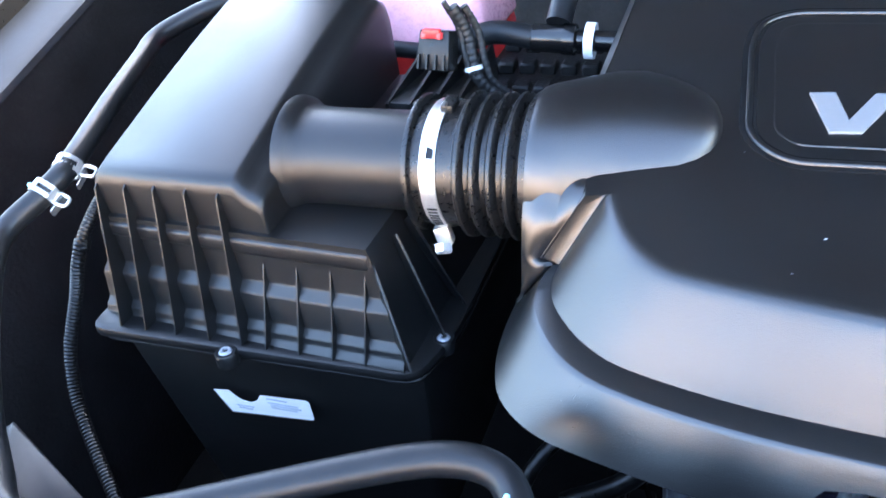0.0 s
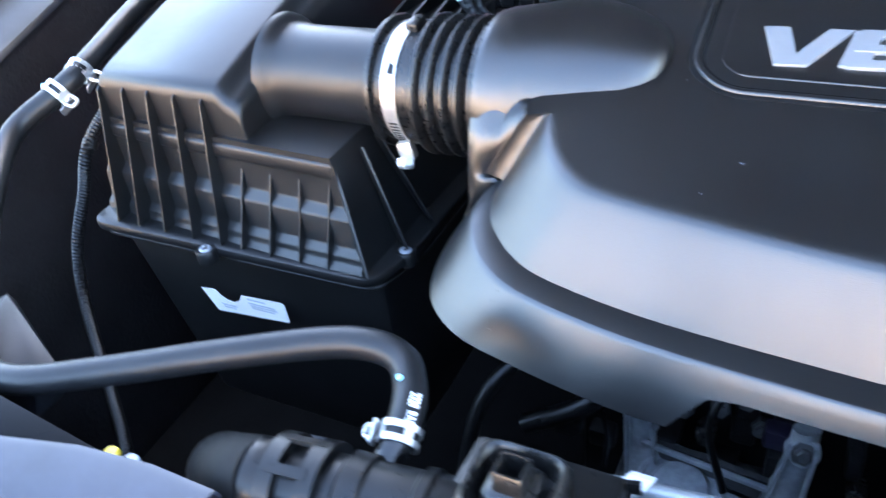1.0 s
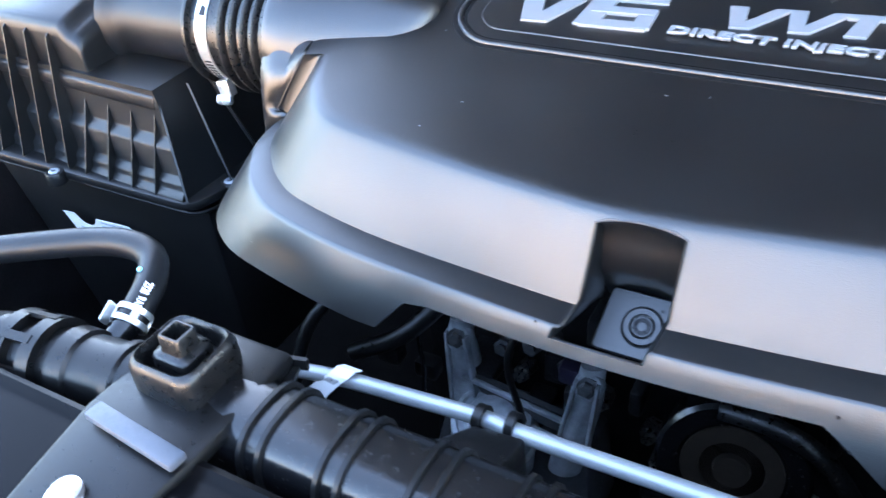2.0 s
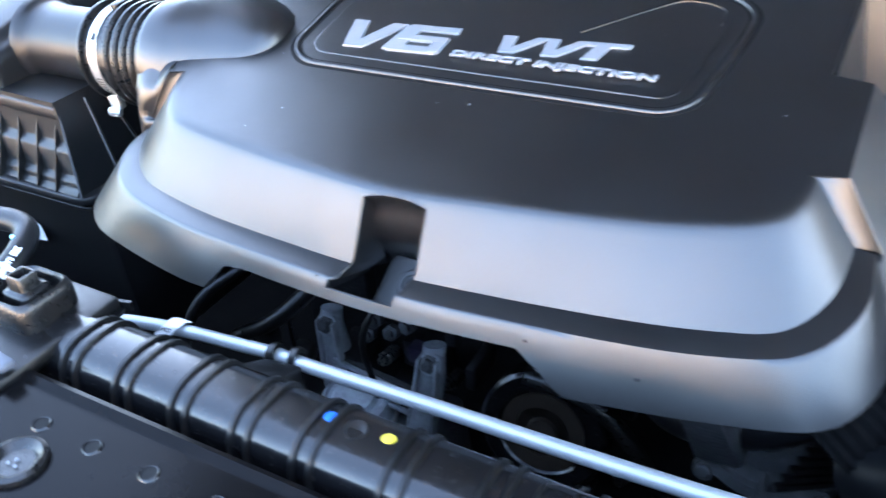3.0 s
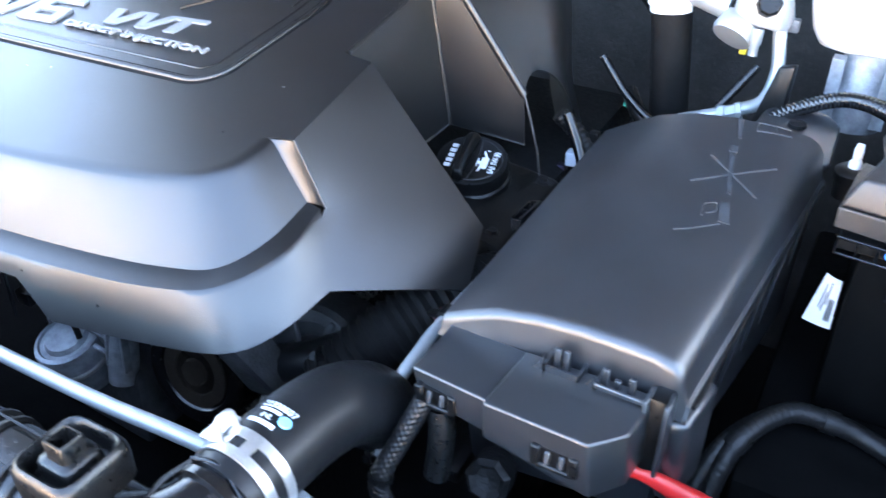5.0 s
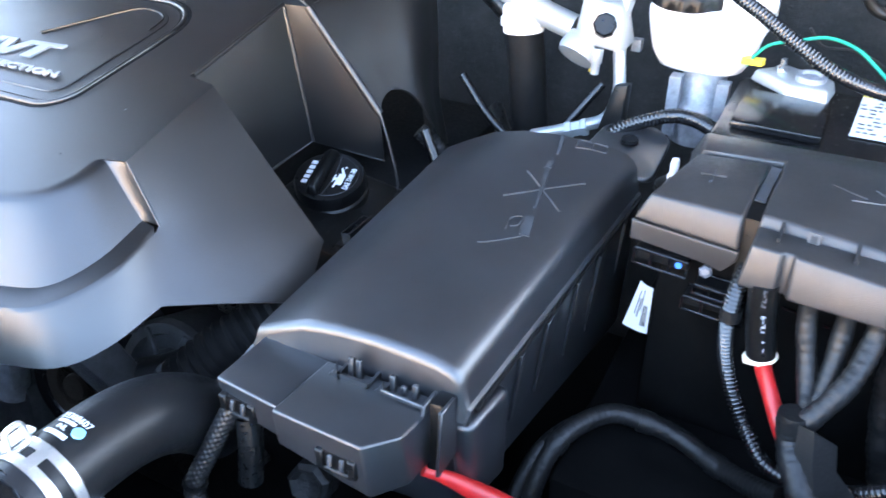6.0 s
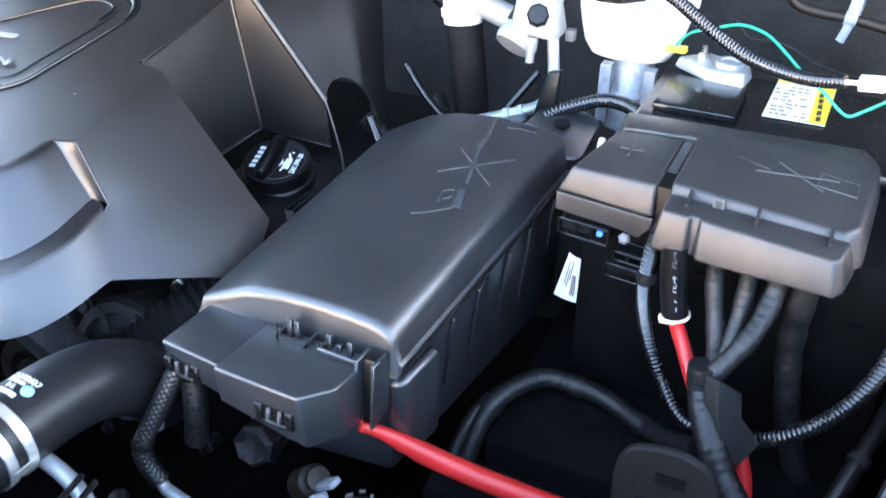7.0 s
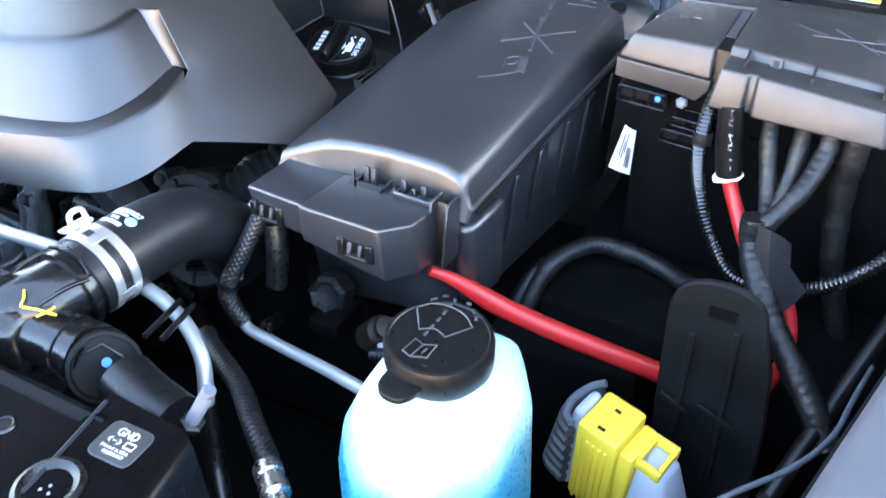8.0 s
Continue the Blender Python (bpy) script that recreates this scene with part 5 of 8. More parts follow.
for x0, x1, y0, y1 in ((-18, -10, 22.5, 25), (0, 7, 20, 29), (10, 16, 18, 30), (19, 24, 20, 30), (27, 34, 19, 29), (37, 41, 20, 30), (-24, 88, 10, 11), (-20, 0, -8, 4), (5, 80, 2, 5), (5, 80, -5, -2), (5, 70, -12, -9), (5, 76, -19, -16), (-20, 0, -30, -14)):
    plate(bm, [lab(x0, y0, 1.4), lab(x1, y0, 1.4), lab(x1, y1, 1.4), lab(x0, y1, 1.4)], 0.0003, (0, 0, 1))
part("print", bm, M["printw"], lb, smooth=0)

# ---- bottom hose neck on the left end of the radiator ----
neck = thing("radiator_neck", (0.02, 0.25, 0.92), "black plastic quick-connect neck with an open clip", "hose connector")
NA = Vector((-1, -0.10, -0.02)).normalized()
N0 = Vector((0.098, 0.258, 0.962))
bm = bmesh.new()
lathe(bm, N0, NA, [(0.024, 0), (0.0245, 0.022), (0.0265, 0.024), (0.0265, 0.030), (0.0240, 0.032), (0.0240, 0.058), (0.0265, 0.060), (0.0270, 0.072), (0.0235, 0.075), (0.0225, 0.115), (0.024, 0.118), (0.024, 0.13)], n=32)
part("body", bm, M["black"], neck)
for k in (0.088, 0.112):
    bm = bmesh.new()
    lathe(bm, N0, NA, [(0.0265, k - 0.005), (0.0295, k - 0.005), (0.0295, k + 0.005), (0.0265, k + 0.005), (0.0265, k - 0.005)], n=32)
    part("clip_ring", bm, M["black"], neck)
for a in (20, 65, 110, 155, 250, 300):
    bm = bmesh.new()
    side = Vector((0, math.cos(radians(a)), math.sin(radians(a)))) * 0.0285
    bar(bm, N0 + NA * 0.088 + side, N0 + NA * 0.112 + side, 0.006, 0.0028, side)
    part("clip_bar", bm, M["black"], neck)
bm = bmesh.new()
tube(bm, [(0.032, 0.262, 0.955), (0.0345, 0.280, 0.965), (0.036, 0.292, 0.970)], 0.0095, n=14)
part("nipple", bm, M["gloss"], neck)
bm = bmesh.new()
tube(bm, [N0 + NA * 0.125, N0 + NA * 0.15 + Vector((0, 0.005, -0.01)), Vector((-0.09, 0.27, 0.91)), Vector((-0.11, 0.30, 0.85)), Vector((-0.10, 0.36, 0.75))], 0.0245, n=24)
part("lower_hose", bm, M["dull"], neck, smooth=80)
bm = bmesh.new()
bar(bm, (0.150, 0.290, 0.972), (0.168, 0.296, 0.972), 0.012, 0.003)
bar(bm, (0.150, 0.300, 0.974), (0.170, 0.305, 0.974), 0.003, 0.008)
part("clip_eye", bm, M["black"], neck)

# ---- silver refrigerant pipe across the front ----
pipe = thing("refrigerant_pipe", (0.45, 0.34, 0.90), "bare aluminium refrigerant pipe running behind the radiator", "pipe")
bm = bmesh.new()
tube(bm, [(0.070, 0.318, 0.880), (0.082, 0.330, 0.902), (0.098, 0.338, 0.912), (0.125, 0.344, 0.914), (0.160, 0.349, 0.915), (0.225, 0.352, 0.919), (0.262, 0.350, 0.925), (0.300, 0.345, 0.930), (0.40, 0.341, 0.938), (0.507, 0.337, 0.945), (0.60, 0.335, 0.951),
          (0.679, 0.337, 0.955), (0.735, 0.339, 0.952), (0.775, 0.338, 0.946), (0.806, 0.331, 0.938), (0.830, 0.319, 0.926), (0.839, 0.308, 0.905), (0.840, 0.303, 0.885)], 0.0056, n=16, k=7)
part("tube", bm, M["alu"], pipe, smooth=80)
bm = bmesh.new()
tube(bm, [(0.8395, 0.305, 0.895), (0.8405, 0.302, 0.875), (0.846, 0.295, 0.845), (0.86, 0.28, 0.82)], 0.0074, n=14)
part("end_hose", bm, M["rubber"], pipe, "black rubber end hose", smooth=80)
TG = [Vector(p) for p in ((0.130, 0.3405, 0.902), (0.144, 0.3375, 0.898), (0.164, 0.3435, 0.9225), (0.148, 0.3440, 0.9205))]
tg = lambda u, v, d=0.0: TG[0].lerp(TG[1], u).lerp(TG[3].lerp(TG[2], u), v) + Vector((0, -0.6, 0.8)) * (d / 1000)
bm = bmesh.new()
over = [[tg(u, v, 1.5 * math.sin(math.pi * v)) for u in (0, 0.5, 1)] for v in (0, 0.3, 0.6, 0.85, 1)]
loft(bm, over + [[Vector((x, 0.350, 0.9245)) for x in (0.152, 0.159, 0.167)], [Vector((x, 0.3565, 0.9205)) for x in (0.153, 0.160, 0.168)]])
tag = part("tag", bm, M["paper"], pipe, "white paper tag folded over the pipe", smooth=40)
tag.modifiers.new("thick", "SOLIDIFY").thickness = 0.0004
bm = bmesh.new()
for u in (0.25, 0.38, 0.5, 0.62, 0.75):
    plate(bm, [tg(u, 0.66, 2.2), tg(u + 0.05, 0.66, 2.2), tg(u + 0.05, 0.86, 1.6), tg(u, 0.86, 1.6)], 0.0002, (0, -0.6, 0.8))
part("print", bm, M["print"], tag, smooth=0)
clip = thing("pipe_clip", (0.275, 0.31, 0.90), "black plastic pipe clip on the radiator shroud", "pipe clip")
bm = bmesh.new()
hexa(bm, [(0.228, 0.290, 0.90), (0.300, 0.290, 0.90), (0.300, 0.335, 0.90), (0.250, 0.335, 0.90)], [(0.240, 0.300, 0.940), (0.292, 0.300, 0.944), (0.296, 0.340, 0.934), (0.262, 0.340, 0.930)])
bevel(bm, 0.003)
part("block", bm, M["black"], clip)
for x in (0.262, 0.284):
    bm = bmesh.new()
    band(bm, (x, 0.349, 0.9265 + 0.15 * (x - 0.262)), (1, -0.1, 0.1), 0.0058, 0.006, 0.003, 20)
    part("strap", bm, M["black"], clip)

# shroud behind the radiator
bm = bmesh.new()
loft(bm, [[(x, 0.292, 0.925), (x, 0.315, 0.905), (x, 0.325, 0.87), (x, 0.33, 0.60)] for x in (0.10, 0.3, 0.5, 0.72)])
ob = solo("fan_shroud", bm, M["black"], "black plastic fan shroud behind the radiator", "fan shroud")
ob.modifiers.new("thick", "SOLIDIFY").thickness = 0.003

# ---- engine parts under the cover ----
brk = thing("pump_bracket", (0.17, 0.62, 0.55), "cast aluminium accessory bracket with bolts", "engine bracket")
BL, BR = Vector((0.093, 0.615, 0.716)), Vector((0.246, 0.600, 0.722))
for p, s_ in ((BL, 1), (BR, -1)):
    bm = bmesh.new()
    tube(bm, [p + Vector(v) for v in ((0.004, 0.006, 0.012), (0.003, 0.002, -0.010), (0.005 + 0.004 * s_, 0.0, -0.040), (0.004 + 0.010 * s_, -0.006, -0.075), (0.002 + 0.016 * s_, -0.014, -0.13))], 0.015, n=16, rad=lambda d: 0.0135 + 0.006 * min(1, d / 0.10), squash=0.75)
    arm = part("arm", bm, M["bracket"], brk, smooth=60)
    for dx in (-0.011, 0.011):
        bm = bmesh.new()
        bar(bm, p + Vector((0.004 + dx, -0.010, 0.002)), p + Vector((0.005 + dx * 1.5 + 0.012 * s_, -0.020, -0.10)), 0.004, 0.012, (0, -1, 0.2))
        bevel(bm, 0.0015, 2)
        part("stiffening_rib", bm, M["bracket"], arm)
    bm = bmesh.new()
    lathe(bm, p + Vector((0.004, -0.006, -0.006)), (0.1, -0.8, 0.4), [(0.0155, -0.008), (0.0150, 0.003), (0.0135, 0.005), (0.0100, 0.005)], n=24)
    part("boss", bm, M["bracket"], arm)
    bm = bmesh.new()
    lathe(bm, p + Vector((0.004, -0.010, -0.004)), (0.1, -0.8, 0.4), [(0.0115, 0), (0.0115, 0.0028), (0.0076, 0.0036), (0.0076, 0.0105), (0.0055, 0.0118), (0, 0.0118)], n=6)
    part("bolt", bm, M["casting"], brk, "dull steel flanged bolt", smooth=20)
for dz, dy, w in ((-0.052, -0.016, 0.006), (-0.078, -0.020, 0.006)):
    bm = bmesh.new()
    bar(bm, BL + Vector((0.012, dy, dz)), BR + Vector((-0.006, dy, dz - 0.008)), w, 0.006)
    bevel(bm, 0.0018, 2)
    part("cross_rib", bm, M["bracket"], brk)
bm = bmesh.new()
hexa(bm, [BL + Vector(v) for v in ((0.012, -0.012, -0.078), (0.150, -0.027, -0.078), (0.150, -0.020, -0.078), (0.012, -0.005, -0.078))], [BL + Vector(v) for v in ((0.012, -0.012, -0.050), (0.150, -0.027, -0.050), (0.150, -0.020, -0.050), (0.012, -0.005, -0.050))])
part("web", bm, M["casting"], brk)
bm = bmesh.new()
lathe(bm, (0.150, 0.585, 0.60), (0, -0.25, 1), [(0.045, -0.03), (0.045, 0.036), (0.043, 0.041), (0.038, 0.043), (0.036, 0.040), (0.030, 0.040), (0.026, 0.046), (0, 0.047)], n=40)
part("drum", bm, M["bracket"], brk)
bm = bmesh.new()
lathe(bm, (0.150, 0.585, 0.60), (0, -0.25, 1), [(0.0475, 0.004), (0.0490, 0.006), (0.0490, 0.009), (0.0475, 0.011)], n=40)
part("ring", bm, M["zinc"], brk, "bright clamp ring")
bm = bmesh.new()
hexa(bm, [(0.06, 0.58, 0.50), (0.27, 0.57, 0.50), (0.27, 0.66, 0.50), (0.06, 0.66, 0.50)], [(0.08, 0.60, 0.605), (0.255, 0.59, 0.61), (0.255, 0.66, 0.61), (0.08, 0.66, 0.605)])
bevel(bm, 0.008)
part("base", bm, M["casting"], brk)
for x, z in ((0.150, 0.716), (0.172, 0.704), (0.196, 0.722), (0.212, 0.690), (0.138, 0.690)):
    bm = bmesh.new()
    lathe(bm, (x, 0.632, z), (0.1, -0.9, 0.4), [(0.010, -0.012), (0.010, 0.002), (0.006, 0.003), (0.006, 0.009), (0, 0.010)], n=6)
    part("bolt", bm, M["casting"], brk, smooth=20)
bm = bmesh.new()
tube(bm, [(0.075, 0.575, 0.76), (0.072, 0.570, 0.73), (0.080, 0.562, 0.70), (0.078, 0.56, 0.66)], 0.0026, n=8)
part("sensor_lead", bm, M["gloss"], brk)

pul = thing("belt_pulley", (0.40, 0.50, 0.62), "black belt pulley with a brown rim", "pulley")
PC, PA = Vector((0.395, 0.575, 0.690)), Vector((0.05, -0.97, 0.22))
bm = bmesh.new()
lathe(bm, PC, PA, [(0.070, -0.03), (0.070, 0.0), (0.066, 0.004), (0.050, 0.004), (0.046, 0.0)], n=40)
part("rim", bm, M["gloss"], pul)
bm = bmesh.new()
lathe(bm, PC, PA, [(0.046, 0.0), (0.046, 0.003), (0.030, 0.003), (0.028, -0.004), (0.018, -0.004), (0.016, 0.006), (0, 0.008)], n=36)
part("hub", bm, M["brown"], pul, "brown inner rim of the pulley")
bm = bmesh.new()
tube(bm, [PC + Vector((-0.02, -0.004, 0.075)), PC + Vector((0.03, -0.004, 0.073)), PC + Vector((0.075, 0, 0.045)), PC + Vector((0.12, 0.01, -0.03)), PC + Vector((0.15, 0.02, -0.12))], 0.009, n=8, squash=0.35)
part("belt", bm, M["rubber"], pul)

random.seed(7)
block = thing("engine_block", (0.32, 0.80, 0.40), "dark cast engine block and accessories beneath the cover", "engine")
bm = bmesh.new()
box(bm, (0.02, 0.66, 0.40), (0.74, 1.05, 0.93))
bevel(bm, 0.02)
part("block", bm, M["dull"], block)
for i in range(26):
    bm = bmesh.new()
    x, y, z = random.uniform(0.05, 0.70), random.uniform(0.60, 0.655), random.uniform(0.50, 0.86)
    w, h = random.uniform(0.012, 0.05), random.uniform(0.012, 0.06)
    box(bm, (x, y, z), (x + w, 0.67, z + h))
    bevel(bm, 0.004)
    part("casting", bm, M["engine"], block)
for i in range(14):
    bm = bmesh.new()
    x, z = random.uniform(0.1, 0.7), random.uniform(0.55, 0.85)
    lathe(bm, (x, 0.635, z), (0, -1, 0.2), [(0.010, -0.02), (0.010, 0.004), (0.007, 0.005), (0.007, 0.012), (0, 0.013)], n=6)
    part("bolt", bm, M["steel"], block, smooth=20)
for pts, r, mk in (([(0.46, 0.62, 0.80), (0.53, 0.56, 0.79), (0.60, 0.53, 0.83), (0.66, 0.55, 0.86)], 0.020, "hose"), ([(0.10, 0.60, 0.78), (0.06, 0.56, 0.74), (0.0, 0.55, 0.70)], 0.010, "black"),
                   ([(0.20, 0.62, 0.80), (0.17, 0.58, 0.74), (0.19, 0.57, 0.66)], 0.004, "black"), ([(0.02, 0.58, 0.80), (-0.03, 0.52, 0.75), (-0.05, 0.47, 0.60)], 0.007, "black")):
    bm = bmesh.new()
    tube(bm, pts, r, n=12)
    part("hose", bm, M[mk], block, smooth=80)
for k, (x, y, z) in enumerate(((0.03, 0.55, 0.70), (0.215, 0.60, 0.70), (0.055, 0.58, 0.66))):
    bm = bmesh.new()
    box(bm, (x, y, z), (x + 0.026, y + 0.02, z + 0.022))
    bevel(bm, 0.003)
    part("sensor", bm, M["purple"] if k == 1 else M["black"], block)

# alternator and a pump face under the lip
alt = thing("alternator", (0.61, 0.55, 0.76), "dull grey cast alternator with bolted webs under the cover", "alternator")
AA = Vector((0.0, -0.93, 0.37)).normalized()
AC = Vector((0.612, 0.535, 0.822))
AS, AU = Vector((1, 0, 0)), Vector((0, 0.37, 0.93))
bm = bmesh.new()
lathe(bm, AC, AA, [(0.062, -0.06), (0.064, -0.004), (0.060, 0.003), (0.050, 0.004), (0.047, -0.002), (0.034, -0.004), (0.031, 0.006), (0.020, 0.008), (0.016, 0.002), (0, 0.002)], n=36)
part("housing", bm, M["casting"], alt, smooth=30)
for k in range(7):
    a = radians(20 + 51 * k)
    d = AS * math.cos(a) + AU * math.sin(a)
    bm = bmesh.new()
    bar(bm, AC + d * 0.030 + AA * 0.004, AC + d * 0.058 + AA * 0.003, 0.007, 0.006, AA)
    bevel(bm, 0.0015, 1)
    part("web", bm, M["casting"], alt)
for k in range(4):
    a = radians(48 + 90 * k)
    bm = bmesh.new()
    lathe(bm, AC + (AS * math.cos(a) + AU * math.sin(a)) * 0.066, AA, [(0.010, -0.03), (0.010, 0.002), (0.0065, 0.002), (0.0065, 0.007), (0.005, 0.008), (0, 0.008)], n=12)
    part("lug", bm, M["casting"], alt, smooth=30)
bm = bmesh.new()
hexa(bm, [(0.560, 0.500, 0.80), (0.600, 0.505, 0.80), (0.600, 0.54, 0.80), (0.560, 0.54, 0.80)], [(0.535, 0.470, 0.895), (0.570, 0.470, 0.895), (0.575, 0.51, 0.90), (0.540, 0.51, 0.90)])
bevel(bm, 0.006, 2)
part("mounting_arm", bm, M["casting"], alt)
bm = bmesh.new()
lathe(bm, (0.645, 0.512, 0.872), (0.1, -0.8, 0.6), [(0.008, 0), (0.008, 0.005), (0.005, 0.006), (0.005, 0.012), (0, 0.012)], n=6)
part("bolt", bm, M["engine"], alt, smooth=20)


# ---- upper radiator hose and its elbow ----
el = thing("radiator_elbow", (0.71, 0.28, 0.93), "glossy black plastic hose elbow with paint marks", "hose connector")
bm = bmesh.new()
tube(bm, [(0.655, 0.262, 0.950), (0.690, 0.258, 0.958), (0.716, 0.263, 0.964), (0.735, 0.277, 0.968), (0.743, 0.295, 0.970), (0.746, 0.318, 0.971)], 0.0262, n=26)
part("body", bm, M["gloss"], el, smooth=80)
bm = bmesh.new()
lathe(bm, (0.744, 0.297, 0.970), (0.08, 1, 0.03), [(0.0262, -0.004), (0.0305, -0.003), (0.0305, 0.002), (0.0262, 0.003)], n=28)
part("collar", bm, M["gloss"], el)
for line in ([(0.722, 0.262, 0.989), (0.721, 0.285, 0.992), (0.727, 0.303, 0.994)], [(0.758, 0.262, 0.987), (0.764, 0.280, 0.990), (0.768, 0.296, 0.988)], [(0.727, 0.303, 0.996), (0.746, 0.305, 0.9985), (0.768, 0.298, 0.990)]):
    bm = bmesh.new()
    tube(bm, line, 0.0016, n=8)
    part("rib", bm, M["gloss"], el, smooth=80)
bm = bmesh.new()
tube(bm, [(0.730, 0.262, 0.958), (0.752, 0.264, 0.957), (0.775, 0.265, 0.955), (0.797, 0.265, 0.953)], 0.0205, n=24)
part("spout", bm, M["gloss"], el, smooth=80)
for x in (0.770, 0.784):
    bm = bmesh.new()
    lathe(bm, (x, 0.265, 0.955), (1, 0.05, -0.08), [(0.0205, 0), (0.0225, 0.001), (0.0225, 0.005), (0.0205, 0.006)], n=28)
    part("spout_ring", bm, M["gloss"], el)
bm = bmesh.new()
tube(bm, [(0.743, 0.266, 0.9915), (0.747, 0.262, 0.9895), (0.749, 0.257, 0.987), (0.757, 0.2605, 0.985), (0.768, 0.266, 0.980)], 0.0008, n=5, k=3)
tube(bm, [(0.760, 0.2575, 0.982), (0.764, 0.264, 0.983), (0.764, 0.269, 0.983)], 0.0008, n=5, k=2)
part("chalk_mark", bm, M["yellow"], el, "yellow chalk mark")
uh = thing("radiator_hose", (0.78, 0.38, 0.94), "thick black rubber radiator hose with white part number", "coolant hose")
bm = bmesh.new()
tube(bm, [(0.745, 0.304, 0.971), (0.746, 0.32, 0.972), (0.7475, 0.345, 0.971), (0.749, 0.375, 0.968), (0.7515, 0.403, 0.960), (0.753, 0.428, 0.943), (0.750, 0.450, 0.917), (0.738, 0.468, 0.889), (0.715, 0.485, 0.862), (0.68, 0.51, 0.84)], 0.0288, n=30, k=7)
part("tube", bm, M["hose"], uh, smooth=80)
HA = Vector((0.05, 1, -0.03)).normalized()
HC = Vector((0.7475, 0.340, 0.9712))
HS = HA.cross(Vector((0, 0, 1))).normalized()


def on_hose(p):
    """Lay a flat mark round the hose."""
    q = Vector(p) - HC
    along, round_ = q.dot(HA), q.dot(HS)
    a = round_ / 0.0291
    up = HS.cross(HA)
    return HC + HA * along + 0.0291 * (math.sin(a) * HS + math.cos(a) * up)


HF = lambda x, y: HC + HS * (x / 1000) + HA * (y / 1000)
letters("number", "23308607", HF(-13, 13), HS * 0.026, HA * 0.0045, M["printw"], uh, depth=0.0003, fold=on_hose)
letters("print", "INL", HF(-6, 4), HS * 0.008, HA * 0.0035, M["printw"], uh, depth=0.0003, fold=on_hose)
bm = bmesh.new()
for x0, x1, y0, y1 in ((-11, 5, 9.2, 11.6), (-12, 8, -1.5, 1.8)):
    loft(bm, [[on_hose(HF(x0 + (x1 - x0) * i / 6, y)) + Vector((0, 0, 0.0004)) for i in range(7)] for y in (y0, y1)])
part("stripe", bm, M["printw"], uh, smooth=60)
bm = bmesh.new()
lathe(bm, on_hose(HF(10, 8)), on_hose(HF(10, 8)) - HC, [(0.0042, -0.001), (0.0042, 0.0006), (0, 0.0006)], n=16)
part("paint_dot", bm, M["cyandot"], uh, "pale blue paint dot")
spring_clamp((0.7462, 0.321, 0.9716), HA, 0.0294, (-0.30, 0.0, 0.95), "wide white-zinc spring clamp on the radiator hose", 0.021, 1.3)

# corrugated duct below the cover
duct = thing("air_duct", (0.70, 0.54, 0.84), "black corrugated plastic duct under the engine cover", "duct")
bm = bmesh.new()
corrugated(bm, [(0.655, 0.505, 0.850), (0.675, 0.525, 0.872), (0.70, 0.555, 0.895), (0.73, 0.60, 0.91), (0.76, 0.66, 0.90)], 0.030, 0.12, 0.009, 20)
part("tube", bm, M["dull"], duct)
bm = bmesh.new()
for i in range(8):
    a, b = Vector((0.625 + 0.004 * i, 0.50, 0.80 + 0.012 * i)), Vector((0.69 + 0.004 * i, 0.54, 0.80 + 0.010 * i))
    bar(bm, a, b, 0.006, 0.005)
part("rib", bm, M["black"], duct)
bm = bmesh.new()
lathe(bm, (0.735, 0.565, 0.915), (0.3, -0.5, 0.8), [(0.006, 0), (0.006, 0.006), (0, 0.007)], n=12)
solo("connector_plug", bm, M["darkred"], "small dark red connector seal", "connector")

# ---- oil filler ----
bm = bmesh.new()
hexa(bm, [(0.615, 0.655, 0.88), (0.752, 0.655, 0.88), (0.752, 0.82, 0.88), (0.615, 0.82, 0.88)], [(0.620, 0.66, 0.945), (0.742, 0.66, 0.930), (0.742, 0.80, 0.930), (0.620, 0.80, 0.947)])
bevel(bm, 0.006)
vc = thing("valve_cover", (0.70, 0.73, 0.90), "black valve cover round the oil filler", "valve cover")
part("body", bm, M["black"], vc)
for x, y in ((0.728, 0.675), (0.730, 0.785)):
    bm = bmesh.new()
    lathe(bm, (x, y, 0.929), (0.1, 0, 1), [(0.008, 0), (0.008, 0.003), (0.005, 0.004), (0.005, 0.008), (0, 0.008)], n=6)
    part("bolt", bm, M["engine"], vc, smooth=20)
capo = thing("oil_cap", (0.690, 0.728, 0.935), "black plastic oil filler cap with white symbols", "oil cap")
OA = Vector((0.10, -0.22, 0.95)).normalized()
OC = Vector((0.668, 0.7485, 0.938))
bm = bmesh.new()
lathe(bm, OC, OA, [(0.039, 0), (0.039, 0.008), (0.0368, 0.010), (0.0368, 0.021), (0.0355, 0.0245), (0.0325, 0.0255), (0, 0.0255)], n=48)
part("base", bm, M["black"], capo)
GRIP = Vector((-0.18, 0.96, 0.22)).normalized()
fo_ = frame_of(OC + OA * 0.0255, GRIP, OA.cross(GRIP))
fo = lambda x, y, d=0.0: fo_(x * 1.22, y * 1.22, d * 1.1)
bm = bmesh.new()
low = [fo(-27, -1), fo(-20, 1), fo(20, 1), fo(27, -1), fo(27, 10), fo(20, 12), fo(-20, 12), fo(-27, 10)]
high = [fo(-25, 1.5, 8), fo(-18, 3, 12), fo(18, 3, 12), fo(25, 1.5, 8), fo(25, 8, 8), fo(18, 9, 12), fo(-18, 9, 12), fo(-25, 8, 8)]
hexa(bm, low, high)
bevel(bm, 0.0018, 2)
part("grip", bm, M["black"], capo)
bm = bmesh.new()
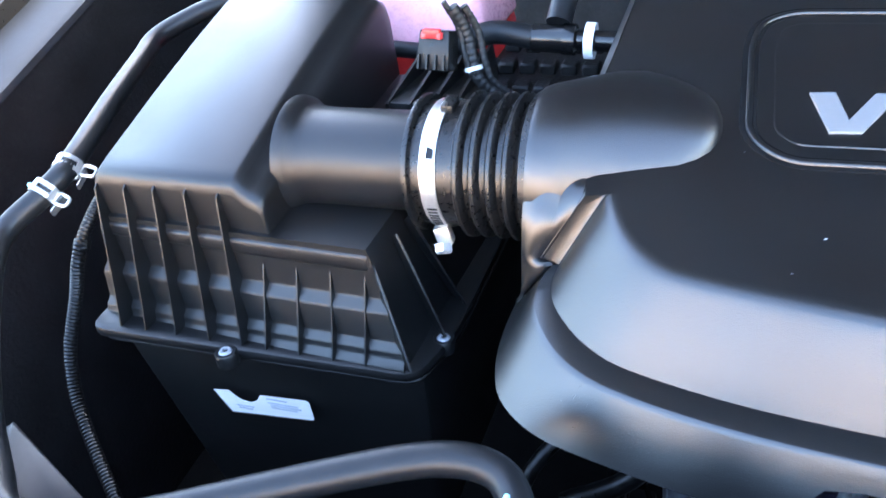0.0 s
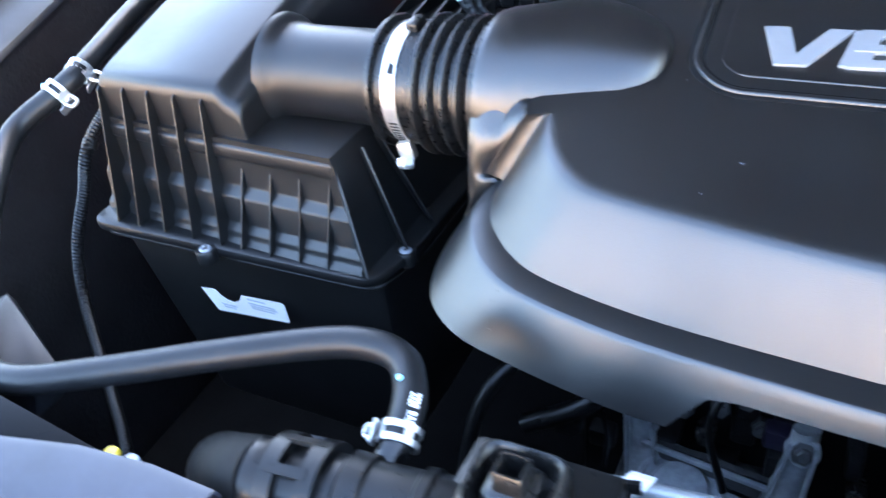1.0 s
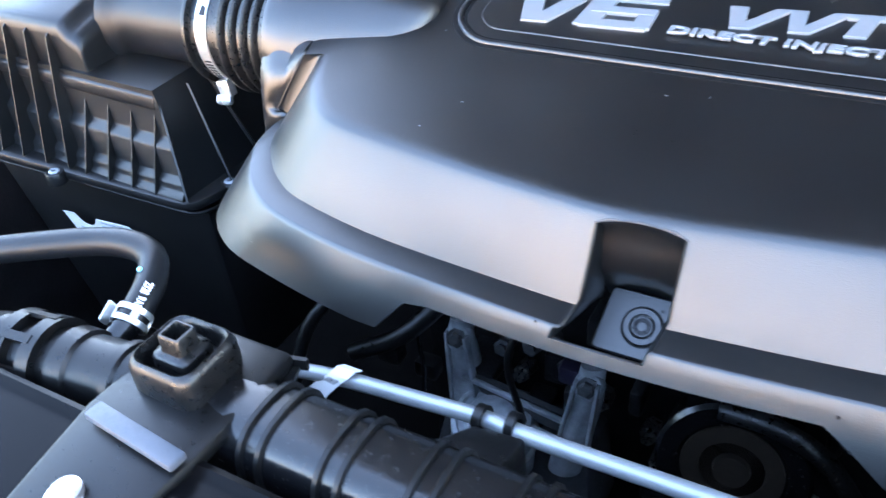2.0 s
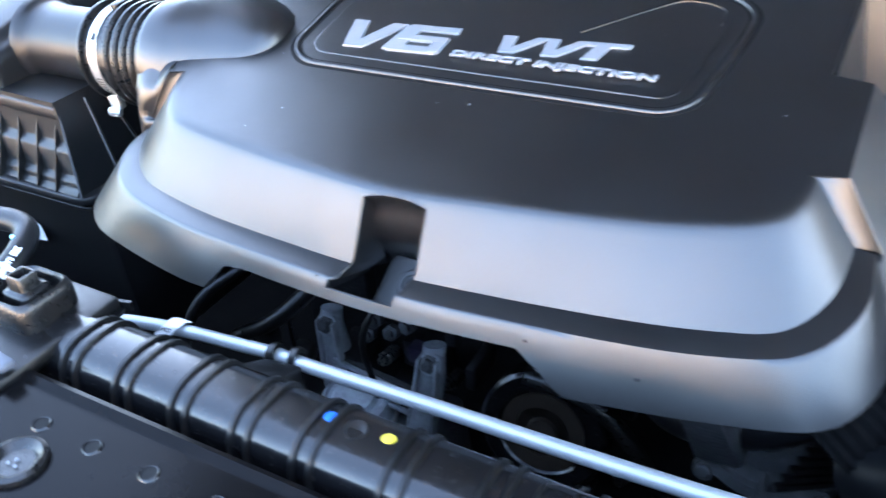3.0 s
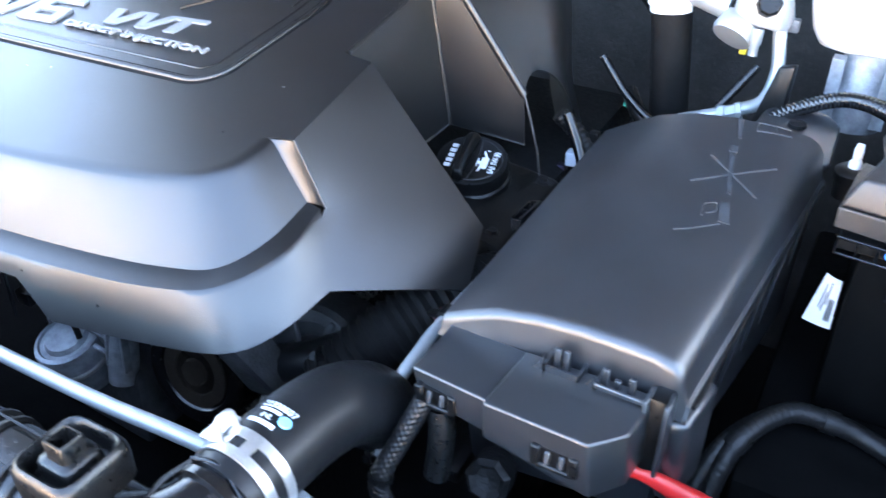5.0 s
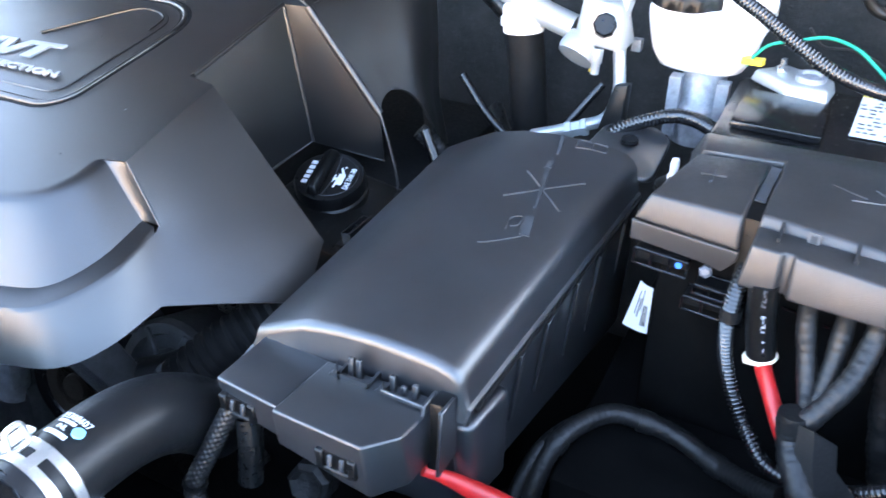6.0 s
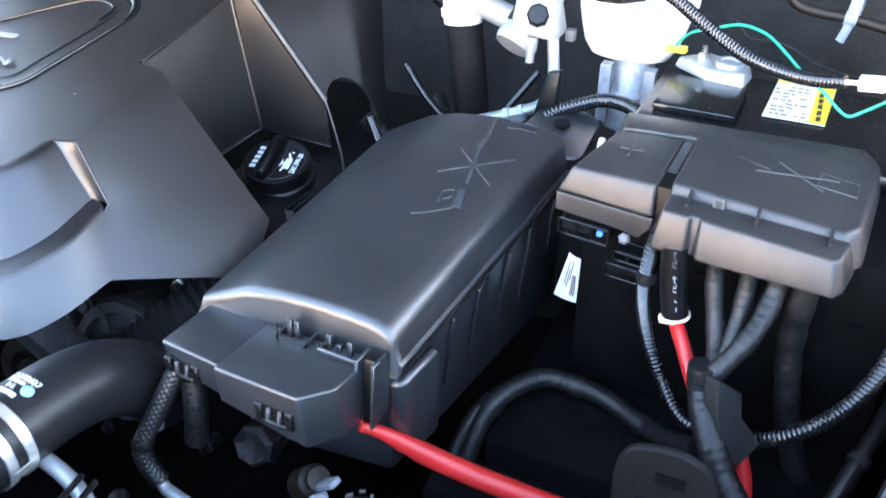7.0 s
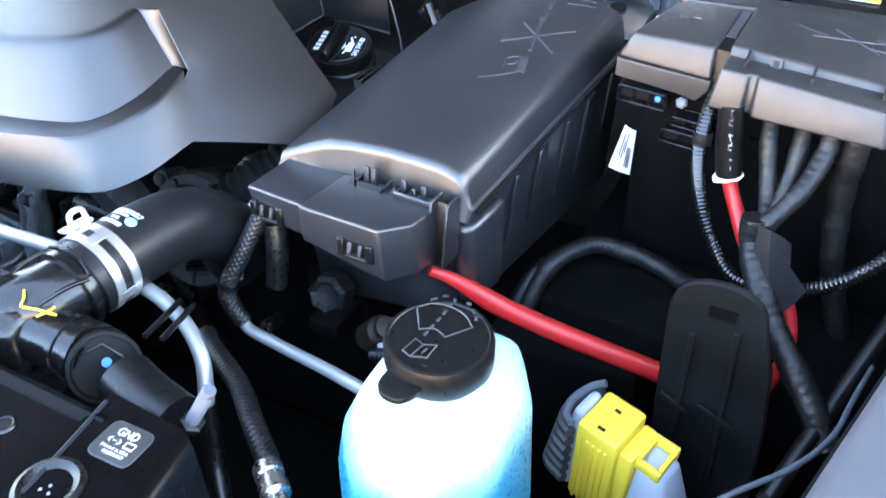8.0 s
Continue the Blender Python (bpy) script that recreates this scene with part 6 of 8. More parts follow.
tube(bm, [fo(-25, -2, 0.3), fo(-14, -4, 0.3), fo(0, -4.6, 0.3), fo(14, -4, 0.3), fo(25, -2, 0.3)], 0.0005, n=5)
tube(bm, [fo(25 * math.cos(a), 25 * math.sin(a), 0.3) for a in [radians(180 + 10 * i) for i in range(19)]], 0.0005, n=5, k=0)
part("outline", bm, M["embossed"], capo)
letters("print", "SAE 5W-30", fo(-13, -21, 0.2), fo(26, 0) - fo(0, 0), fo(0, 5) - fo(0, 0), M["printw"], capo, depth=0.0003, bold=0.02)
bm = bmesh.new()
for pts in (((-9, -14), (4, -14), (4, -8), (-9, -8)), ((4, -13), (12, -8.5), (11, -7.2), (3, -10.5)), ((-4, -8), (-1, -8), (-1, -6), (-4, -6)), ((-7, -6), (2, -6), (2, -5), (-7, -5)), ((-13, -9), (-9, -9.6), (-9, -8.2), (-13, -7.6)), ((12, -12), (13.5, -12), (13.5, -10), (12, -10))):
    plate(bm, [fo(x, y, 0.2) for x, y in pts], 0.0003, OA)
part("symbol", bm, M["printw"], capo, "white oil-can symbol", smooth=0)
bm = bmesh.new()
for i in range(5):
    x = -14 + 6.0 * i
    plate(bm, [fo(x, 15, 0.2), fo(x + 4.2, 15, 0.2), fo(x + 4.2, 20, 0.2), fo(x, 20, 0.2)], 0.0003, OA)
part("mark", bm, M["printw"], capo, "white maker's mark bars", smooth=0)
# ---- fuse box ----
fb = thing("fuse_box", (0.88, 0.64, 0.84), "black plastic under-bonnet fuse box with a domed lid", "fuse box")


def lid_row(y):
    """The lid's section across at a distance y."""
    g = (y - 0.49) / 0.30
    z = 1.019 + 0.040 * g - 0.006 * g * g
    xl = 0.784 + 0.014 * g
    xr = 0.954 + 0.030 * g
    zl = 0.990 + 0.026 * g
    w = xr - xl
    rim = 0.985 + 0.030 * g
    return [(xl - 0.001, y, zl - 0.010), (xl, y, zl), (xl + 0.12 * w, y, zl + 0.35 * (z - zl)), (xl + 0.26 * w, y, zl + 0.72 * (z - zl)), (xl + 0.42 * w, y, zl + 0.94 * (z - zl)), (xl + 0.6 * w, y, z + 0.001), (xl + 0.78 * w, y, z + 0.0005),
            (xl + 0.87 * w, y, z - 0.0008), (xl + 0.93 * w, y, z - 0.0035), (xl + 0.97 * w, y, z - 0.0085), (xl + 0.99 * w, y, z - 0.015), (xr + 0.002, y, rim + 0.002), (xr + 0.0045, y, rim), (xr + 0.0045, y, rim - 0.005)]


bm = bmesh.new()
ys = [0.494, 0.53, 0.58, 0.63, 0.68, 0.72, 0.75]
rws = [lid_row(y) for y in ys]
first = [Vector(p) for p in rws[0]]
face = [Vector((p.x, 0.4895, p.z - 0.0012)) if 0 < i < 11 else p + Vector((0, -0.004, 0)) for i, p in enumerate(first)]
face2 = [Vector((p.x, 0.4865, p.z - 0.0045)) if 0 < i < 11 else p + Vector((0, -0.007, 0)) for i, p in enumerate(first)]
foot_ = [Vector((p.x, 0.481, 0.978 if i < 12 else p.z - 0.004)) for i, p in enumerate(first)]
last = [Vector(p) for p in lid_row(0.765)]
tail = [Vector((p.x + (0.90 - p.x) * 0.06, 0.776, p.z - 0.012)) for p in last]
tail2 = [Vector((p.x, 0.782, 0.99)) for p in tail]
face3 = [Vector((p.x, 0.4858, p.z - 0.0075)) if 0 < i < 11 else p + Vector((0, -0.0078, 0)) for i, p in enumerate(first)]
loft(bm, [foot_, face3, face2, face] + rws + [last, tail, tail2])
ob = part("lid", bm, M["fuse"], fb, smooth=42)
so = ob.modifiers.new("thick", "SOLIDIFY")
so.thickness, so.offset = 0.0025, -1
bm = bmesh.new()
hexa(bm, [(0.80, 0.50, 0.84), (0.941, 0.497, 0.86), (0.979, 0.775, 0.86), (0.815, 0.775, 0.84)], [(0.790, 0.488, 0.985), (0.953, 0.488, 0.982), (0.984, 0.780, 1.010), (0.80, 0.782, 1.0)])
bevel(bm, 0.006, 2)
body = part("body", bm, M["fuse"], fb)
for i in range(6):
    y = 0.52 + 0.045 * i
    bm = bmesh.new()
    x = 0.9515 + 0.105 * (y - 0.484)
    bar(bm, (x + 0.002, y, 0.968 + 0.1 * (y - 0.49)), (x - 0.006, y + 0.002, 0.905), 0.006 if i % 2 else 0.018, 0.003, (1, 0, 0))
    bevel(bm, 0.0005, 1)
    part("rib", bm, M["fuse"], body)
bm = bmesh.new()
tube(bm, [Vector(lid_row(y)[12]) + Vector((0.0008, 0, -0.003)) for y in (0.492, 0.6, 0.7, 0.76)], 0.0018, n=8)
part("rim", bm, M["black"], body)
# front cable tray: two boxes set one before the other, with a slanted corner
bm = bmesh.new()
lo = [(0.798, 0.432, 0.966), (0.858, 0.424, 0.966), (0.858, 0.482, 0.95), (0.800, 0.488, 0.95)]
mid_ = [(0.793, 0.4315, 0.9915), (0.858, 0.4230, 0.9960), (0.858, 0.482, 0.990), (0.792, 0.487, 0.987)]
hexa(bm, lo, mid_)
bevel(bm, 0.0022, 3)
tray = part("front_tray", bm, M["fuse"], fb)
bm = bmesh.new()
lo = [(0.850, 0.4205, 0.966), (0.902, 0.4180, 0.960), (0.922, 0.4185, 0.953), (0.938, 0.440, 0.952), (0.942, 0.482, 0.95), (0.850, 0.482, 0.95)]
hi = [(0.8505, 0.4185, 0.9985), (0.902, 0.4155, 1.0010), (0.9195, 0.4155, 1.0005), (0.9365, 0.436, 0.9985), (0.9400, 0.480, 0.9935), (0.852, 0.480, 0.9925)]
hexa(bm, lo, hi)
bevel(bm, 0.0022, 3)
part("tray_step", bm, M["fuse"], tray)
for x, y, z, w in ((0.8130, 0.4265, 0.977, 0.012), (0.9000, 0.4150, 0.979, 0.012)):
    bm = bmesh.new()
    for dx, wx in ((-w, 0.003), (w, 0.003)):
        box(bm, (x + dx - wx, y - 0.001, z - 0.010), (x + dx + wx, y + 0.006, z + 0.006))
    box(bm, (x - w, y - 0.0008, z - 0.011), (x + w, y + 0.006, z - 0.007))
    bevel(bm, 0.001, 1)
    sock = part("latch", bm, M["black"], tray)
    bm = bmesh.new()
    box(bm, (x - w, y + 0.0012, z - 0.008), (x + w, y + 0.006, z + 0.005))
    part("latch_slot", bm, M["black"], sock, smooth=0)
    for dx in (-0.004, 0.005):
        bm = bmesh.new()
        bar(bm, (x + dx, y - 0.001, z - 0.005), (x + dx, y + 0.001, z + 0.004), 0.0032, 0.003)
        bevel(bm, 0.0008, 1)
        part("latch_pin", bm, M["embossed"], sock)
# open cells and latches between tray and lid
def cell(x0, x1, y0, y1, z0, z1, parent, wall=0.0016):
    bmc = bmesh.new()
    for a_, b_ in (((x0, y0, z0), (x1, y0 + wall, z1)), ((x0, y0, z0), (x0 + wall, y1, z1)), ((x1 - wall, y0, z0), (x1, y1, z1 - 0.003)), ((x0, y0, z0), (x1, y1, z0 + 0.002))):
        box(bmc, a_, b_)
    return part("latch_cell", bmc, M["fuse"], parent, smooth=20)


for x0, x1, hgt, prongs in ((0.869, 0.893, 0.999, ((0.876, 0.010), (0.882, 0.010))), (0.903, 0.937, 0.997, ((0.908, 0.009), (0.916, 0.003), (0.925, 0.008)))):
    cb = cell(x0, x1, 0.4660, 0.486, 0.984, hgt, fb, 0.0020)
    for x, up_ in prongs:
        bm = bmesh.new()
        hexa(bm, [(x - 0.0022, 0.471, 0.986), (x + 0.0022, 0.471, 0.986), (x + 0.0022, 0.477, 0.986), (x - 0.0022, 0.477, 0.986)], [(x - 0.0018, 0.473, hgt + up_), (x + 0.0018, 0.473, hgt + up_), (x + 0.0018, 0.476, hgt + up_), (x - 0.0018, 0.476, hgt + up_)])
        bevel(bm, 0.0005, 1)
        part("prong", bm, M["fuse"], cb)
bm = bmesh.new()
plate(bm, [(0.855, 0.4665, 0.989), (0.869, 0.4668, 0.989), (0.869, 0.4668, 1.008), (0.8665, 0.4667, 1.000), (0.862, 0.4666, 0.9945)], 0.0018, (0, 1, 0))
part("fin", bm, M["fuse"], fb, smooth=0)
bm = bmesh.new()
plate(bm, [(0.893, 0.4668, 0.989), (0.904, 0.4668, 0.989), (0.904, 0.4668, 1.004), (0.900, 0.4668, 0.997), (0.896, 0.4668, 0.993)], 0.0018, (0, 1, 0))
part("fin", bm, M["fuse"], fb, smooth=0)
bm = bmesh.new()
bar(bm, (0.904, 0.4655, 0.9985), (0.937, 0.4655, 0.9975), 0.003, 0.004)
bevel(bm, 0.0008, 1)
part("latch_bar", bm, M["fuse"], fb)
# channel post at the corner, open towards the front
bm = bmesh.new()
hexa(bm, [(0.938, 0.462, 0.945), (0.950, 0.464, 0.945), (0.950, 0.484, 0.945), (0.938, 0.484, 0.945)], [(0.937, 0.468, 1.001), (0.950, 0.470, 0.999), (0.950, 0.486, 0.998), (0.937, 0.486, 0.998)])
bevel(bm, 0.002, 2)
post = part("latch_post", bm, M["black"], fb)
for x in (0.9370, 0.9500):
    bm = bmesh.new()
    hexa(bm, [(x - 0.0013, 0.455, 0.950), (x + 0.0013, 0.455, 0.950), (x + 0.0013, 0.480, 0.950), (x - 0.0013, 0.480, 0.950)], [(x - 0.0013, 0.461, 1.003), (x + 0.0013, 0.461, 1.003), (x + 0.0013, 0.480, 1.001), (x - 0.0013, 0.480, 1.001)])
    bevel(bm, 0.0006, 1)
    part("cheek", bm, M["fuse"], post)
bm = bmesh.new()
hexa(bm, [(0.945, 0.490, 0.890), (0.960, 0.492, 0.890), (0.968, 0.53, 0.890), (0.945, 0.53, 0.890)], [(0.943, 0.481, 0.972), (0.961, 0.483, 0.972), (0.969, 0.53, 0.977), (0.940, 0.53, 0.977)])
bevel(bm, 0.006, 3)
part("corner_block", bm, M["fuse"], fb)
# open clip on the side of the lid
bm = bmesh.new()
for a_, b_, w_, h_ in (((0.784, 0.612, 0.994), (0.789, 0.640, 0.998), 0.0024, 0.012), ((0.776, 0.613, 0.994), (0.781, 0.639, 0.998), 0.0014, 0.009), ((0.776, 0.613, 0.993), (0.785, 0.612, 0.994), 0.0014, 0.010), ((0.779, 0.626, 0.995), (0.787, 0.626, 0.996), 0.0014, 0.010), ((0.781, 0.639, 0.997), (0.789, 0.640, 0.998), 0.0014, 0.010)):
    bar(bm, a_, b_, w_, h_)
part("side_clip", bm, M["gloss"], fb, smooth=20)
# raised pictograms on the lid


def on_lid(x, y, d=0.0004):
    r = lid_row(y)
    for a, b in zip(r, r[1:]):
        if a[0] <= x <= b[0]:
            t = (x - a[0]) / max(1e-6, b[0] - a[0])
            return Vector((x, y, a[2] + (b[2] - a[2]) * t + d))
    return Vector((x, y, r[6][2] + d))


bm = bmesh.new()
for pts, r in ((((0.900, 0.663), (0.953, 0.706)), 0.0010), (((0.905, 0.702), (0.948, 0.663)), 0.0010), (((0.906, 0.603), (0.913, 0.606), (0.921, 0.612), (0.933, 0.622)), 0.0006), (((0.919, 0.626), (0.917, 0.639), (0.925, 0.644), (0.926, 0.634), (0.921, 0.630)), 0.0006)):
    tube(bm, [on_lid(*p) for p in pts], r, n=6, k=4)
part("pictogram", bm, M["embossed"], fb, "embossed spray pictogram")
for q in (((0.909, 0.764), (0.914, 0.764), (0.919, 0.735), (0.916, 0.735)), ((0.914, 0.723), (0.920, 0.723), (0.921, 0.713), (0.915, 0.713)), ((0.917, 0.709), (0.921, 0.709), (0.931, 0.658), (0.928, 0.658)), ((0.927, 0.647), (0.934, 0.647), (0.939, 0.624), (0.931, 0.624))):
    bm = bmesh.new()
    plate(bm, [on_lid(*p, 0.0002) for p in q], 0.0006)
    part("pictogram", bm, M["embossed"], fb, smooth=0)
for q in (((0.926, 0.770), (0.938, 0.770), (0.941, 0.753), (0.928, 0.751)), ((0.940, 0.770), (0.952, 0.771), (0.954, 0.754), (0.943, 0.753))):
    bm = bmesh.new()
    tube(bm, [on_lid(x, min(y, 0.764)) for x, y in q + q[:1]], 0.0006, n=6, k=0)
    part("pictogram", bm, M["embossed"], fb)
# rear bracket
bm = bmesh.new()
plate(bm, rounded([(0.905, 0.795, 1.002), (0.985, 0.805, 1.000), (0.982, 0.880, 1.008), (0.962, 0.897, 1.010), (0.915, 0.885, 1.010)], 0.010, 3), 0.005)
bevel(bm, 0.0015, 1)
part("bracket", bm, M["fuse"], fb)
# bracket hole drawn as a dark disc, its shade in the colour
bm = bmesh.new()
lathe(bm, (0.9467, 0.859, 1.0142), (0, 0, 1), [(0.0085, -0.002), (0.0080, 0.0012), (0.0065, 0.0010), (0.0060, 0.0004), (0, 0.0004)], n=20)
part("bracket_hole", bm, M["dull"], fb)

# ---- battery, its cover and cables ----
bat = thing("battery", (1.15, 0.81, 0.845), "black car battery with a yellow and white warning label", "battery")
# black case, darkened further for the shade in the gap before it
bm = bmesh.new()
box(bm, (1.025, 0.686, 0.845), (1.275, 0.975, 1.030))
bevel(bm, 0.004)
part("case", bm, M["deep_shade"], bat)
bm = bmesh.new()
box(bm, (1.022, 0.80, 1.030), (1.278, 0.978, 1.050))
bevel(bm, 0.005)
part("lid", bm, M["gloss"], bat)
bm = bmesh.new()
box(bm, (1.035, 0.848, 1.050), (1.112, 0.93, 1.058))
bevel(bm, 0.003)
part("raised_lid", bm, M["gloss"], bat)
lf = frame_of((1.160, 0.929, 1.0515), (0.98, 0.02, 0), (-0.02, 1, 0))
bm = bmesh.new()
plate(bm, [lf(*p) for p in ((-29, -52), (26, -52), (32, 54), (-23, 54))], 0.0006)
wl = part("label", bm, M["paper"], bat, "white label with a yellow border", smooth=0)
bm = bmesh.new()
for q in (((26, -52), (11, -52), (15, 40), (31, 40)), ((-23, 54), (32, 54), (31, 40), (-24, 40))):
    plate(bm, [lf(x, y, 0.8) for x, y in q], 0.0003)
part("border", bm, M["yellow"], wl, smooth=0)
bm = bmesh.new()
random.seed(3)
for r in range(9):
    x = -24
    while x < 6:
        w = random.uniform(2, 7)
        if random.random() < 0.7:
            plate(bm, [lf(x, -44 + 9 * r, 0.8), lf(min(x + w, 8), -44 + 9 * r, 0.8), lf(min(x + w, 8), -41.5 + 9 * r, 0.8), lf(x, -41.5 + 9 * r, 0.8)], 0.0003)
        x += w + 2
for r in range(5):
    plate(bm, [lf(17, -46 + 15 * r, 1.3), lf(21, -46 + 15 * r, 1.3), lf(21.6, -36 + 15 * r, 1.3), lf(17.6, -36 + 15 * r, 1.3)], 0.0003)
part("print", bm, M["print"], wl, smooth=0)
for x, z in ((1.120, 0.992), (1.150, 0.986), (1.178, 0.984), (1.235, 0.980), (1.085, 0.975)):
    bm = bmesh.new()
    bar(bm, (x, 0.6845, z), (x + 0.012, 0.6842, z - 0.001), 0.002, 0.0022, (0, 1, 0))
    part("moulding", bm, M["gloss"], bat)

nip = thing("vent_nipple", (1.0037, 0.8, 1.0), "small white plastic vent nipple on a black ring", "nipple")
bm = bmesh.new()
lathe(bm, (1.0037, 0.800, 0.985), (0, 0, 1), [(0.012, 0), (0.013, 0.014), (0.015, 0.018), (0.015, 0.024), (0.012, 0.027), (0.006, 0.028)], n=20)
part("ring", bm, M["black"], nip)
bm = bmesh.new()
lathe(bm, (1.0037, 0.800, 1.010), (0, 0, 1), [(0.0052, 0), (0.0052, 0.008), (0.0036, 0.010), (0.0040, 0.018), (0.0030, 0.024), (0, 0.0245)], n=14)
part("stem", bm, M["white"], nip)
bc = thing("battery_cover", (1.13, 0.72, 1.02), "grey-black plastic fuse cover clipped over the battery", "battery cover")
bm = bmesh.new()
lo = [(1.003, 0.670, 1.045), (1.083, 0.661, 1.044), (1.085, 0.715, 1.044), (1.087, 0.750, 1.045), (1.021, 0.747, 1.045), (1.012, 0.715, 1.045)]
hi = [(1.013, 0.674, 1.0675), (1.0805, 0.669, 1.069), (1.0825, 0.71, 1.0715), (1.086, 0.7495, 1.0735), (1.031, 0.7455, 1.0722), (1.0225, 0.712, 1.0700)]
hexa(bm, lo, hi)
bevel(bm, 0.003, 3)
pc_ = part("plus_cap", bm, M["battery_cover"], bc)
bm = bmesh.new()
c = Vector((1.049, 0.714, 1.0722))
bar(bm, c - Vector((0.009, 0.001, 0)), c + Vector((0.009, 0.001, 0)), 0.0016, 0.0012)
bar(bm, c - Vector((0, 0.010, 0.0008)), c + Vector((0, 0.010, 0.0008)), 0.0016, 0.0012)
part("plus_sign", bm, M["embossed"], pc_)
bm = bmesh.new()
tube(bm, [(1.003, 0.6697, 1.0446), (1.04, 0.6656, 1.0443), (1.083, 0.6609, 1.0438)], 0.0006, n=5)
part("seam", bm, M["black"], pc_)
bm = bmesh.new()
hexa(bm, [(1.003, 0.6690, 1.0285), (1.058, 0.6630, 1.0265), (1.074, 0.6612, 1.0235), (1.0830, 0.6602, 1.0360), (1.081, 0.72, 1.036), (1.008, 0.745, 1.030)], [(1.003, 0.6698, 1.0442), (1.058, 0.6637, 1.0440), (1.074, 0.6620, 1.0438), (1.0835, 0.6610, 1.0435), (1.083, 0.72, 1.0435), (1.010, 0.75, 1.0440)])
bevel(bm, 0.0012, 2)
part("skirt", bm, M["battery_cover"], pc_, "dusty grey lower skirt with a broken edge", smooth=20)
bm = bmesh.new()
lo = [(1.091, 0.660, 1.044), (1.222, 0.654, 1.038), (1.232, 0.670, 1.038), (1.240, 0.785, 1.040), (1.226, 0.815, 1.040), (1.016, 0.795, 1.046), (1.022, 0.7515, 1.046), (1.091, 0.7560, 1.046)]
hi = [(1.092, 0.669, 1.0745), (1.215, 0.666, 1.0648), (1.224, 0.680, 1.0648), (1.232, 0.782, 1.0675), (1.220, 0.807, 1.068), (1.027, 0.787, 1.0715), (1.033, 0.7495, 1.0735), (1.094, 0.7545, 1.075)]
hexa(bm, lo, hi)
bevel(bm, 0.003, 2)
mc = part("main_lid", bm, M["battery_cover"], bc)
bm = bmesh.new()
for pts in (((1.145, 0.722), (1.205, 0.735)), ((1.160, 0.745), (1.195, 0.712)), ((1.155, 0.729), (1.130, 0.738)), ((1.125, 0.745), (1.115, 0.742)), ((1.112, 0.755), (1.118, 0.735))):
    zz = lambda x, y: 1.0712 - 0.04 * (x - 1.15)
    tube(bm, [(pts[0][0], pts[0][1], zz(*pts[0])), (pts[1][0], pts[1][1], zz(*pts[1]))], 0.0007, n=5, k=2)
bk = [(1.190, 0.722), (1.218, 0.718), (1.219, 0.740), (1.192, 0.744), (1.190, 0.722)]
tube(bm, [(x, y, 1.0705 - 0.05 * (x - 1.15)) for x, y in bk], 0.0007, n=5, k=0)
part("pictogram", bm, M["embossed"], mc)
# black seam strip between the lids
bm = bmesh.new()
hexa(bm, [(1.0825, 0.666, 1.02), (1.092, 0.664, 1.02), (1.096, 0.750, 1.03), (1.083, 0.749, 1.03)], [(1.0815, 0.673, 1.066), (1.092, 0.672, 1.066), (1.096, 0.750, 1.0705), (1.083, 0.749, 1.0705)])
part("seam_strip", bm, M["black"], bc)
bm = bmesh.new()
bar(bm, (1.0868, 0.695, 1.0690), (1.0895, 0.742, 1.0738), 0.0075, 0.0016)
part("clip", bm, M["embossed"], bc, "scuffed grey clip")
# front fuse carrier
bm = bmesh.new()
lo = [(1.088, 0.632, 1.036), (1.113, 0.631, 1.0355), (1.1145, 0.636, 1.0355), (1.1195, 0.636, 1.0355), (1.1215, 0.630, 1.0355), (1.216, 0.628, 1.033), (1.222, 0.637, 1.033), (1.228, 0.667, 1.034), (1.090, 0.667, 1.036)]
hi = [(1.092, 0.639, 1.0665), (1.112, 0.638, 1.0660), (1.1140, 0.642, 1.0658), (1.1190, 0.642, 1.0656), (1.1205, 0.638, 1.0655), (1.210, 0.636, 1.0585), (1.215, 0.640, 1.0582), (1.220, 0.664, 1.0600), (1.092, 0.664, 1.0680)]
hexa(bm, lo, hi)
bevel(bm, 0.0022, 3)
fc = part("front_box", bm, M["battery_cover"], bc)
for x in (1.107, 1.156, 1.206):
    bm = bmesh.new()
    bar(bm, (x, 0.650, 1.0675 - 0.06 * (x - 1.1)), (x, 0.667, 1.0705 - 0.06 * (x - 1.1)), 0.0022, 0.006)
    part("web", bm, M["battery_cover"], fc)
bm = bmesh.new()
plate(bm, [(1.124, 0.6625, 1.064), (1.132, 0.6625, 1.0635), (1.132, 0.6660, 1.0705), (1.124, 0.6660, 1.071)], 0.003, (0, -1, 0.4))
part("latch", bm, M["battery_cover"], fc, smooth=0)
bm = bmesh.new()
plate(bm, [(1.1258, 0.6615, 1.0650), (1.1302, 0.6615, 1.0648), (1.1302, 0.6640, 1.0695), (1.1258, 0.6640, 1.0697)], 0.002, (0, -1, 0.4))
part("latch_hole", bm, M["black"], fc, smooth=0)
# clipped rails below the plus cap
rail = thing("fuse_rail", (1.05, 0.66, 0.99), "black slotted fuse carrier under the battery cover", "fuse carrier")
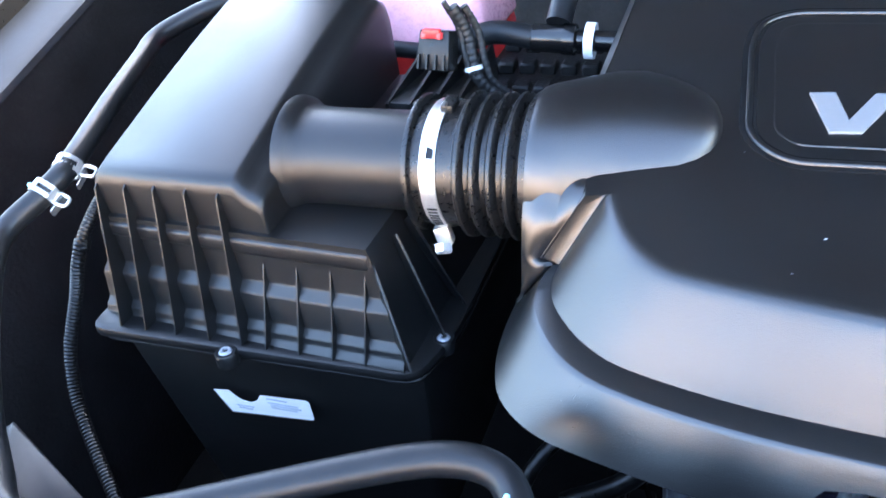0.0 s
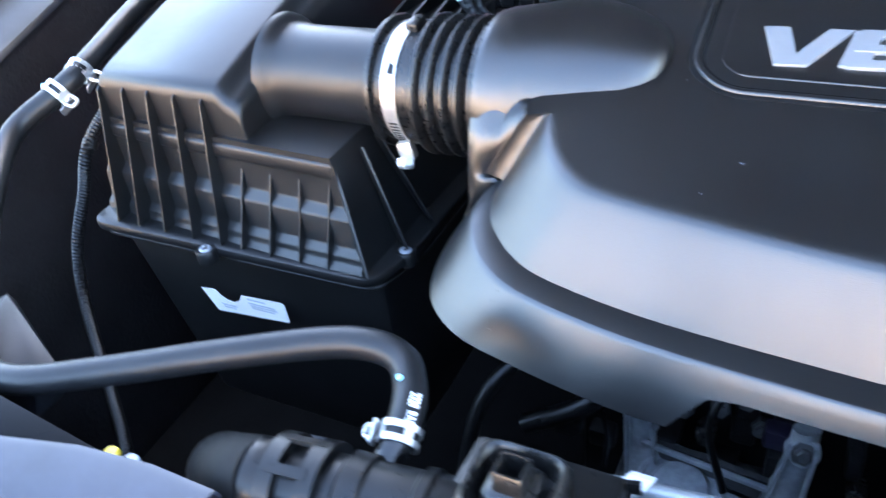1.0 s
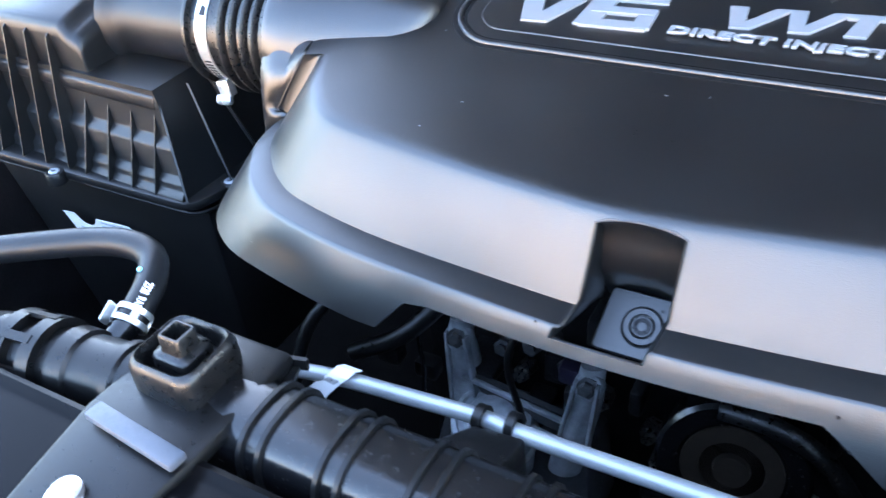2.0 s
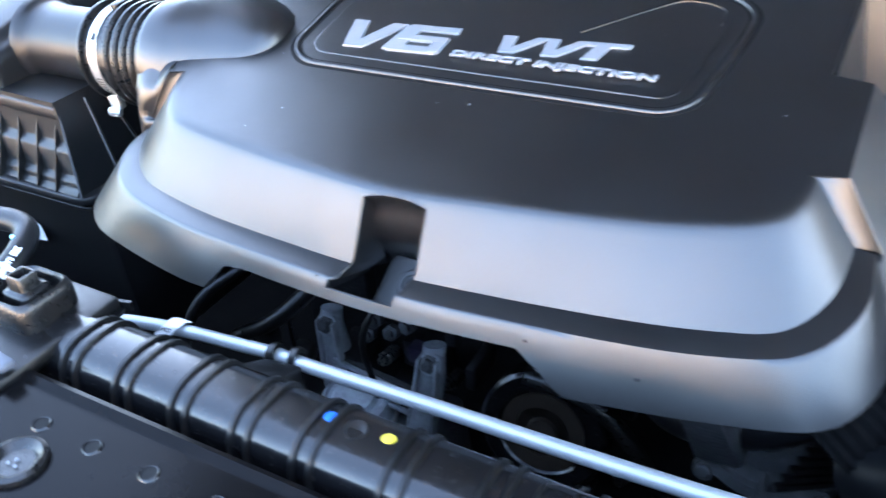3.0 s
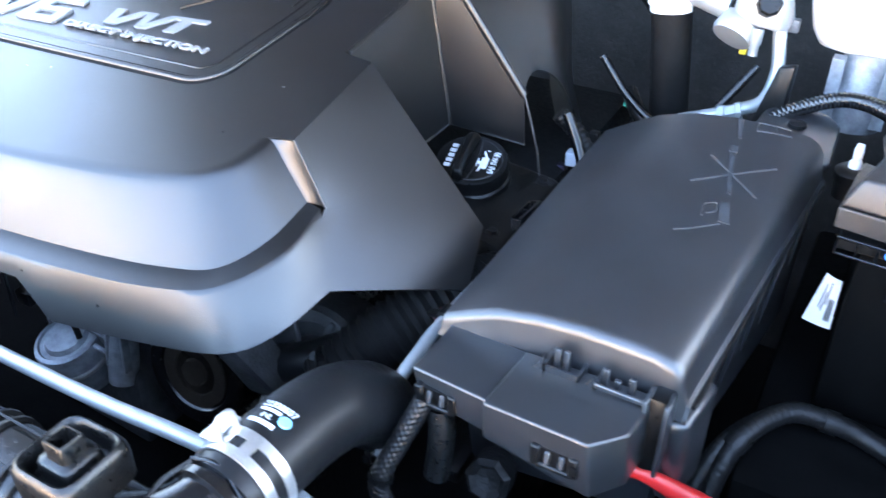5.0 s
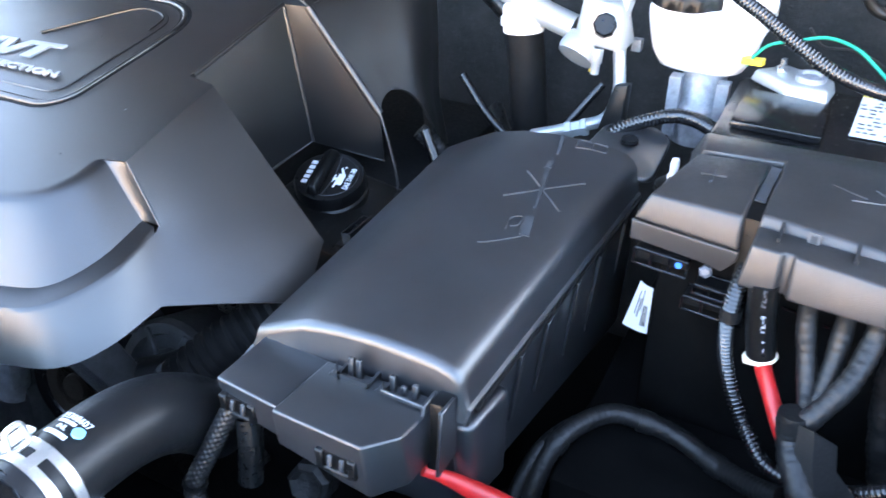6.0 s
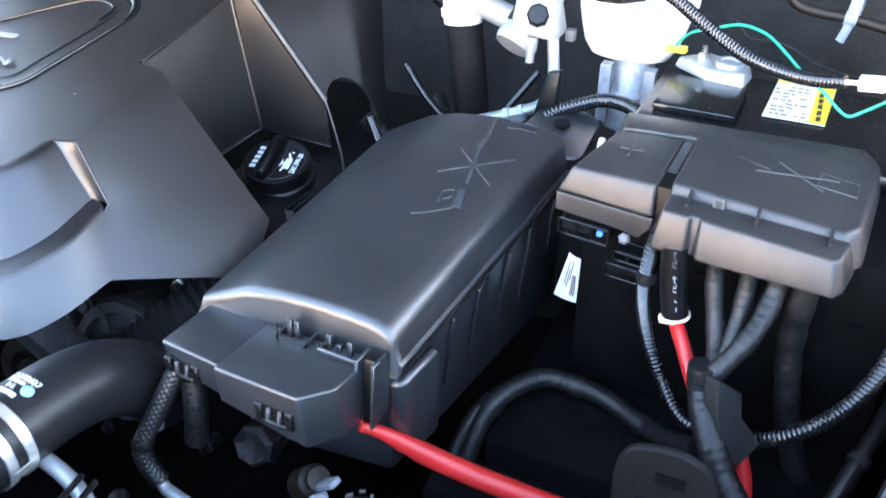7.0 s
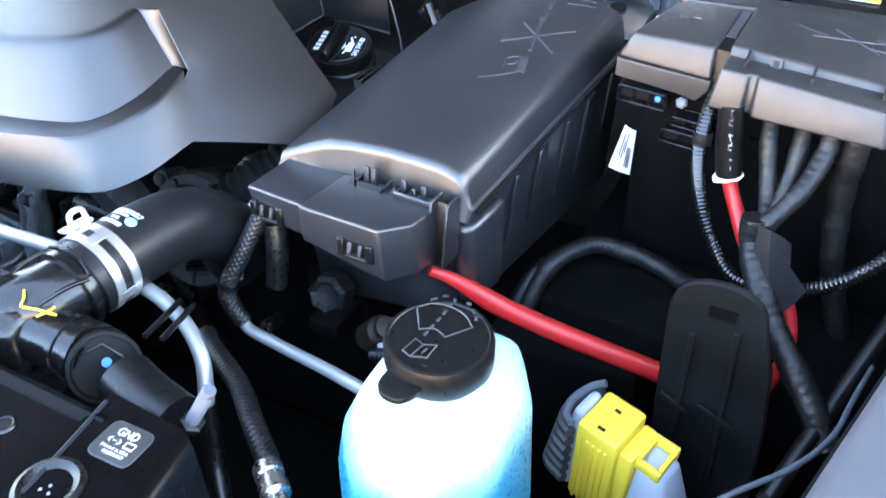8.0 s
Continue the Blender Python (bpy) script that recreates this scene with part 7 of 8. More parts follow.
for z, x0, x1, deep in ((1.021, 1.008, 1.050, 0.013), (1.003, 1.056, 1.092, 0.007), (0.990, 1.050, 1.096, 0.011)):
    y0 = 0.670 - 0.04 * (x0 - 1.008)
    bm = bmesh.new()
    box(bm, (x0, y0 + 0.004, z - deep), (x1, y0 + 0.024, z - 0.002))
    bevel(bm, 0.0015, 1)
    r = part("rail", bm, M["dull"], rail)
    for a_, b_ in (((x0, y0, z), (x1, y0 - 0.003, z - 0.001)), ((x0, y0 - 0.001, z - deep), (x1, y0 - 0.004, z - deep - 0.001)), ((x0, y0 + 0.016, z + 0.001), (x1, y0 + 0.013, z))):
        bm = bmesh.new()
        bar(bm, a_, b_, 0.0022, 0.0022)
        bevel(bm, 0.0006, 1)
        part("rim", bm, M["gloss"], r)
    for k in range(4):
        bm = bmesh.new()
        x = x0 + (x1 - x0) * (k + 0.02) / 3.05
        bar(bm, (x, y0 - 0.001, z - deep), (x, y0 - 0.001, z), 0.0020, 0.003, (0, 1, 0))
        part("rib", bm, M["gloss"], r)
bm = bmesh.new()
lathe(bm, (1.063, 0.667, 1.018), (0.1, -0.9, 0.3), [(0.0050, 0), (0.0050, 0.004), (0.003, 0.005), (0, 0.005)], n=6)
part("nut", bm, M["greyloom"], rail, smooth=20)
bm = bmesh.new()
lathe(bm, (1.043, 0.6665, 1.0165), (0, -1, 0.3), [(0.0028, 0), (0.0025, 0.0006), (0, 0.0006)], n=10)
part("paint_dot", bm, M["bluedot"], rail)
# white paper tag in the gap
TAG = [Vector(p) for p in ((0.9995, 0.7030, 0.9185), (1.0220, 0.7000, 0.9170), (1.0205, 0.7060, 0.9610), (1.0080, 0.7110, 0.9620))]
wt = lambda u, v, d=0.0: TAG[0].lerp(TAG[1], u).lerp(TAG[3].lerp(TAG[2], u), v) + Vector((0, -d / 1000, 0.2 * d / 1000))
bm = bmesh.new()
loft(bm, [[wt(i / 6, v, 1.6 * math.sin(math.pi * i / 6)) for i in range(7)] for v in (0, 0.25, 0.5, 0.75, 1)])
tagp = thing("paper_tag", tuple(wt(0.5, 0)), "white printed paper tag in the gap", "tag")
ob = part("sheet", bm, M["paper"], tagp, smooth=60)
ob.modifiers.new("thick", "SOLIDIFY").thickness = 0.0004
bm = bmesh.new()
for u, v0, v1 in ((0.30, 0.35, 0.85), (0.42, 0.30, 0.70), (0.52, 0.45, 0.90), (0.66, 0.15, 0.60), (0.74, 0.15, 0.60), (0.82, 0.15, 0.60)):
    q = [wt(u, v0, 2.2), wt(u + 0.05, v0, 2.2), wt(u + 0.05, v1, 2.2), wt(u, v1, 2.2)]
    plate(bm, q, 0.0003, (0, -1, 0.2))
part("print", bm, M["embossed"], tagp, smooth=0)

# cables out of the fuse carrier
cab = thing("battery_cables", (1.15, 0.60, 0.86), "taped grey-black battery cables hanging below the carrier", "cable loom")
for pts, r in (([(1.136, 0.645, 1.045), (1.138, 0.642, 1.015), (1.148, 0.626, 0.980), (1.154, 0.606, 0.965)], 0.0068), ([(1.160, 0.645, 1.045), (1.161, 0.640, 1.010), (1.160, 0.622, 0.980), (1.155, 0.603, 0.962)], 0.0068),
               ([(1.179, 0.645, 1.045), (1.180, 0.638, 1.018), (1.172, 0.615, 0.994), (1.156, 0.598, 0.970), (1.147, 0.594, 0.955)], 0.0075), ([(1.202, 0.645, 1.045), (1.199, 0.645, 1.018), (1.200, 0.652, 0.975), (1.206, 0.652, 0.935), (1.217, 0.650, 0.890), (1.240, 0.650, 0.829), (1.262, 0.655, 0.78)], 0.0098),
               ([(1.146, 0.598, 0.972), (1.149, 0.594, 0.950), (1.163, 0.570, 0.930), (1.182, 0.552, 0.908), (1.203, 0.535, 0.892), (1.224, 0.520, 0.872), (1.24, 0.51, 0.85)], 0.0105)):
    bm = bmesh.new()
    tube(bm, pts, r, n=16, step=0.0020, rad=lambda s, r=r: r * (1 + 0.03 * math.sin(s * 820) + 0.04 * math.sin(s * 210) + 0.02 * math.sin(s * 1730)))
    part("cable", bm, M["tape"], cab, smooth=70)
bm = bmesh.new()
tube(bm, [(1.106, 0.640, 1.040), (1.109, 0.640, 1.010), (1.1155, 0.639, 0.978)], 0.0104, n=20)
sleeve = part("sleeve", bm, M["black"], cab)
for k in range(3):
    letters("print", "FL-4", (1.1108 + 0.0032 * k, 0.6298, 0.984 + 0.021 * (2 - k)), (-0.0014, 0, 0.0140), (-0.0048, 0.0004, 0), M["greyloom"] if k == 0 else M["grey"], sleeve, depth=0.0003)
bm = bmesh.new()
TA = Vector((-0.20, 0.03, 1)).normalized()
n_ = 24
rings = []
for u, dr in ((0.0, 0.0003), (0.3, 0.0007), (0.7, 0.0010), (1.0, 0.0004)):
    rings.append([Vector((1.1155, 0.639, 0.9785)) + TA * (0.0012 - u * (0.0022 + 0.0028 * max(0, -math.cos(a - 0.5)) ** 2 + 0.0006 * math.sin(7 * a))) + (0.0105 + dr + (0.0016 * u if -math.cos(a - 0.3) > 0.9 else 0)) * Vector((math.cos(a), math.sin(a), 0.2 * math.cos(a))) for a in (2 * math.pi * j / n_ for j in range(n_))])
loft(bm, rings, True, True)
part("tape_end", bm, M["cream"], cab, "frayed cream tape", smooth=50)
bm = bmesh.new()
tube(bm, [(1.1160, 0.6385, 0.978), (1.120, 0.636, 0.968), (1.128, 0.630, 0.955), (1.138, 0.618, 0.942), (1.149, 0.606, 0.932), (1.165, 0.598, 0.926), (1.181, 0.588, 0.916), (1.192, 0.578, 0.897), (1.196, 0.566, 0.878), (1.192, 0.555, 0.857), (1.180, 0.545, 0.835)], 0.0060, n=16)
part("red_cable", bm, M["red"], cab, "red battery cable", smooth=80)
# crumpled tape flag round the joint
bm = bmesh.new()
FLAG = [[(1.150, 0.588, 0.972), (1.160, 0.582, 0.974), (1.170, 0.586, 0.968), (1.176, 0.590, 0.962)], [(1.152, 0.582, 0.955), (1.164, 0.574, 0.954), (1.175, 0.580, 0.949), (1.180, 0.586, 0.944)],
        [(1.157, 0.574, 0.938), (1.170, 0.566, 0.936), (1.182, 0.573, 0.930), (1.196, 0.580, 0.931)], [(1.162, 0.568, 0.926), (1.174, 0.560, 0.921), (1.186, 0.566, 0.918), (1.190, 0.572, 0.921)]]
loft(bm, FLAG)
ob = part("tape_flag", bm, M["tape"], cab, smooth=20)
ob.modifiers.new("thick", "SOLIDIFY").thickness = 0.0018
cv = thing("wiring_conduit", (1.1, 0.63, 0.92), "thick black convoluted conduit looping below the battery", "conduit")
bm = bmesh.new()
corrugated(bm, [(1.092, 0.645, 1.045), (1.0895, 0.642, 1.028), (1.0885, 0.642, 0.99), (1.0955, 0.645, 0.952), (1.113, 0.635, 0.920), (1.138, 0.612, 0.903), (1.168, 0.600, 0.908), (1.196, 0.592, 0.9235), (1.222, 0.592, 0.945), (1.2415, 0.600, 0.967), (1.255, 0.605, 1.00), (1.262, 0.61, 1.04)], 0.0066, 0.24, 0.0036)
part("tube", bm, M["conduit"], cv)
for p_, d_ in (((1.0888, 0.642, 1.005), (0.02, 0, -1)), ((1.168, 0.600, 0.908), (1, -0.3, 0.3))):
    bm = bmesh.new()
    band(bm, p_, d_, 0.0067, 0.010, 0.0008, 18)
    part("tape_wrap", bm, M["tape"], cv)
lp = thing("wiring_loom", (1.04, 0.58, 0.86), "black taped wiring loom arching over the tray", "wiring")
bm = bmesh.new()
tube(bm, [(0.972, 0.555, 0.75), (0.973, 0.572, 0.815), (0.983, 0.602, 0.859), (1.010, 0.640, 0.870), (1.042, 0.653, 0.864), (1.071, 0.655, 0.857), (1.105, 0.640, 0.856), (1.135, 0.616, 0.872), (1.155, 0.598, 0.89)], 0.0085, n=14, step=0.002, rad=lambda s: 0.0085 * (1 + 0.04 * math.sin(s * 1100)))
part("tube", bm, M["tape"], lp, smooth=70)
for p_, d_ in (((0.983, 0.602, 0.859), (0.3, 0.55, 0.5)), ((1.042, 0.653, 0.864), (1, 0.2, -0.2)), ((1.105, 0.640, 0.856), (1, -0.5, 0.1))):
    bm = bmesh.new()
    band(bm, p_, d_, 0.0088, 0.012, 0.0010, 20)
    part("tape_wrap", bm, M["tape"], lp)

bm = bmesh.new()
tube(bm, [(0.958, 0.552, 0.75), (0.960, 0.566, 0.810), (0.970, 0.594, 0.850), (0.990, 0.622, 0.866), (1.012, 0.642, 0.870)], 0.0065, n=14, step=0.002, rad=lambda s: 0.0065 * (1 + 0.04 * math.sin(s * 1000)))
part("branch", bm, M["tape"], lp, smooth=70)

# negative terminal, green wire, conduit behind
nt_ = thing("battery_terminal", (1.07, 0.95, 1.05), "bare metal negative battery clamp", "battery terminal")
bm = bmesh.new()
hexa(bm, [(1.032, 0.955, 1.056), (1.070, 0.925, 1.056), (1.108, 0.920, 1.056), (1.112, 0.955, 1.056), (1.062, 0.985, 1.056)], [(1.036, 0.955, 1.068), (1.070, 0.930, 1.068), (1.105, 0.925, 1.070), (1.108, 0.952, 1.070), (1.062, 0.980, 1.068)])
bevel(bm, 0.003)
part("clamp", bm, M["alu"], nt_)
bm = bmesh.new()
lathe(bm, (1.088, 0.946, 1.068), (0, 0, 1), [(0.014, 0), (0.0135, 0.006), (0.009, 0.0065), (0.008, 0.004), (0, 0.004)], n=24)
part("post", bm, M["cast"], nt_)
bm = bmesh.new()
lathe(bm, (1.060, 0.960, 1.066), (0, 0, 1), [(0.006, 0), (0.006, 0.006), (0.003, 0.007), (0.003, 0.014), (0, 0.014)], n=6)
part("nut", bm, M["steel"], nt_, smooth=20)
bm = bmesh.new()
bar(bm, (1.022, 0.962, 1.072), (1.042, 0.958, 1.074), 0.008, 0.006)
part("lug", bm, M["yellow"], nt_, "yellow crimp lug")
gw = thing("green_wire", (1.12, 0.9, 1.06), "thin green wire arching over the battery", "wire")
bm = bmesh.new()
tube(bm, [(1.027, 0.961, 1.068), (1.034, 0.955, 1.082), (1.046, 0.948, 1.096), (1.069, 0.93, 1.109), (1.094, 0.92, 1.119), (1.119, 0.90, 1.120), (1.139, 0.885, 1.111), (1.157, 0.87, 1.101), (1.178, 0.86, 1.090), (1.200, 0.85, 1.076), (1.214, 0.85, 1.083), (1.235, 0.85, 1.10)], 0.0014, n=8)
part("strand", bm, M["green"], gw)
c2 = thing("wiring_conduit", (1.1, 0.86, 1.08), "black convoluted conduit sagging above the battery", "conduit")
bm = bmesh.new()
corrugated(bm, [(0.99, 0.90, 1.185), (1.01, 0.88, 1.163), (1.045, 0.87, 1.145), (1.076, 0.86, 1.129), (1.105, 0.853, 1.115), (1.135, 0.846, 1.108), (1.165, 0.836, 1.108), (1.192, 0.825, 1.114)], 0.0066, 0.12, 0.0034)
part("tube", bm, M["conduit"], c2)
bm = bmesh.new()
tube(bm, [(1.192, 0.825, 1.114), (1.203, 0.820, 1.117)], 0.002, n=8, k=2)
lathe(bm, (1.203, 0.820, 1.117), (1, -0.3, 0.2), [(0.007, 0), (0.007, 0.018), (0.005, 0.02), (0, 0.02)], n=8)
part("plug", bm, M["paper"], c2, "cream connector at its end")
c3 = thing("wiring_conduit", (0.97, 0.88, 1.01), "black convoluted conduit below the brake reservoir", "conduit")
bm = bmesh.new()
corrugated(bm, [(0.90, 0.86, 0.985), (0.925, 0.875, 1.010), (0.945, 0.885, 1.020), (0.976, 0.895, 1.030), (1.005, 0.888, 1.032), (1.032, 0.87, 1.025), (1.05, 0.85, 1.0)], 0.0078, 0.12, 0.0040)
part("tube", bm, M["conduit"], c3)

bcab = thing("bulkhead_cable", (1.15, 1.22, 1.02), "dark brown cable with a pale clip along the bulkhead", "cable")
bm = bmesh.new()
tube(bm, [(1.095, 1.24, 1.13), (1.109, 1.22, 1.087), (1.124, 1.22, 1.062), (1.155, 1.22, 1.054), (1.190, 1.22, 1.052), (1.24, 1.215, 1.045)], 0.0065, n=12)
part("sheath", bm, M["brown"], bcab, smooth=80)
bm = bmesh.new()
band(bm, (1.190, 1.22, 1.052), (1, 0, -0.05), 0.0068, 0.014, 0.002, 20)
bar(bm, (1.190, 1.214, 1.046), (1.184, 1.210, 1.025), 0.012, 0.004)
bar(bm, (1.192, 1.218, 1.058), (1.194, 1.222, 1.080), 0.014, 0.006)
part("clip", bm, M["grey"], bcab, "pale plastic clip")
bm = bmesh.new()
tube(bm, [(1.06, 1.22, 1.03), (1.079, 1.22, 1.010), (1.11, 1.215, 1.012), (1.138, 1.21, 1.006), (1.17, 1.20, 0.995), (1.22, 1.19, 0.99)], 0.0016, n=8)
part("wire", bm, M["brown"], bcab, smooth=80)

# ---- brake fluid reservoir ----
br = thing("brake_reservoir", (0.98, 0.99, 1.02), "white translucent brake fluid reservoir with black cap", "reservoir")
bm = bmesh.new()
levels = ((0.030, 1.045, 0.0), (0.050, 1.052, 0.0), (0.058, 1.065, 0.0), (0.062, 1.080, 0.0), (0.066, 1.100, 0.004), (0.066, 1.110, 0.004), (0.060, 1.114, 0.0), (0.040, 1.115, 0.0))
loft(bm, [rounded([(0.982 - w * 0.95, 0.995 - w * 0.7, z), (0.982 + w * 0.80 + s, 0.995 - w * 0.7, z), (0.982 + w * 0.80 + s, 0.995 + w, z), (0.982 - w * 0.95, 0.995 + w, z)], w * 0.6, 5) for w, z, s in levels], True, True)
rise = [(0.992, 0.962), (1.036, 0.962), (1.036, 1.055), (0.992, 1.055)]
loft(bm, [rounded([(1.014 + (x - 1.014) * k, 1.005 + (y - 1.005) * k, z) for x, y in rise], 0.012, 4) for k, z in ((1.0, 1.095), (1.0, 1.140), (0.96, 1.147), (0.8, 1.150))], True, True)
part("tank", bm, M["white"], br, smooth=60)
bm = bmesh.new()
prof = [(0.036, 1.113), (0.038, 1.115), (0.038, 1.125), (0.035, 1.130), (0.030, 1.130), (0.028, 1.127), (0, 1.127)]
n = 60
loft(bm, [[(0.957 + (r + (0.0015 * math.cos(12 * a) if 0.0365 < r else 0)) * math.cos(a), 0.985 + (r + (0.0015 * math.cos(12 * a) if 0.0365 < r else 0)) * math.sin(a), z) for a in (2 * math.pi * j / n for j in range(n))] for r, z in [(max(r, 1e-5), z) for r, z in prof]], True, True)
cap_ = part("cap", bm, M["black"], br)
bm = bmesh.new()
lathe(bm, (0.957, 0.985, 1.1275), (0, 0, 1), [(0.027, 0), (0.027, 0.0008), (0.018, 0.0008), (0.018, 0)], n=40)
part("cap_ring", bm, M["embossed"], cap_)
bm = bmesh.new()
lathe(bm, (0.957, 0.985, 1.1275), (0, 0, 1), [(0.012, 0), (0.012, 0.0008), (0, 0.0008)], n=24)
part("cap_sign", bm, M["yellow"], cap_, "yellow sign on the cap")
bm = bmesh.new()
lathe(bm, (0.985, 0.985, 0.97), (0, 0, 1), [(0.028, 0), (0.028, 0.04), (0.024, 0.045), (0.022, 0.08)], n=24)
for k in (-1, 1):
    box(bm, (0.985 + 0.024 * k - 0.006, 0.955, 0.98), (0.985 + 0.024 * k + 0.006, 0.97, 1.045))
part("cylinder", bm, M["cast"], br, "cast metal master cylinder")

# ---- refrigerant block and pipes at the rear ----
ac = thing("refrigerant_fitting", (0.87, 0.95, 0.99), "silver-white refrigerant pipes with charging port", "pipe fitting")
for pts, r in (([(0.70, 0.97, 1.145), (0.755, 0.955, 1.118), (0.81, 0.95, 1.095), (0.850, 0.95, 1.082)], 0.0135), ([(0.905, 0.95, 1.12), (0.900, 0.948, 1.09), (0.905, 0.94, 1.06), (0.910, 0.932, 1.03), (0.905, 0.918, 1.005), (0.885, 0.905, 0.996), (0.862, 0.90, 0.988), (0.83, 0.90, 0.975)], 0.0065)):
    bm = bmesh.new()
    tube(bm, pts, r, n=18)
    part("pipe", bm, M["alu"], ac, smooth=80)
bm = bmesh.new()
hexa(bm, rounded([(0.856, 0.925, 1.076), (0.912, 0.925, 1.070), (0.914, 0.970, 1.072), (0.856, 0.972, 1.078)], 0.014), rounded([(0.862, 0.932, 1.122), (0.902, 0.930, 1.118), (0.904, 0.966, 1.118), (0.862, 0.968, 1.124)], 0.014))
bevel(bm, 0.005)
part("block", bm, M["alu"], ac)
bm = bmesh.new()
lathe(bm, (0.862, 0.935, 1.062), (-0.2, -0.5, -0.5), [(0.020, -0.015), (0.022, 0), (0.020, 0.006), (0, 0.007)], n=24)
part("flange", bm, M["alu"], ac)
bm = bmesh.new()
lathe(bm, (0.890, 0.927, 1.096), (0.25, -0.85, 0.45), [(0.012, 0), (0.012, 0.012), (0.010, 0.014), (0, 0.014)], n=8)
part("port_cap", bm, M["black"], ac, "black port cap", smooth=20)
bm = bmesh.new()
lathe(bm, (0.885, 0.928, 1.072), (0, -0.2, -1), [(0.006, 0), (0.006, 0.014), (0.0045, 0.016), (0.0045, 0.026), (0, 0.027)], n=14)
part("valve", bm, M["alu"], ac)
bm = bmesh.new()
lathe(bm, (0.790, 0.955, 1.092), (0.1, -0.10, -1.0), [(0.010, -0.012), (0.018, -0.009), (0.022, -0.002), (0.022, 0.006), (0.0245, 0.008), (0.0245, 0.016), (0.022, 0.018), (0.022, 0.024)], n=30)
part("dryer_cap", bm, M["white"], ac, "white cap on the strut hose")
bm = bmesh.new()
tube(bm, [(0.792, 0.955, 1.070), (0.797, 0.955, 1.03), (0.803, 0.958, 0.96), (0.81, 0.96, 0.88)], 0.021, n=22)
part("hose", bm, M["dull"], ac, smooth=80)
bm = bmesh.new()
lathe(bm, (0.868, 0.900, 0.989), (0.9, 0.2, 0.3), [(0.010, 0), (0.010, 0.006), (0.0085, 0.007), (0.0085, 0.016), (0.010, 0.017), (0.010, 0.022)], n=6)
part("nut", bm, M["alu"], ac, smooth=20)
bm = bmesh.new()
hexa(bm, [(0.895, 0.89, 0.97), (0.925, 0.885, 0.97), (0.93, 0.895, 0.97), (0.90, 0.90, 0.97)], [(0.915, 0.895, 1.05), (0.930, 0.89, 1.055), (0.932, 0.90, 1.055), (0.917, 0.905, 1.05)])
bevel(bm, 0.002)
part("bracket", bm, M["black"], ac)

# wires and small pieces round the back of the fuse box
wr = thing("wiring_harness", (0.80, 0.95, 0.93), "black wires and small connectors behind the engine cover", "wiring")
for pts, r, mk in (([(0.735, 0.92, 1.02), (0.77, 0.91, 0.985), (0.81, 0.90, 0.965), (0.85, 0.905, 0.975), (0.89, 0.94, 1.03)], 0.0045, "gloss"), ([(0.70, 1.02, 1.10), (0.75, 1.0, 1.075), (0.78, 1.0, 1.04)], 0.014, "rubber"),
                   ([(0.715, 0.855, 0.975), (0.735, 0.86, 0.955), (0.755, 0.855, 0.93)], 0.010, "tape"), ([(0.73, 0.84, 0.985), (0.75, 0.83, 0.95), (0.765, 0.81, 0.92), (0.76, 0.77, 0.90)], 0.006, "gloss"),
                   ([(0.75, 0.98, 0.96), (0.78, 0.95, 0.94), (0.83, 0.94, 0.93)], 0.009, "rubber")):
    bm = bmesh.new()
    if mk == "tape":
        corrugated(bm, pts, r, 0.15, 0.006)
    else:
        tube(bm, pts, r, n=12)
    part("wire", bm, M[mk], wr, smooth=70)
bm = bmesh.new()
tube(bm, [(0.742, 0.995, 0.935), (0.750, 1.005, 0.925), (0.765, 0.995, 0.918), (0.772, 0.98, 0.90)], 0.0028, n=8)
part("green_clip", bm, M["green"], wr, "green wire clip")
for x, y, z, w, mk in ((0.735, 0.83, 0.930, 0.012, "grey"), (0.748, 0.86, 0.945, 0.010, "black"), (0.725, 0.83, 0.915, 0.010, "purple"), (0.865, 0.965, 1.03, 0.007, "yellow"), (0.858, 0.965, 1.04, 0.006, "white"), (0.905, 0.98, 1.055, 0.010, "cast"), (0.70, 0.83, 0.905, 0.010, "grey")):
    bm = bmesh.new()
    box(bm, (x, y, z), (x + w, y + w, z + w * 1.3))
    bevel(bm, 0.001)
    part("plug", bm, M[mk], wr)
rods = thing("dipstick", (0.77, 0.60, 0.93), "grey metal dipstick tube with a black clip", "dipstick")
bm = bmesh.new()
tube(bm, [(0.757, 0.440, 0.880), (0.757, 0.448, 0.912), (0.758, 0.462, 0.932), (0.760, 0.490, 0.942), (0.761, 0.535, 0.947), (0.768, 0.630, 0.952), (0.775, 0.715, 0.955)], 0.0050, n=14)
part("tube", bm, M["alu"], rods, smooth=80)
bm = bmesh.new()
lathe(bm, (0.760, 0.528, 0.9465), (0.05, 1, 0.05), [(0.0052, 0), (0.0072, 0.001), (0.0072, 0.013), (0.0052, 0.014)], n=14)
bar(bm, (0.757, 0.534, 0.946), (0.742, 0.540, 0.940), 0.008, 0.003)
part("clip", bm, M["black"], rods, "black plastic clip")
bm = bmesh.new()
lathe(bm, (0.774, 0.706, 0.9548), (0.1, 1, 0.05), [(0.0052, 0), (0.0078, 0.002), (0.0085, 0.006), (0.0078, 0.012), (0.006, 0.014), (0.006, 0.020), (0, 0.02)], n=16)
part("collar", bm, M["steel"], rods)
bm = bmesh.new()
lathe(bm, (0.777, 0.726, 0.957), (0.1, 0.9, 0.3), [(0.0065, 0), (0.0075, 0.004), (0.0075, 0.014), (0.004, 0.016), (0, 0.016)], n=14)
part("stopper", bm, M["black"], rods)
yp = thing("seal_plug", (0.778, 0.905, 0.88), "small yellow plastic plug behind the dipstick", "plug")
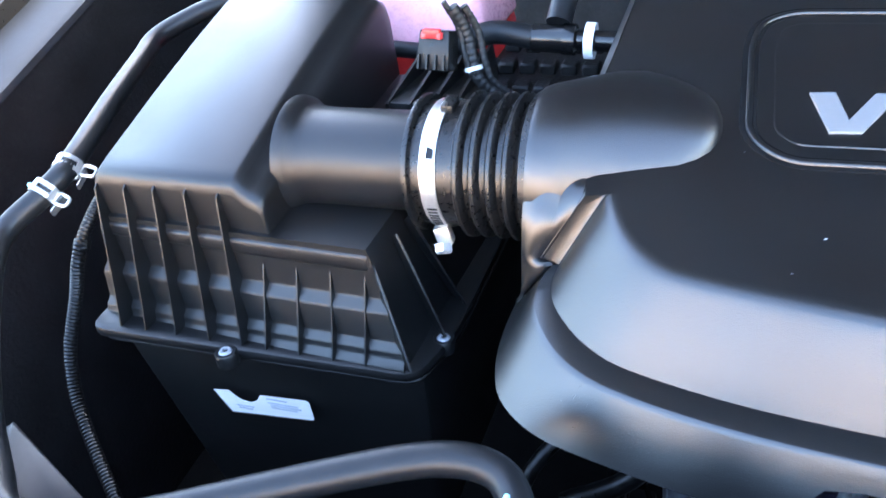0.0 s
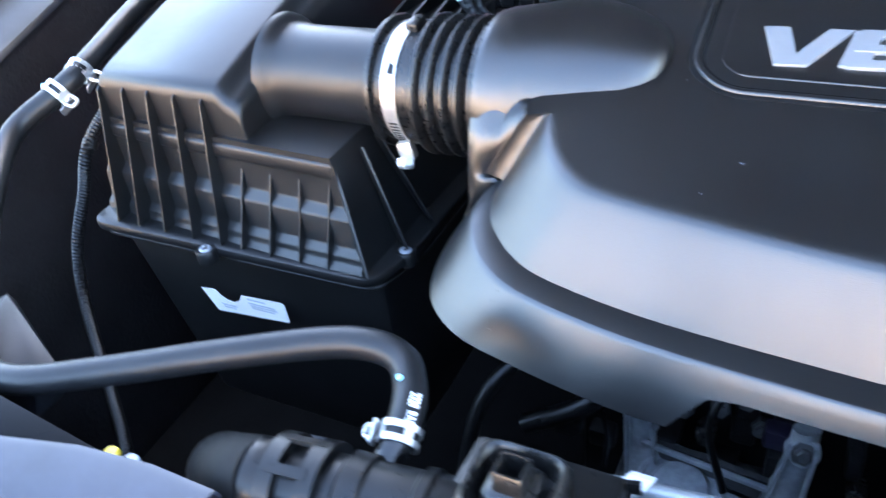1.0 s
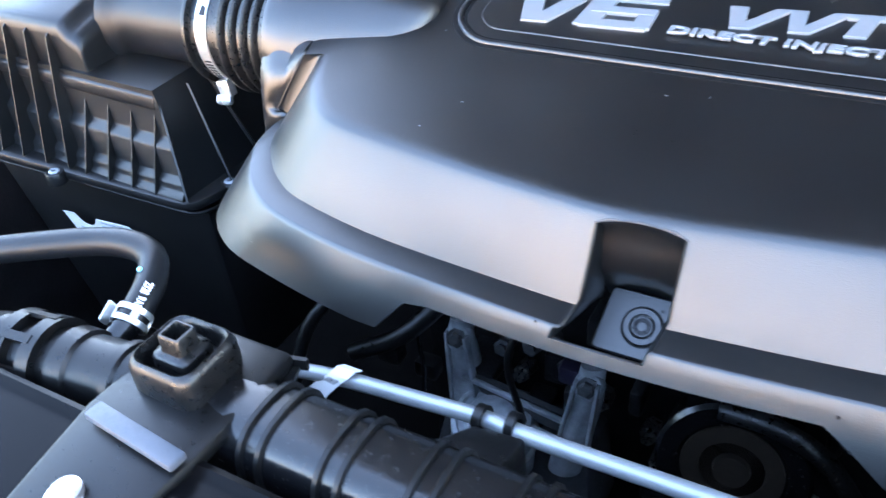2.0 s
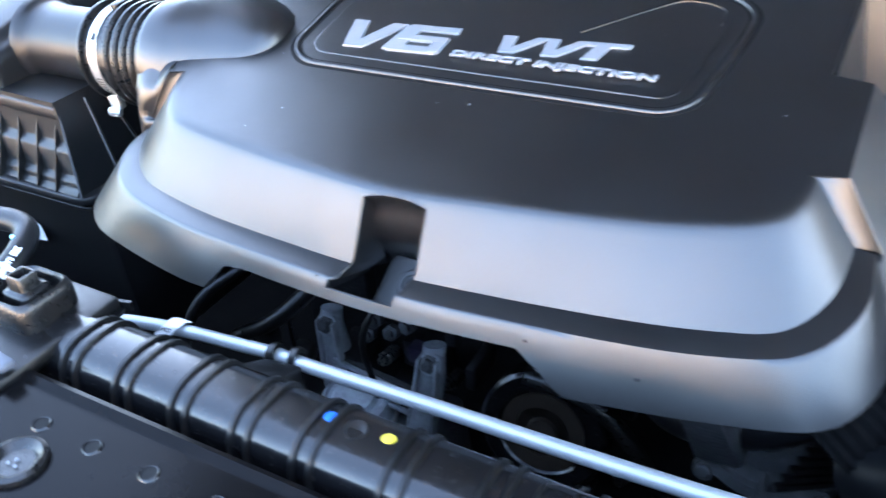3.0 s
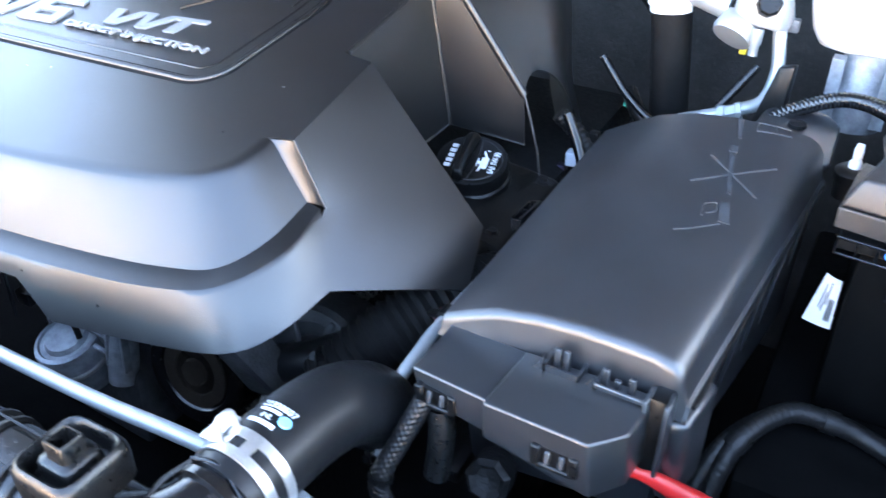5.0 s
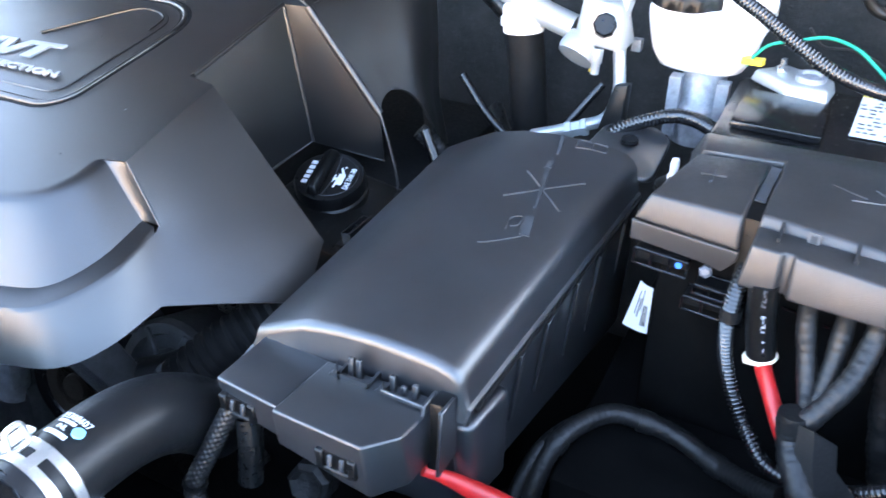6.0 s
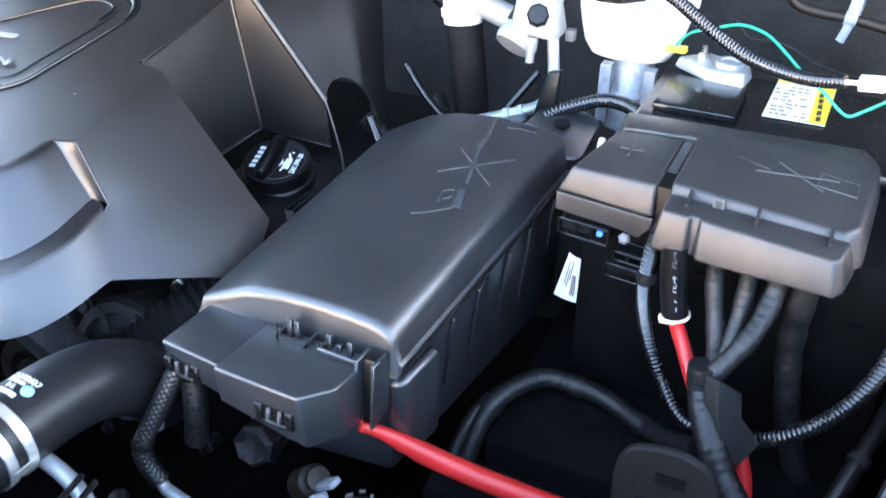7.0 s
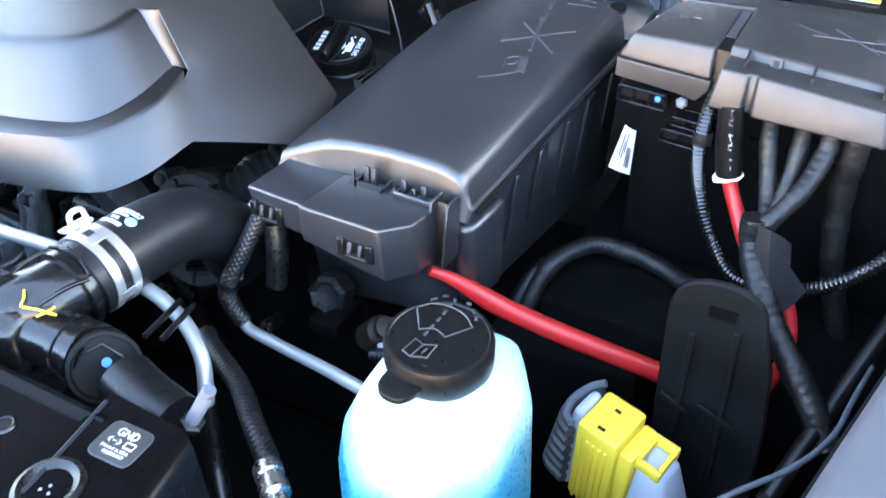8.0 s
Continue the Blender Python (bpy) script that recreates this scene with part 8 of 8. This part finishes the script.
bm = bmesh.new()
tube(bm, [(0.778, 0.895, 0.872), (0.7775, 0.903, 0.882), (0.776, 0.911, 0.895), (0.775, 0.917, 0.906)], 0.0062, n=10, squash=0.6)
part("tab", bm, M["yellow"], yp, smooth=60)
bm = bmesh.new()
lathe(bm, (0.779, 0.893, 0.862), (-0.05, 0.3, 1), [(0.011, 0), (0.011, 0.008), (0.008, 0.010), (0, 0.010)], n=16)
part("base", bm, M["black"], yp)

# ---- below the tray: pipes, braided looms, bracket ----
lw = thing("braided_loom", (0.83, 0.36, 0.84), "black braided wiring looms dropping past the tray", "wiring")
for pts, r in (([(0.803, 0.432, 0.968), (0.791, 0.415, 0.935), (0.782, 0.402, 0.908), (0.785, 0.400, 0.892), (0.794, 0.400, 0.877)], 0.0072), ([(0.780, 0.372, 0.880), (0.800, 0.355, 0.892), (0.830, 0.338, 0.900), (0.860, 0.320, 0.906), (0.895, 0.292, 0.914), (0.925, 0.270, 0.917)], 0.0074)):
    bm = bmesh.new()
    braided(bm, pts, r)
    part("loom", bm, M["braid"], lw, smooth=40)
bm = bmesh.new()
tube(bm, [(0.812, 0.436, 0.960), (0.815, 0.430, 0.935), (0.813, 0.426, 0.905)], 0.0090, n=18)
part("boot", bm, M["rubber"], lw, smooth=70)
bm = bmesh.new()
lathe(bm, (0.922, 0.270, 0.914), (0.75, -0.6, 0.05), [(0.0085, 0), (0.0095, 0.002), (0.0095, 0.010), (0.008, 0.011), (0.008, 0.016), (0.0095, 0.017), (0.0095, 0.026), (0.006, 0.028), (0.006, 0.05)], n=18)
part("ferrule", bm, M["steel"], lw, "ribbed steel ferrule")
bm = bmesh.new()
band(bm, (0.783, 0.4025, 0.910), (-0.2, -0.3, -1), 0.0080, 0.004, 0.001, 20)
part("tie", bm, M["black"], lw)
sp = thing("coolant_pipe", (0.86, 0.38, 0.86), "thin bright metal pipe running to the washer bottle", "pipe")
bm = bmesh.new()
tube(bm, [(0.792, 0.401, 0.880), (0.797, 0.400, 0.872), (0.812, 0.397, 0.872), (0.86, 0.384, 0.883), (0.90, 0.372, 0.894), (0.950, 0.357, 0.905)], 0.0048, n=14)
part("tube", bm, M["alu"], sp, smooth=80)
bl = thing("belt_tensioner", (0.88, 0.45, 0.78), "dull metal tensioner and lever below the fuse box", "engine part")
bm = bmesh.new()
lathe(bm, (0.872, 0.480, 0.832), (0.5, -0.2, 0.6), [(0.014, -0.02), (0.014, 0.01), (0.010, 0.014), (0.010, 0.022), (0, 0.023)], n=18)
part("drum", bm, M["brown"], bl)
bm = bmesh.new()
bar(bm, (0.866, 0.478, 0.825), (0.905, 0.470, 0.858), 0.012, 0.006)
bar(bm, (0.885, 0.470, 0.835), (0.905, 0.455, 0.818), 0.016, 0.005)
bevel(bm, 0.002)
part("lever", bm, M["cast"], bl)
bm = bmesh.new()
corrugated(bm, [(0.90, 0.43, 0.86), (0.925, 0.425, 0.875), (0.955, 0.42, 0.89)], 0.0065, 0.2, 0.005)
part("conduit", bm, M["black"], bl)
bm = bmesh.new()
lathe(bm, (0.835, 0.462, 0.875), (0.1, -0.7, 0.3), [(0.018, -0.02), (0.018, 0.002), (0.014, 0.006), (0.010, 0.002), (0, 0.0)], n=7)
part("bracket", bm, M["engine"], bl, smooth=25)
# tank end with clip
te = thing("tank_end_clip", (0.79, 0.27, 0.93), "black plastic pipe clip with a blue paint dot", "clip")
bm = bmesh.new()
lathe(bm, (0.806, 0.262, 0.955), (0.55, -0.35, 0.35), [(0.022, -0.02), (0.0235, 0), (0.0235, 0.006), (0.021, 0.007), (0.020, 0.004), (0, 0.004)], n=30)
disc = part("disc", bm, M["dull"], te)
bm = bmesh.new()
tube(bm, [Vector((0.806, 0.262, 0.955)) + Vector((0.55, -0.35, 0.35)).normalized() * 0.006 + Vector(v) for v in ((-0.012, -0.004, 0.010), (-0.004, 0.006, 0.014), (0.008, 0.010, 0.004), (0.010, 0.004, -0.008))], 0.0008, n=6, k=0)
part("rim_line", bm, M["gloss"], disc)
bm = bmesh.new()
lathe(bm, (0.814, 0.259, 0.9645), (0.55, -0.35, 0.6), [(0.0034, -0.002), (0.003, 0.001), (0, 0.001)], n=12)
part("paint_dot", bm, M["bluedot"], te)
bm = bmesh.new()
tube(bm, [(0.822, 0.262, 0.950), (0.845, 0.256, 0.948), (0.872, 0.252, 0.945)], 0.019, n=20)
part("spigot", bm, M["black"], te)
for k in (0, 1):
    bm = bmesh.new()
    tube(bm, [(0.812 + 0.012 * k, 0.292 + 0.004 * k, 0.958), (0.806 + 0.012 * k, 0.318, 0.954), (0.800 + 0.012 * k, 0.338, 0.950)], 0.0022, n=8)
    part("arm", bm, M["black"], te)
stud = thing("ground_stud", (0.893, 0.246, 0.955), "zinc threaded stud on the front panel", "stud")
bm = bmesh.new()
prof = [(0.0032, 0.0)]
for k in range(13):
    prof += [(0.0034, 0.0030 * k + 0.0004), (0.0044, 0.0030 * k + 0.0012), (0.0044, 0.0030 * k + 0.0019), (0.0034, 0.0030 * k + 0.0027)]
prof += [(0.0042, 0.0400), (0.0042, 0.0440), (0.0036, 0.0450), (0, 0.0450)]
lathe(bm, (0.889, 0.250, 0.957), (0.50, 0, 0.87), prof, n=18)
part("thread", bm, M["greyloom"], stud, smooth=30)
bm = bmesh.new()
lathe(bm, (0.890, 0.250, 0.958), (0.55, 0.02, 0.83), [(0.0075, -0.006), (0.0075, 0.002), (0.005, 0.003)], n=6)
part("nut", bm, M["black"], stud, smooth=20)
# right end of the front panel with the earth label
pe_ = thing("crossmember_corner", (0.90, 0.17, 0.93), "glossy black front panel corner with a ridge", "panel")
bm = bmesh.new()
loft(bm, [[(0.848, y + 0.002, 0.9765), (0.858 + k, y + 0.002, 0.9765), (0.903 + k, y, 0.9765), (0.9045 + k, y, 0.9765), (0.908 + k, y - 0.002, 0.975), (0.912 + k, y - 0.004, 0.970), (0.922 + k, y - 0.010, 0.93)] for y, k in ((0.232, 0), (0.20, 0.006), (0.155, 0.014), (0.09, 0.02), (0.01, 0.03))])
ob = part("sheet", bm, M["paint"], pe_, smooth=30)
so = ob.modifiers.new("thick", "SOLIDIFY")
so.thickness, so.offset = 0.002, 0
bm = bmesh.new()
tube(bm, [(0.850, 0.228, 0.9775), (0.854, 0.20, 0.9775), (0.858, 0.165, 0.9775), (0.862, 0.10, 0.9775), (0.866, 0.02, 0.9775)], 0.0014, n=8)
part("ridge", bm, M["paint_light"], pe_)
gl_ = frame_of((0.8805, 0.2085, 0.9772), (1, 0.02, 0), (-0.16, 1, 0))
gl = lambda x, y, d=0.0: gl_(x * 0.78, y * 0.64, d)
lb = thing("earth_label", tuple(gl(0, 0)), "black earth-point label with white GND print", "label")
bm = bmesh.new()
plate(bm, rounded([gl(-19, -20), gl(19, -20), gl(19, 20), gl(-19, 20)], 0.006), 0.0006, gl(0, 0, 1) - gl(0, 0))
part("sheet", bm, M["greyloom"], lb, smooth=0)
bm = bmesh.new()
plate(bm, rounded([gl(-18.5, -19.3, 0.7), gl(18.5, -19.3, 0.7), gl(18.5, 19.3, 0.7), gl(-18.5, 19.3, 0.7)], 0.006), 0.0002, gl(0, 0, 1) - gl(0, 0))
part("face", bm, M["print"], lb, smooth=0)
for w, x, y, a, u in (("GND", -9, 6, 18, 8), ("(-)", -11, -3, 11, 6), ("Printed in USA", -12, -9, 24, 3.2), ("10304767", -7, -14, 18, 3.2)):
    letters("print", w, gl(x, y, 1.0), gl(a, 0) - gl(0, 0), gl(0, u) - gl(0, 0), M["printw"], lb, depth=0.0002)
bm = bmesh.new()
bx = [gl(4, -3, 1.1), gl(12, -3, 1.1), gl(12, 3, 1.1), gl(4, 3, 1.1), gl(4, -3, 1.1)]
tube(bm, bx, 0.0004, n=4, k=0)
part("symbol", bm, M["printw"], lb)

# ---- washer bottle ----
wb = thing("washer_bottle", (1.03, 0.30, 0.60), "milky washer bottle full of blue fluid with black cap", "washer bottle")
def bottle_ring(z, xl, xr, yf, yb, c):
    """Eight-sided section with softened corners."""
    return rounded([(xl + c, yf, z), (xr - c * 1.3, yf, z), (xr, yf + c, z), (xr, yb - c * 1.6, z), (xr - c, yb, z), (xl + c, yb, z), (xl, yb - c, z), (xl, yf + c, z)], c * 0.45, 3)


bm = bmesh.new()
loft(bm, [bottle_ring(1.003, 0.989, 1.044, 0.296, 0.352, 0.017), bottle_ring(0.997, 0.985, 1.053, 0.291, 0.360, 0.019), bottle_ring(0.989, 0.980, 1.062, 0.284, 0.372, 0.022), bottle_ring(0.979, 0.975, 1.067, 0.274, 0.382, 0.025),
          bottle_ring(0.962, 0.969, 1.069, 0.261, 0.391, 0.028), bottle_ring(0.938, 0.967, 1.070, 0.253, 0.395, 0.030), bottle_ring(0.85, 0.967, 1.074, 0.25, 0.396, 0.030), bottle_ring(0.62, 0.968, 1.080, 0.25, 0.396, 0.030)], True, True)
part("bottle", bm, M["bottle"], wb, smooth=26)
WC, WA = Vector((1.0165, 0.3250, 1.0005)), Vector((0, 0, 1))
bm = bmesh.new()
lathe(bm, WC, WA, [(0.0290, -0.004), (0.0305, -0.002), (0.0315, 0.004), (0.0315, 0.016), (0.0305, 0.019), (0.0285, 0.0195), (0.0280, 0.0188), (0, 0.0190)], n=56)
wcap = part("cap", bm, M["black"], wb, "black hinged washer cap with embossed windscreen symbol")
bm = bmesh.new()
tab = rounded([Vector((x, y + 0.0035, 1.0065)) for x, y in ((0.999, 0.299), (0.9985, 0.283), (1.004, 0.2765), (1.015, 0.2755), (1.0215, 0.283), (1.0225, 0.297))], 0.006)
plate(bm, tab, 0.0045, WA)
bevel(bm, 0.0012, 2)
part("tab", bm, M["black"], wcap)
bm = bmesh.new()
w = lambda x, y: Vector((x, y + 0.0035, 1.0203))
fan = [w(1.004, 0.321), w(0.994, 0.337), w(1.001, 0.344), w(1.011, 0.346), w(1.022, 0.343), w(1.030, 0.336), w(1.020, 0.322), w(1.012, 0.325), w(1.004, 0.321)]
tube(bm, [fan[0]] + catmull(fan[1:6], 4) + catmull(fan[6:], 4), 0.0005, n=6, k=0)
for a, b in ((0.0, 0.10), (0.20, 0.30), (0.40, 0.50), (0.60, 0.70), (0.80, 0.90)):
    p, q = w(1.009, 0.318), w(1.011, 0.352)
    bar(bm, p.lerp(q, a), p.lerp(q, b), 0.0016, 0.0008, WA)
for p, q in (((0.998, 0.346), (1.001, 0.349)), ((1.003, 0.352), (1.006, 0.3535)), ((1.010, 0.353), (1.012, 0.350)), ((1.018, 0.353), (1.021, 0.353)), ((1.024, 0.350), (1.026, 0.347)), ((1.028, 0.345), (1.029, 0.342))):
    bar(bm, w(*p), w(*q), 0.0016, 0.0008, WA)
for bk in ([(1.004, 0.302), (1.006, 0.3135), (1.012, 0.311), (1.010, 0.300), (1.004, 0.302)], [(1.010, 0.300), (1.012, 0.311), (1.019, 0.314), (1.0185, 0.303), (1.010, 0.300)], [(1.0145, 0.305), (1.0155, 0.309)]):
    tube(bm, [w(*p) for p in bk], 0.0005, n=6, k=0)
part("pictogram", bm, M["embossed"], wcap, "embossed windscreen pictogram")

# ---- yellow and grey connector ----
yc = thing("plug_connector", (1.10, 0.44, 0.74), "yellow and grey plug connector with a corrugated loom", "connector")
yf = frame_of((1.0980, 0.4330, 0.885), (0.96, -0.26, -0.06), (0.27, 0.95, 0.08))


def yblock(x0, x1, y0, y1, top, drop, b=0.0025, mat="yellow", name="housing", parent=None, slant=0.0):
    bmy = bmesh.new()
    hexa(bmy, [yf(x0, y0 - slant, -drop), yf(x1, y0 - slant, -drop), yf(x1, y1, -drop), yf(x0, y1, -drop)], [yf(x0, y0, top), yf(x1, y0, top), yf(x1, y1, top), yf(x0, y1, top)])
    bevel(bmy, b, 2)
    return part(name, bmy, M[mat], parent or yc)


yb = yblock(-17, 17, -20, 20, 0, 90, 0.0035)
for k in range(5):
    yblock(-12 + 5.0 * k, -9.6 + 5.0 * k, -22, -18, -12, 88, 0.0006, name="rib", parent=yb)
for x, y, w, d in ((-14, -15, 8, 4), (-13, 12, 8, 3), (4, -13, 2.5, 24), (-2, 14, 13, 2.5), (9, -15, 5, 5)):
    yblock(x, x + w, y, y + d, 1.0, 4, 0.0005, name="boss", parent=yb)
for x, y, w, d in ((-4, -14, 6, 3), (-3, 6, 5, 3)):
    yblock(x, x + w, y, y + d, 0.4, 4, 0.0004, mat="black", name="hole", parent=yb)
yblock(17, 29, -18, 17, -6, 88, 0.003, name="slide")
lk = yblock(28, 48, 10, 15, -5, 16, 0.0012, name="lock")
yblock(28, 32, -10, 14, -6, 14, 0.001, name="arm", parent=lk)
yblock(44, 48, -10, 14, -7, 16, 0.001, name="arm", parent=lk)
yblock(28, 48, -13, -8, -9, 18, 0.001, name="arm", parent=lk)
bm = bmesh.new()
hexa(bm, [yf(29, -26, -100), yf(80, -26, -100), yf(80, 18, -100), yf(29, 18, -100)], [yf(30, -14, -14), yf(50, -12, -14), yf(52, 11, -12), yf(30, 12, -10)])
bevel(bm, 0.005, 3)
part("plug", bm, M["grey"], yc, "pale grey plug half")
bm = bmesh.new()
hexa(bm, [yf(-42, -14, -90), yf(-18, -16, -90), yf(-18, 20, -90), yf(-38, 20, -90)], [yf(-29, -6, -9), yf(-18, -8, -7), yf(-18, 16, -3), yf(-27, 16, -4)])
bevel(bm, 0.004, 3)
gp = part("socket", bm, M["grey"], yc)
for k in range(7):
    bm = bmesh.new()
    d = -8 - 12 * k
    tube(bm, [yf(-22, 24, d + 6), yf(-31 - 1.6 * k, 18, d), yf(-35 - 1.8 * k, 1, d - 2), yf(-31 - 1.6 * k, -12, d - 2), yf(-22, -18, d)], 0.0030 if k == 0 else 0.0046, n=8)
    part("loom_ring", bm, M["greyloom"] if k == 0 else M["casting"], gp)

# ---- red cable and black tray panel ----
rc = thing("red_cable", (1.02, 0.50, 0.83), "thick red battery cable crossing below the fuse box", "cable")
bm = bmesh.new()
tube(bm, [(0.930, 0.472, 0.930), (0.948, 0.481, 0.920), (0.985, 0.497, 0.893), (1.04, 0.514, 0.869), (1.10, 0.533, 0.846), (1.15, 0.55, 0.826)], 0.0085, n=18, rad=lambda s: 0.0045 + 0.0040 * min(1, max(0, (s - 0.01) / 0.045)))
part("sheath", bm, M["red"], rc, smooth=80)
tp = thing("battery_tray", (1.14, 0.60, 0.70), "black moulded plastic battery tray panel", "battery tray")
bm = bmesh.new()
pts = rounded([(1.122, 0.500, 0.74), (1.114, 0.499, 0.854), (1.110, 0.498, 0.950), (1.117, 0.497, 0.970), (1.134, 0.497, 0.977), (1.156, 0.498, 0.977), (1.174, 0.498, 0.966), (1.190, 0.499, 0.905), (1.197, 0.500, 0.850), (1.204, 0.502, 0.74)], 0.010, 4)
plate(bm, pts, 0.006, (0.05, 1, 0.1))
bevel(bm, 0.0015, 1)
tpp = part("panel", bm, M["dull"], tp)
for a, b in (((1.134, 0.4975, 0.78), (1.131, 0.4965, 0.93)), ((1.168, 0.4985, 0.78), (1.160, 0.4975, 0.94)), ((1.118, 0.4965, 0.862), (1.140, 0.4965, 0.850)), ((1.146, 0.4965, 0.862), (1.176, 0.4975, 0.848))):
    bm = bmesh.new()
    bar(bm, a, b, 0.005, 0.004, (0, 1, 0))
    bevel(bm, 0.0008, 1)
    part("rib", bm, M["dull"], tpp)
# slot drawn as a block in the colour of its inner shade
bm = bmesh.new()
box(bm, (1.138, 0.4955, 0.949), (1.157, 0.500, 0.957))
part("eye", bm, M["deep_shade"], tpp)
# base and ledge carry the shade under the battery in their colour
bm = bmesh.new()
hexa(bm, [(0.99, 0.58, 0.70), (1.27, 0.58, 0.70), (1.27, 0.98, 0.70), (0.99, 0.98, 0.70)], [(0.985, 0.575, 0.845), (1.28, 0.575, 0.845), (1.28, 0.98, 0.845), (0.985, 0.98, 0.845)])
bevel(bm, 0.008)
part("base", bm, M["deep_shade"], tp)
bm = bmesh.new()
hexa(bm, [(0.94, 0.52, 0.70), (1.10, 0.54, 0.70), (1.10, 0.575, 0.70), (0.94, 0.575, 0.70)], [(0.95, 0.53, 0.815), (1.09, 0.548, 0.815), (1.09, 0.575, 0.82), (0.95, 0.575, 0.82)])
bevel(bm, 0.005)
part("ledge", bm, M["deep_shade"], tp)
# black hose by the right wing
bm = bmesh.new()
wh = thing("washer_hose", (1.22, 0.52, 0.78), "black rubber hose with clips beside the inner wing", "hose")
tube(bm, [(1.195, 0.40, 0.77), (1.212, 0.46, 0.83), (1.236, 0.53, 0.875), (1.262, 0.60, 0.925), (1.28, 0.66, 0.94), (1.285, 0.72, 0.945)], 0.0065, n=14)
part("tube", bm, M["black"], wh, smooth=80)
for p_, d_ in (((1.212, 0.46, 0.83), (0.3, 0.6, 0.6)), ((1.262, 0.60, 0.925), (0.3, 0.6, 0.4))):
    bm = bmesh.new()
    band(bm, p_, d_, 0.0068, 0.007, 0.0012, 20)
    part("clip", bm, M["dull"], wh)

# thin wire and hose along the wing
wire_ = thing("sensor_wire", (1.19, 0.37, 0.93), "thin grey sensor wire along the inner wing", "wire")
bm = bmesh.new()
tube(bm, [(1.165, 0.34, 0.93), (1.185, 0.365, 0.935), (1.213, 0.398, 0.938), (1.231, 0.435, 0.936), (1.240, 0.480, 0.930), (1.25, 0.53, 0.92)], 0.0019, n=8)
part("core", bm, M["greyloom"], wire_, smooth=80)

# thickened sheets become plain meshes with crisp rims
bpy.context.view_layer.update()
graph = bpy.context.evaluated_depsgraph_get()
for ob in list(bpy.data.objects):
    if ob.type == "MESH" and ob.modifiers.get("thick"):
        solid = bpy.data.meshes.new_from_object(ob.evaluated_get(graph))
        solid.set_sharp_from_angle(angle=radians(38))
        ob.modifiers.clear()
        ob.data = solid
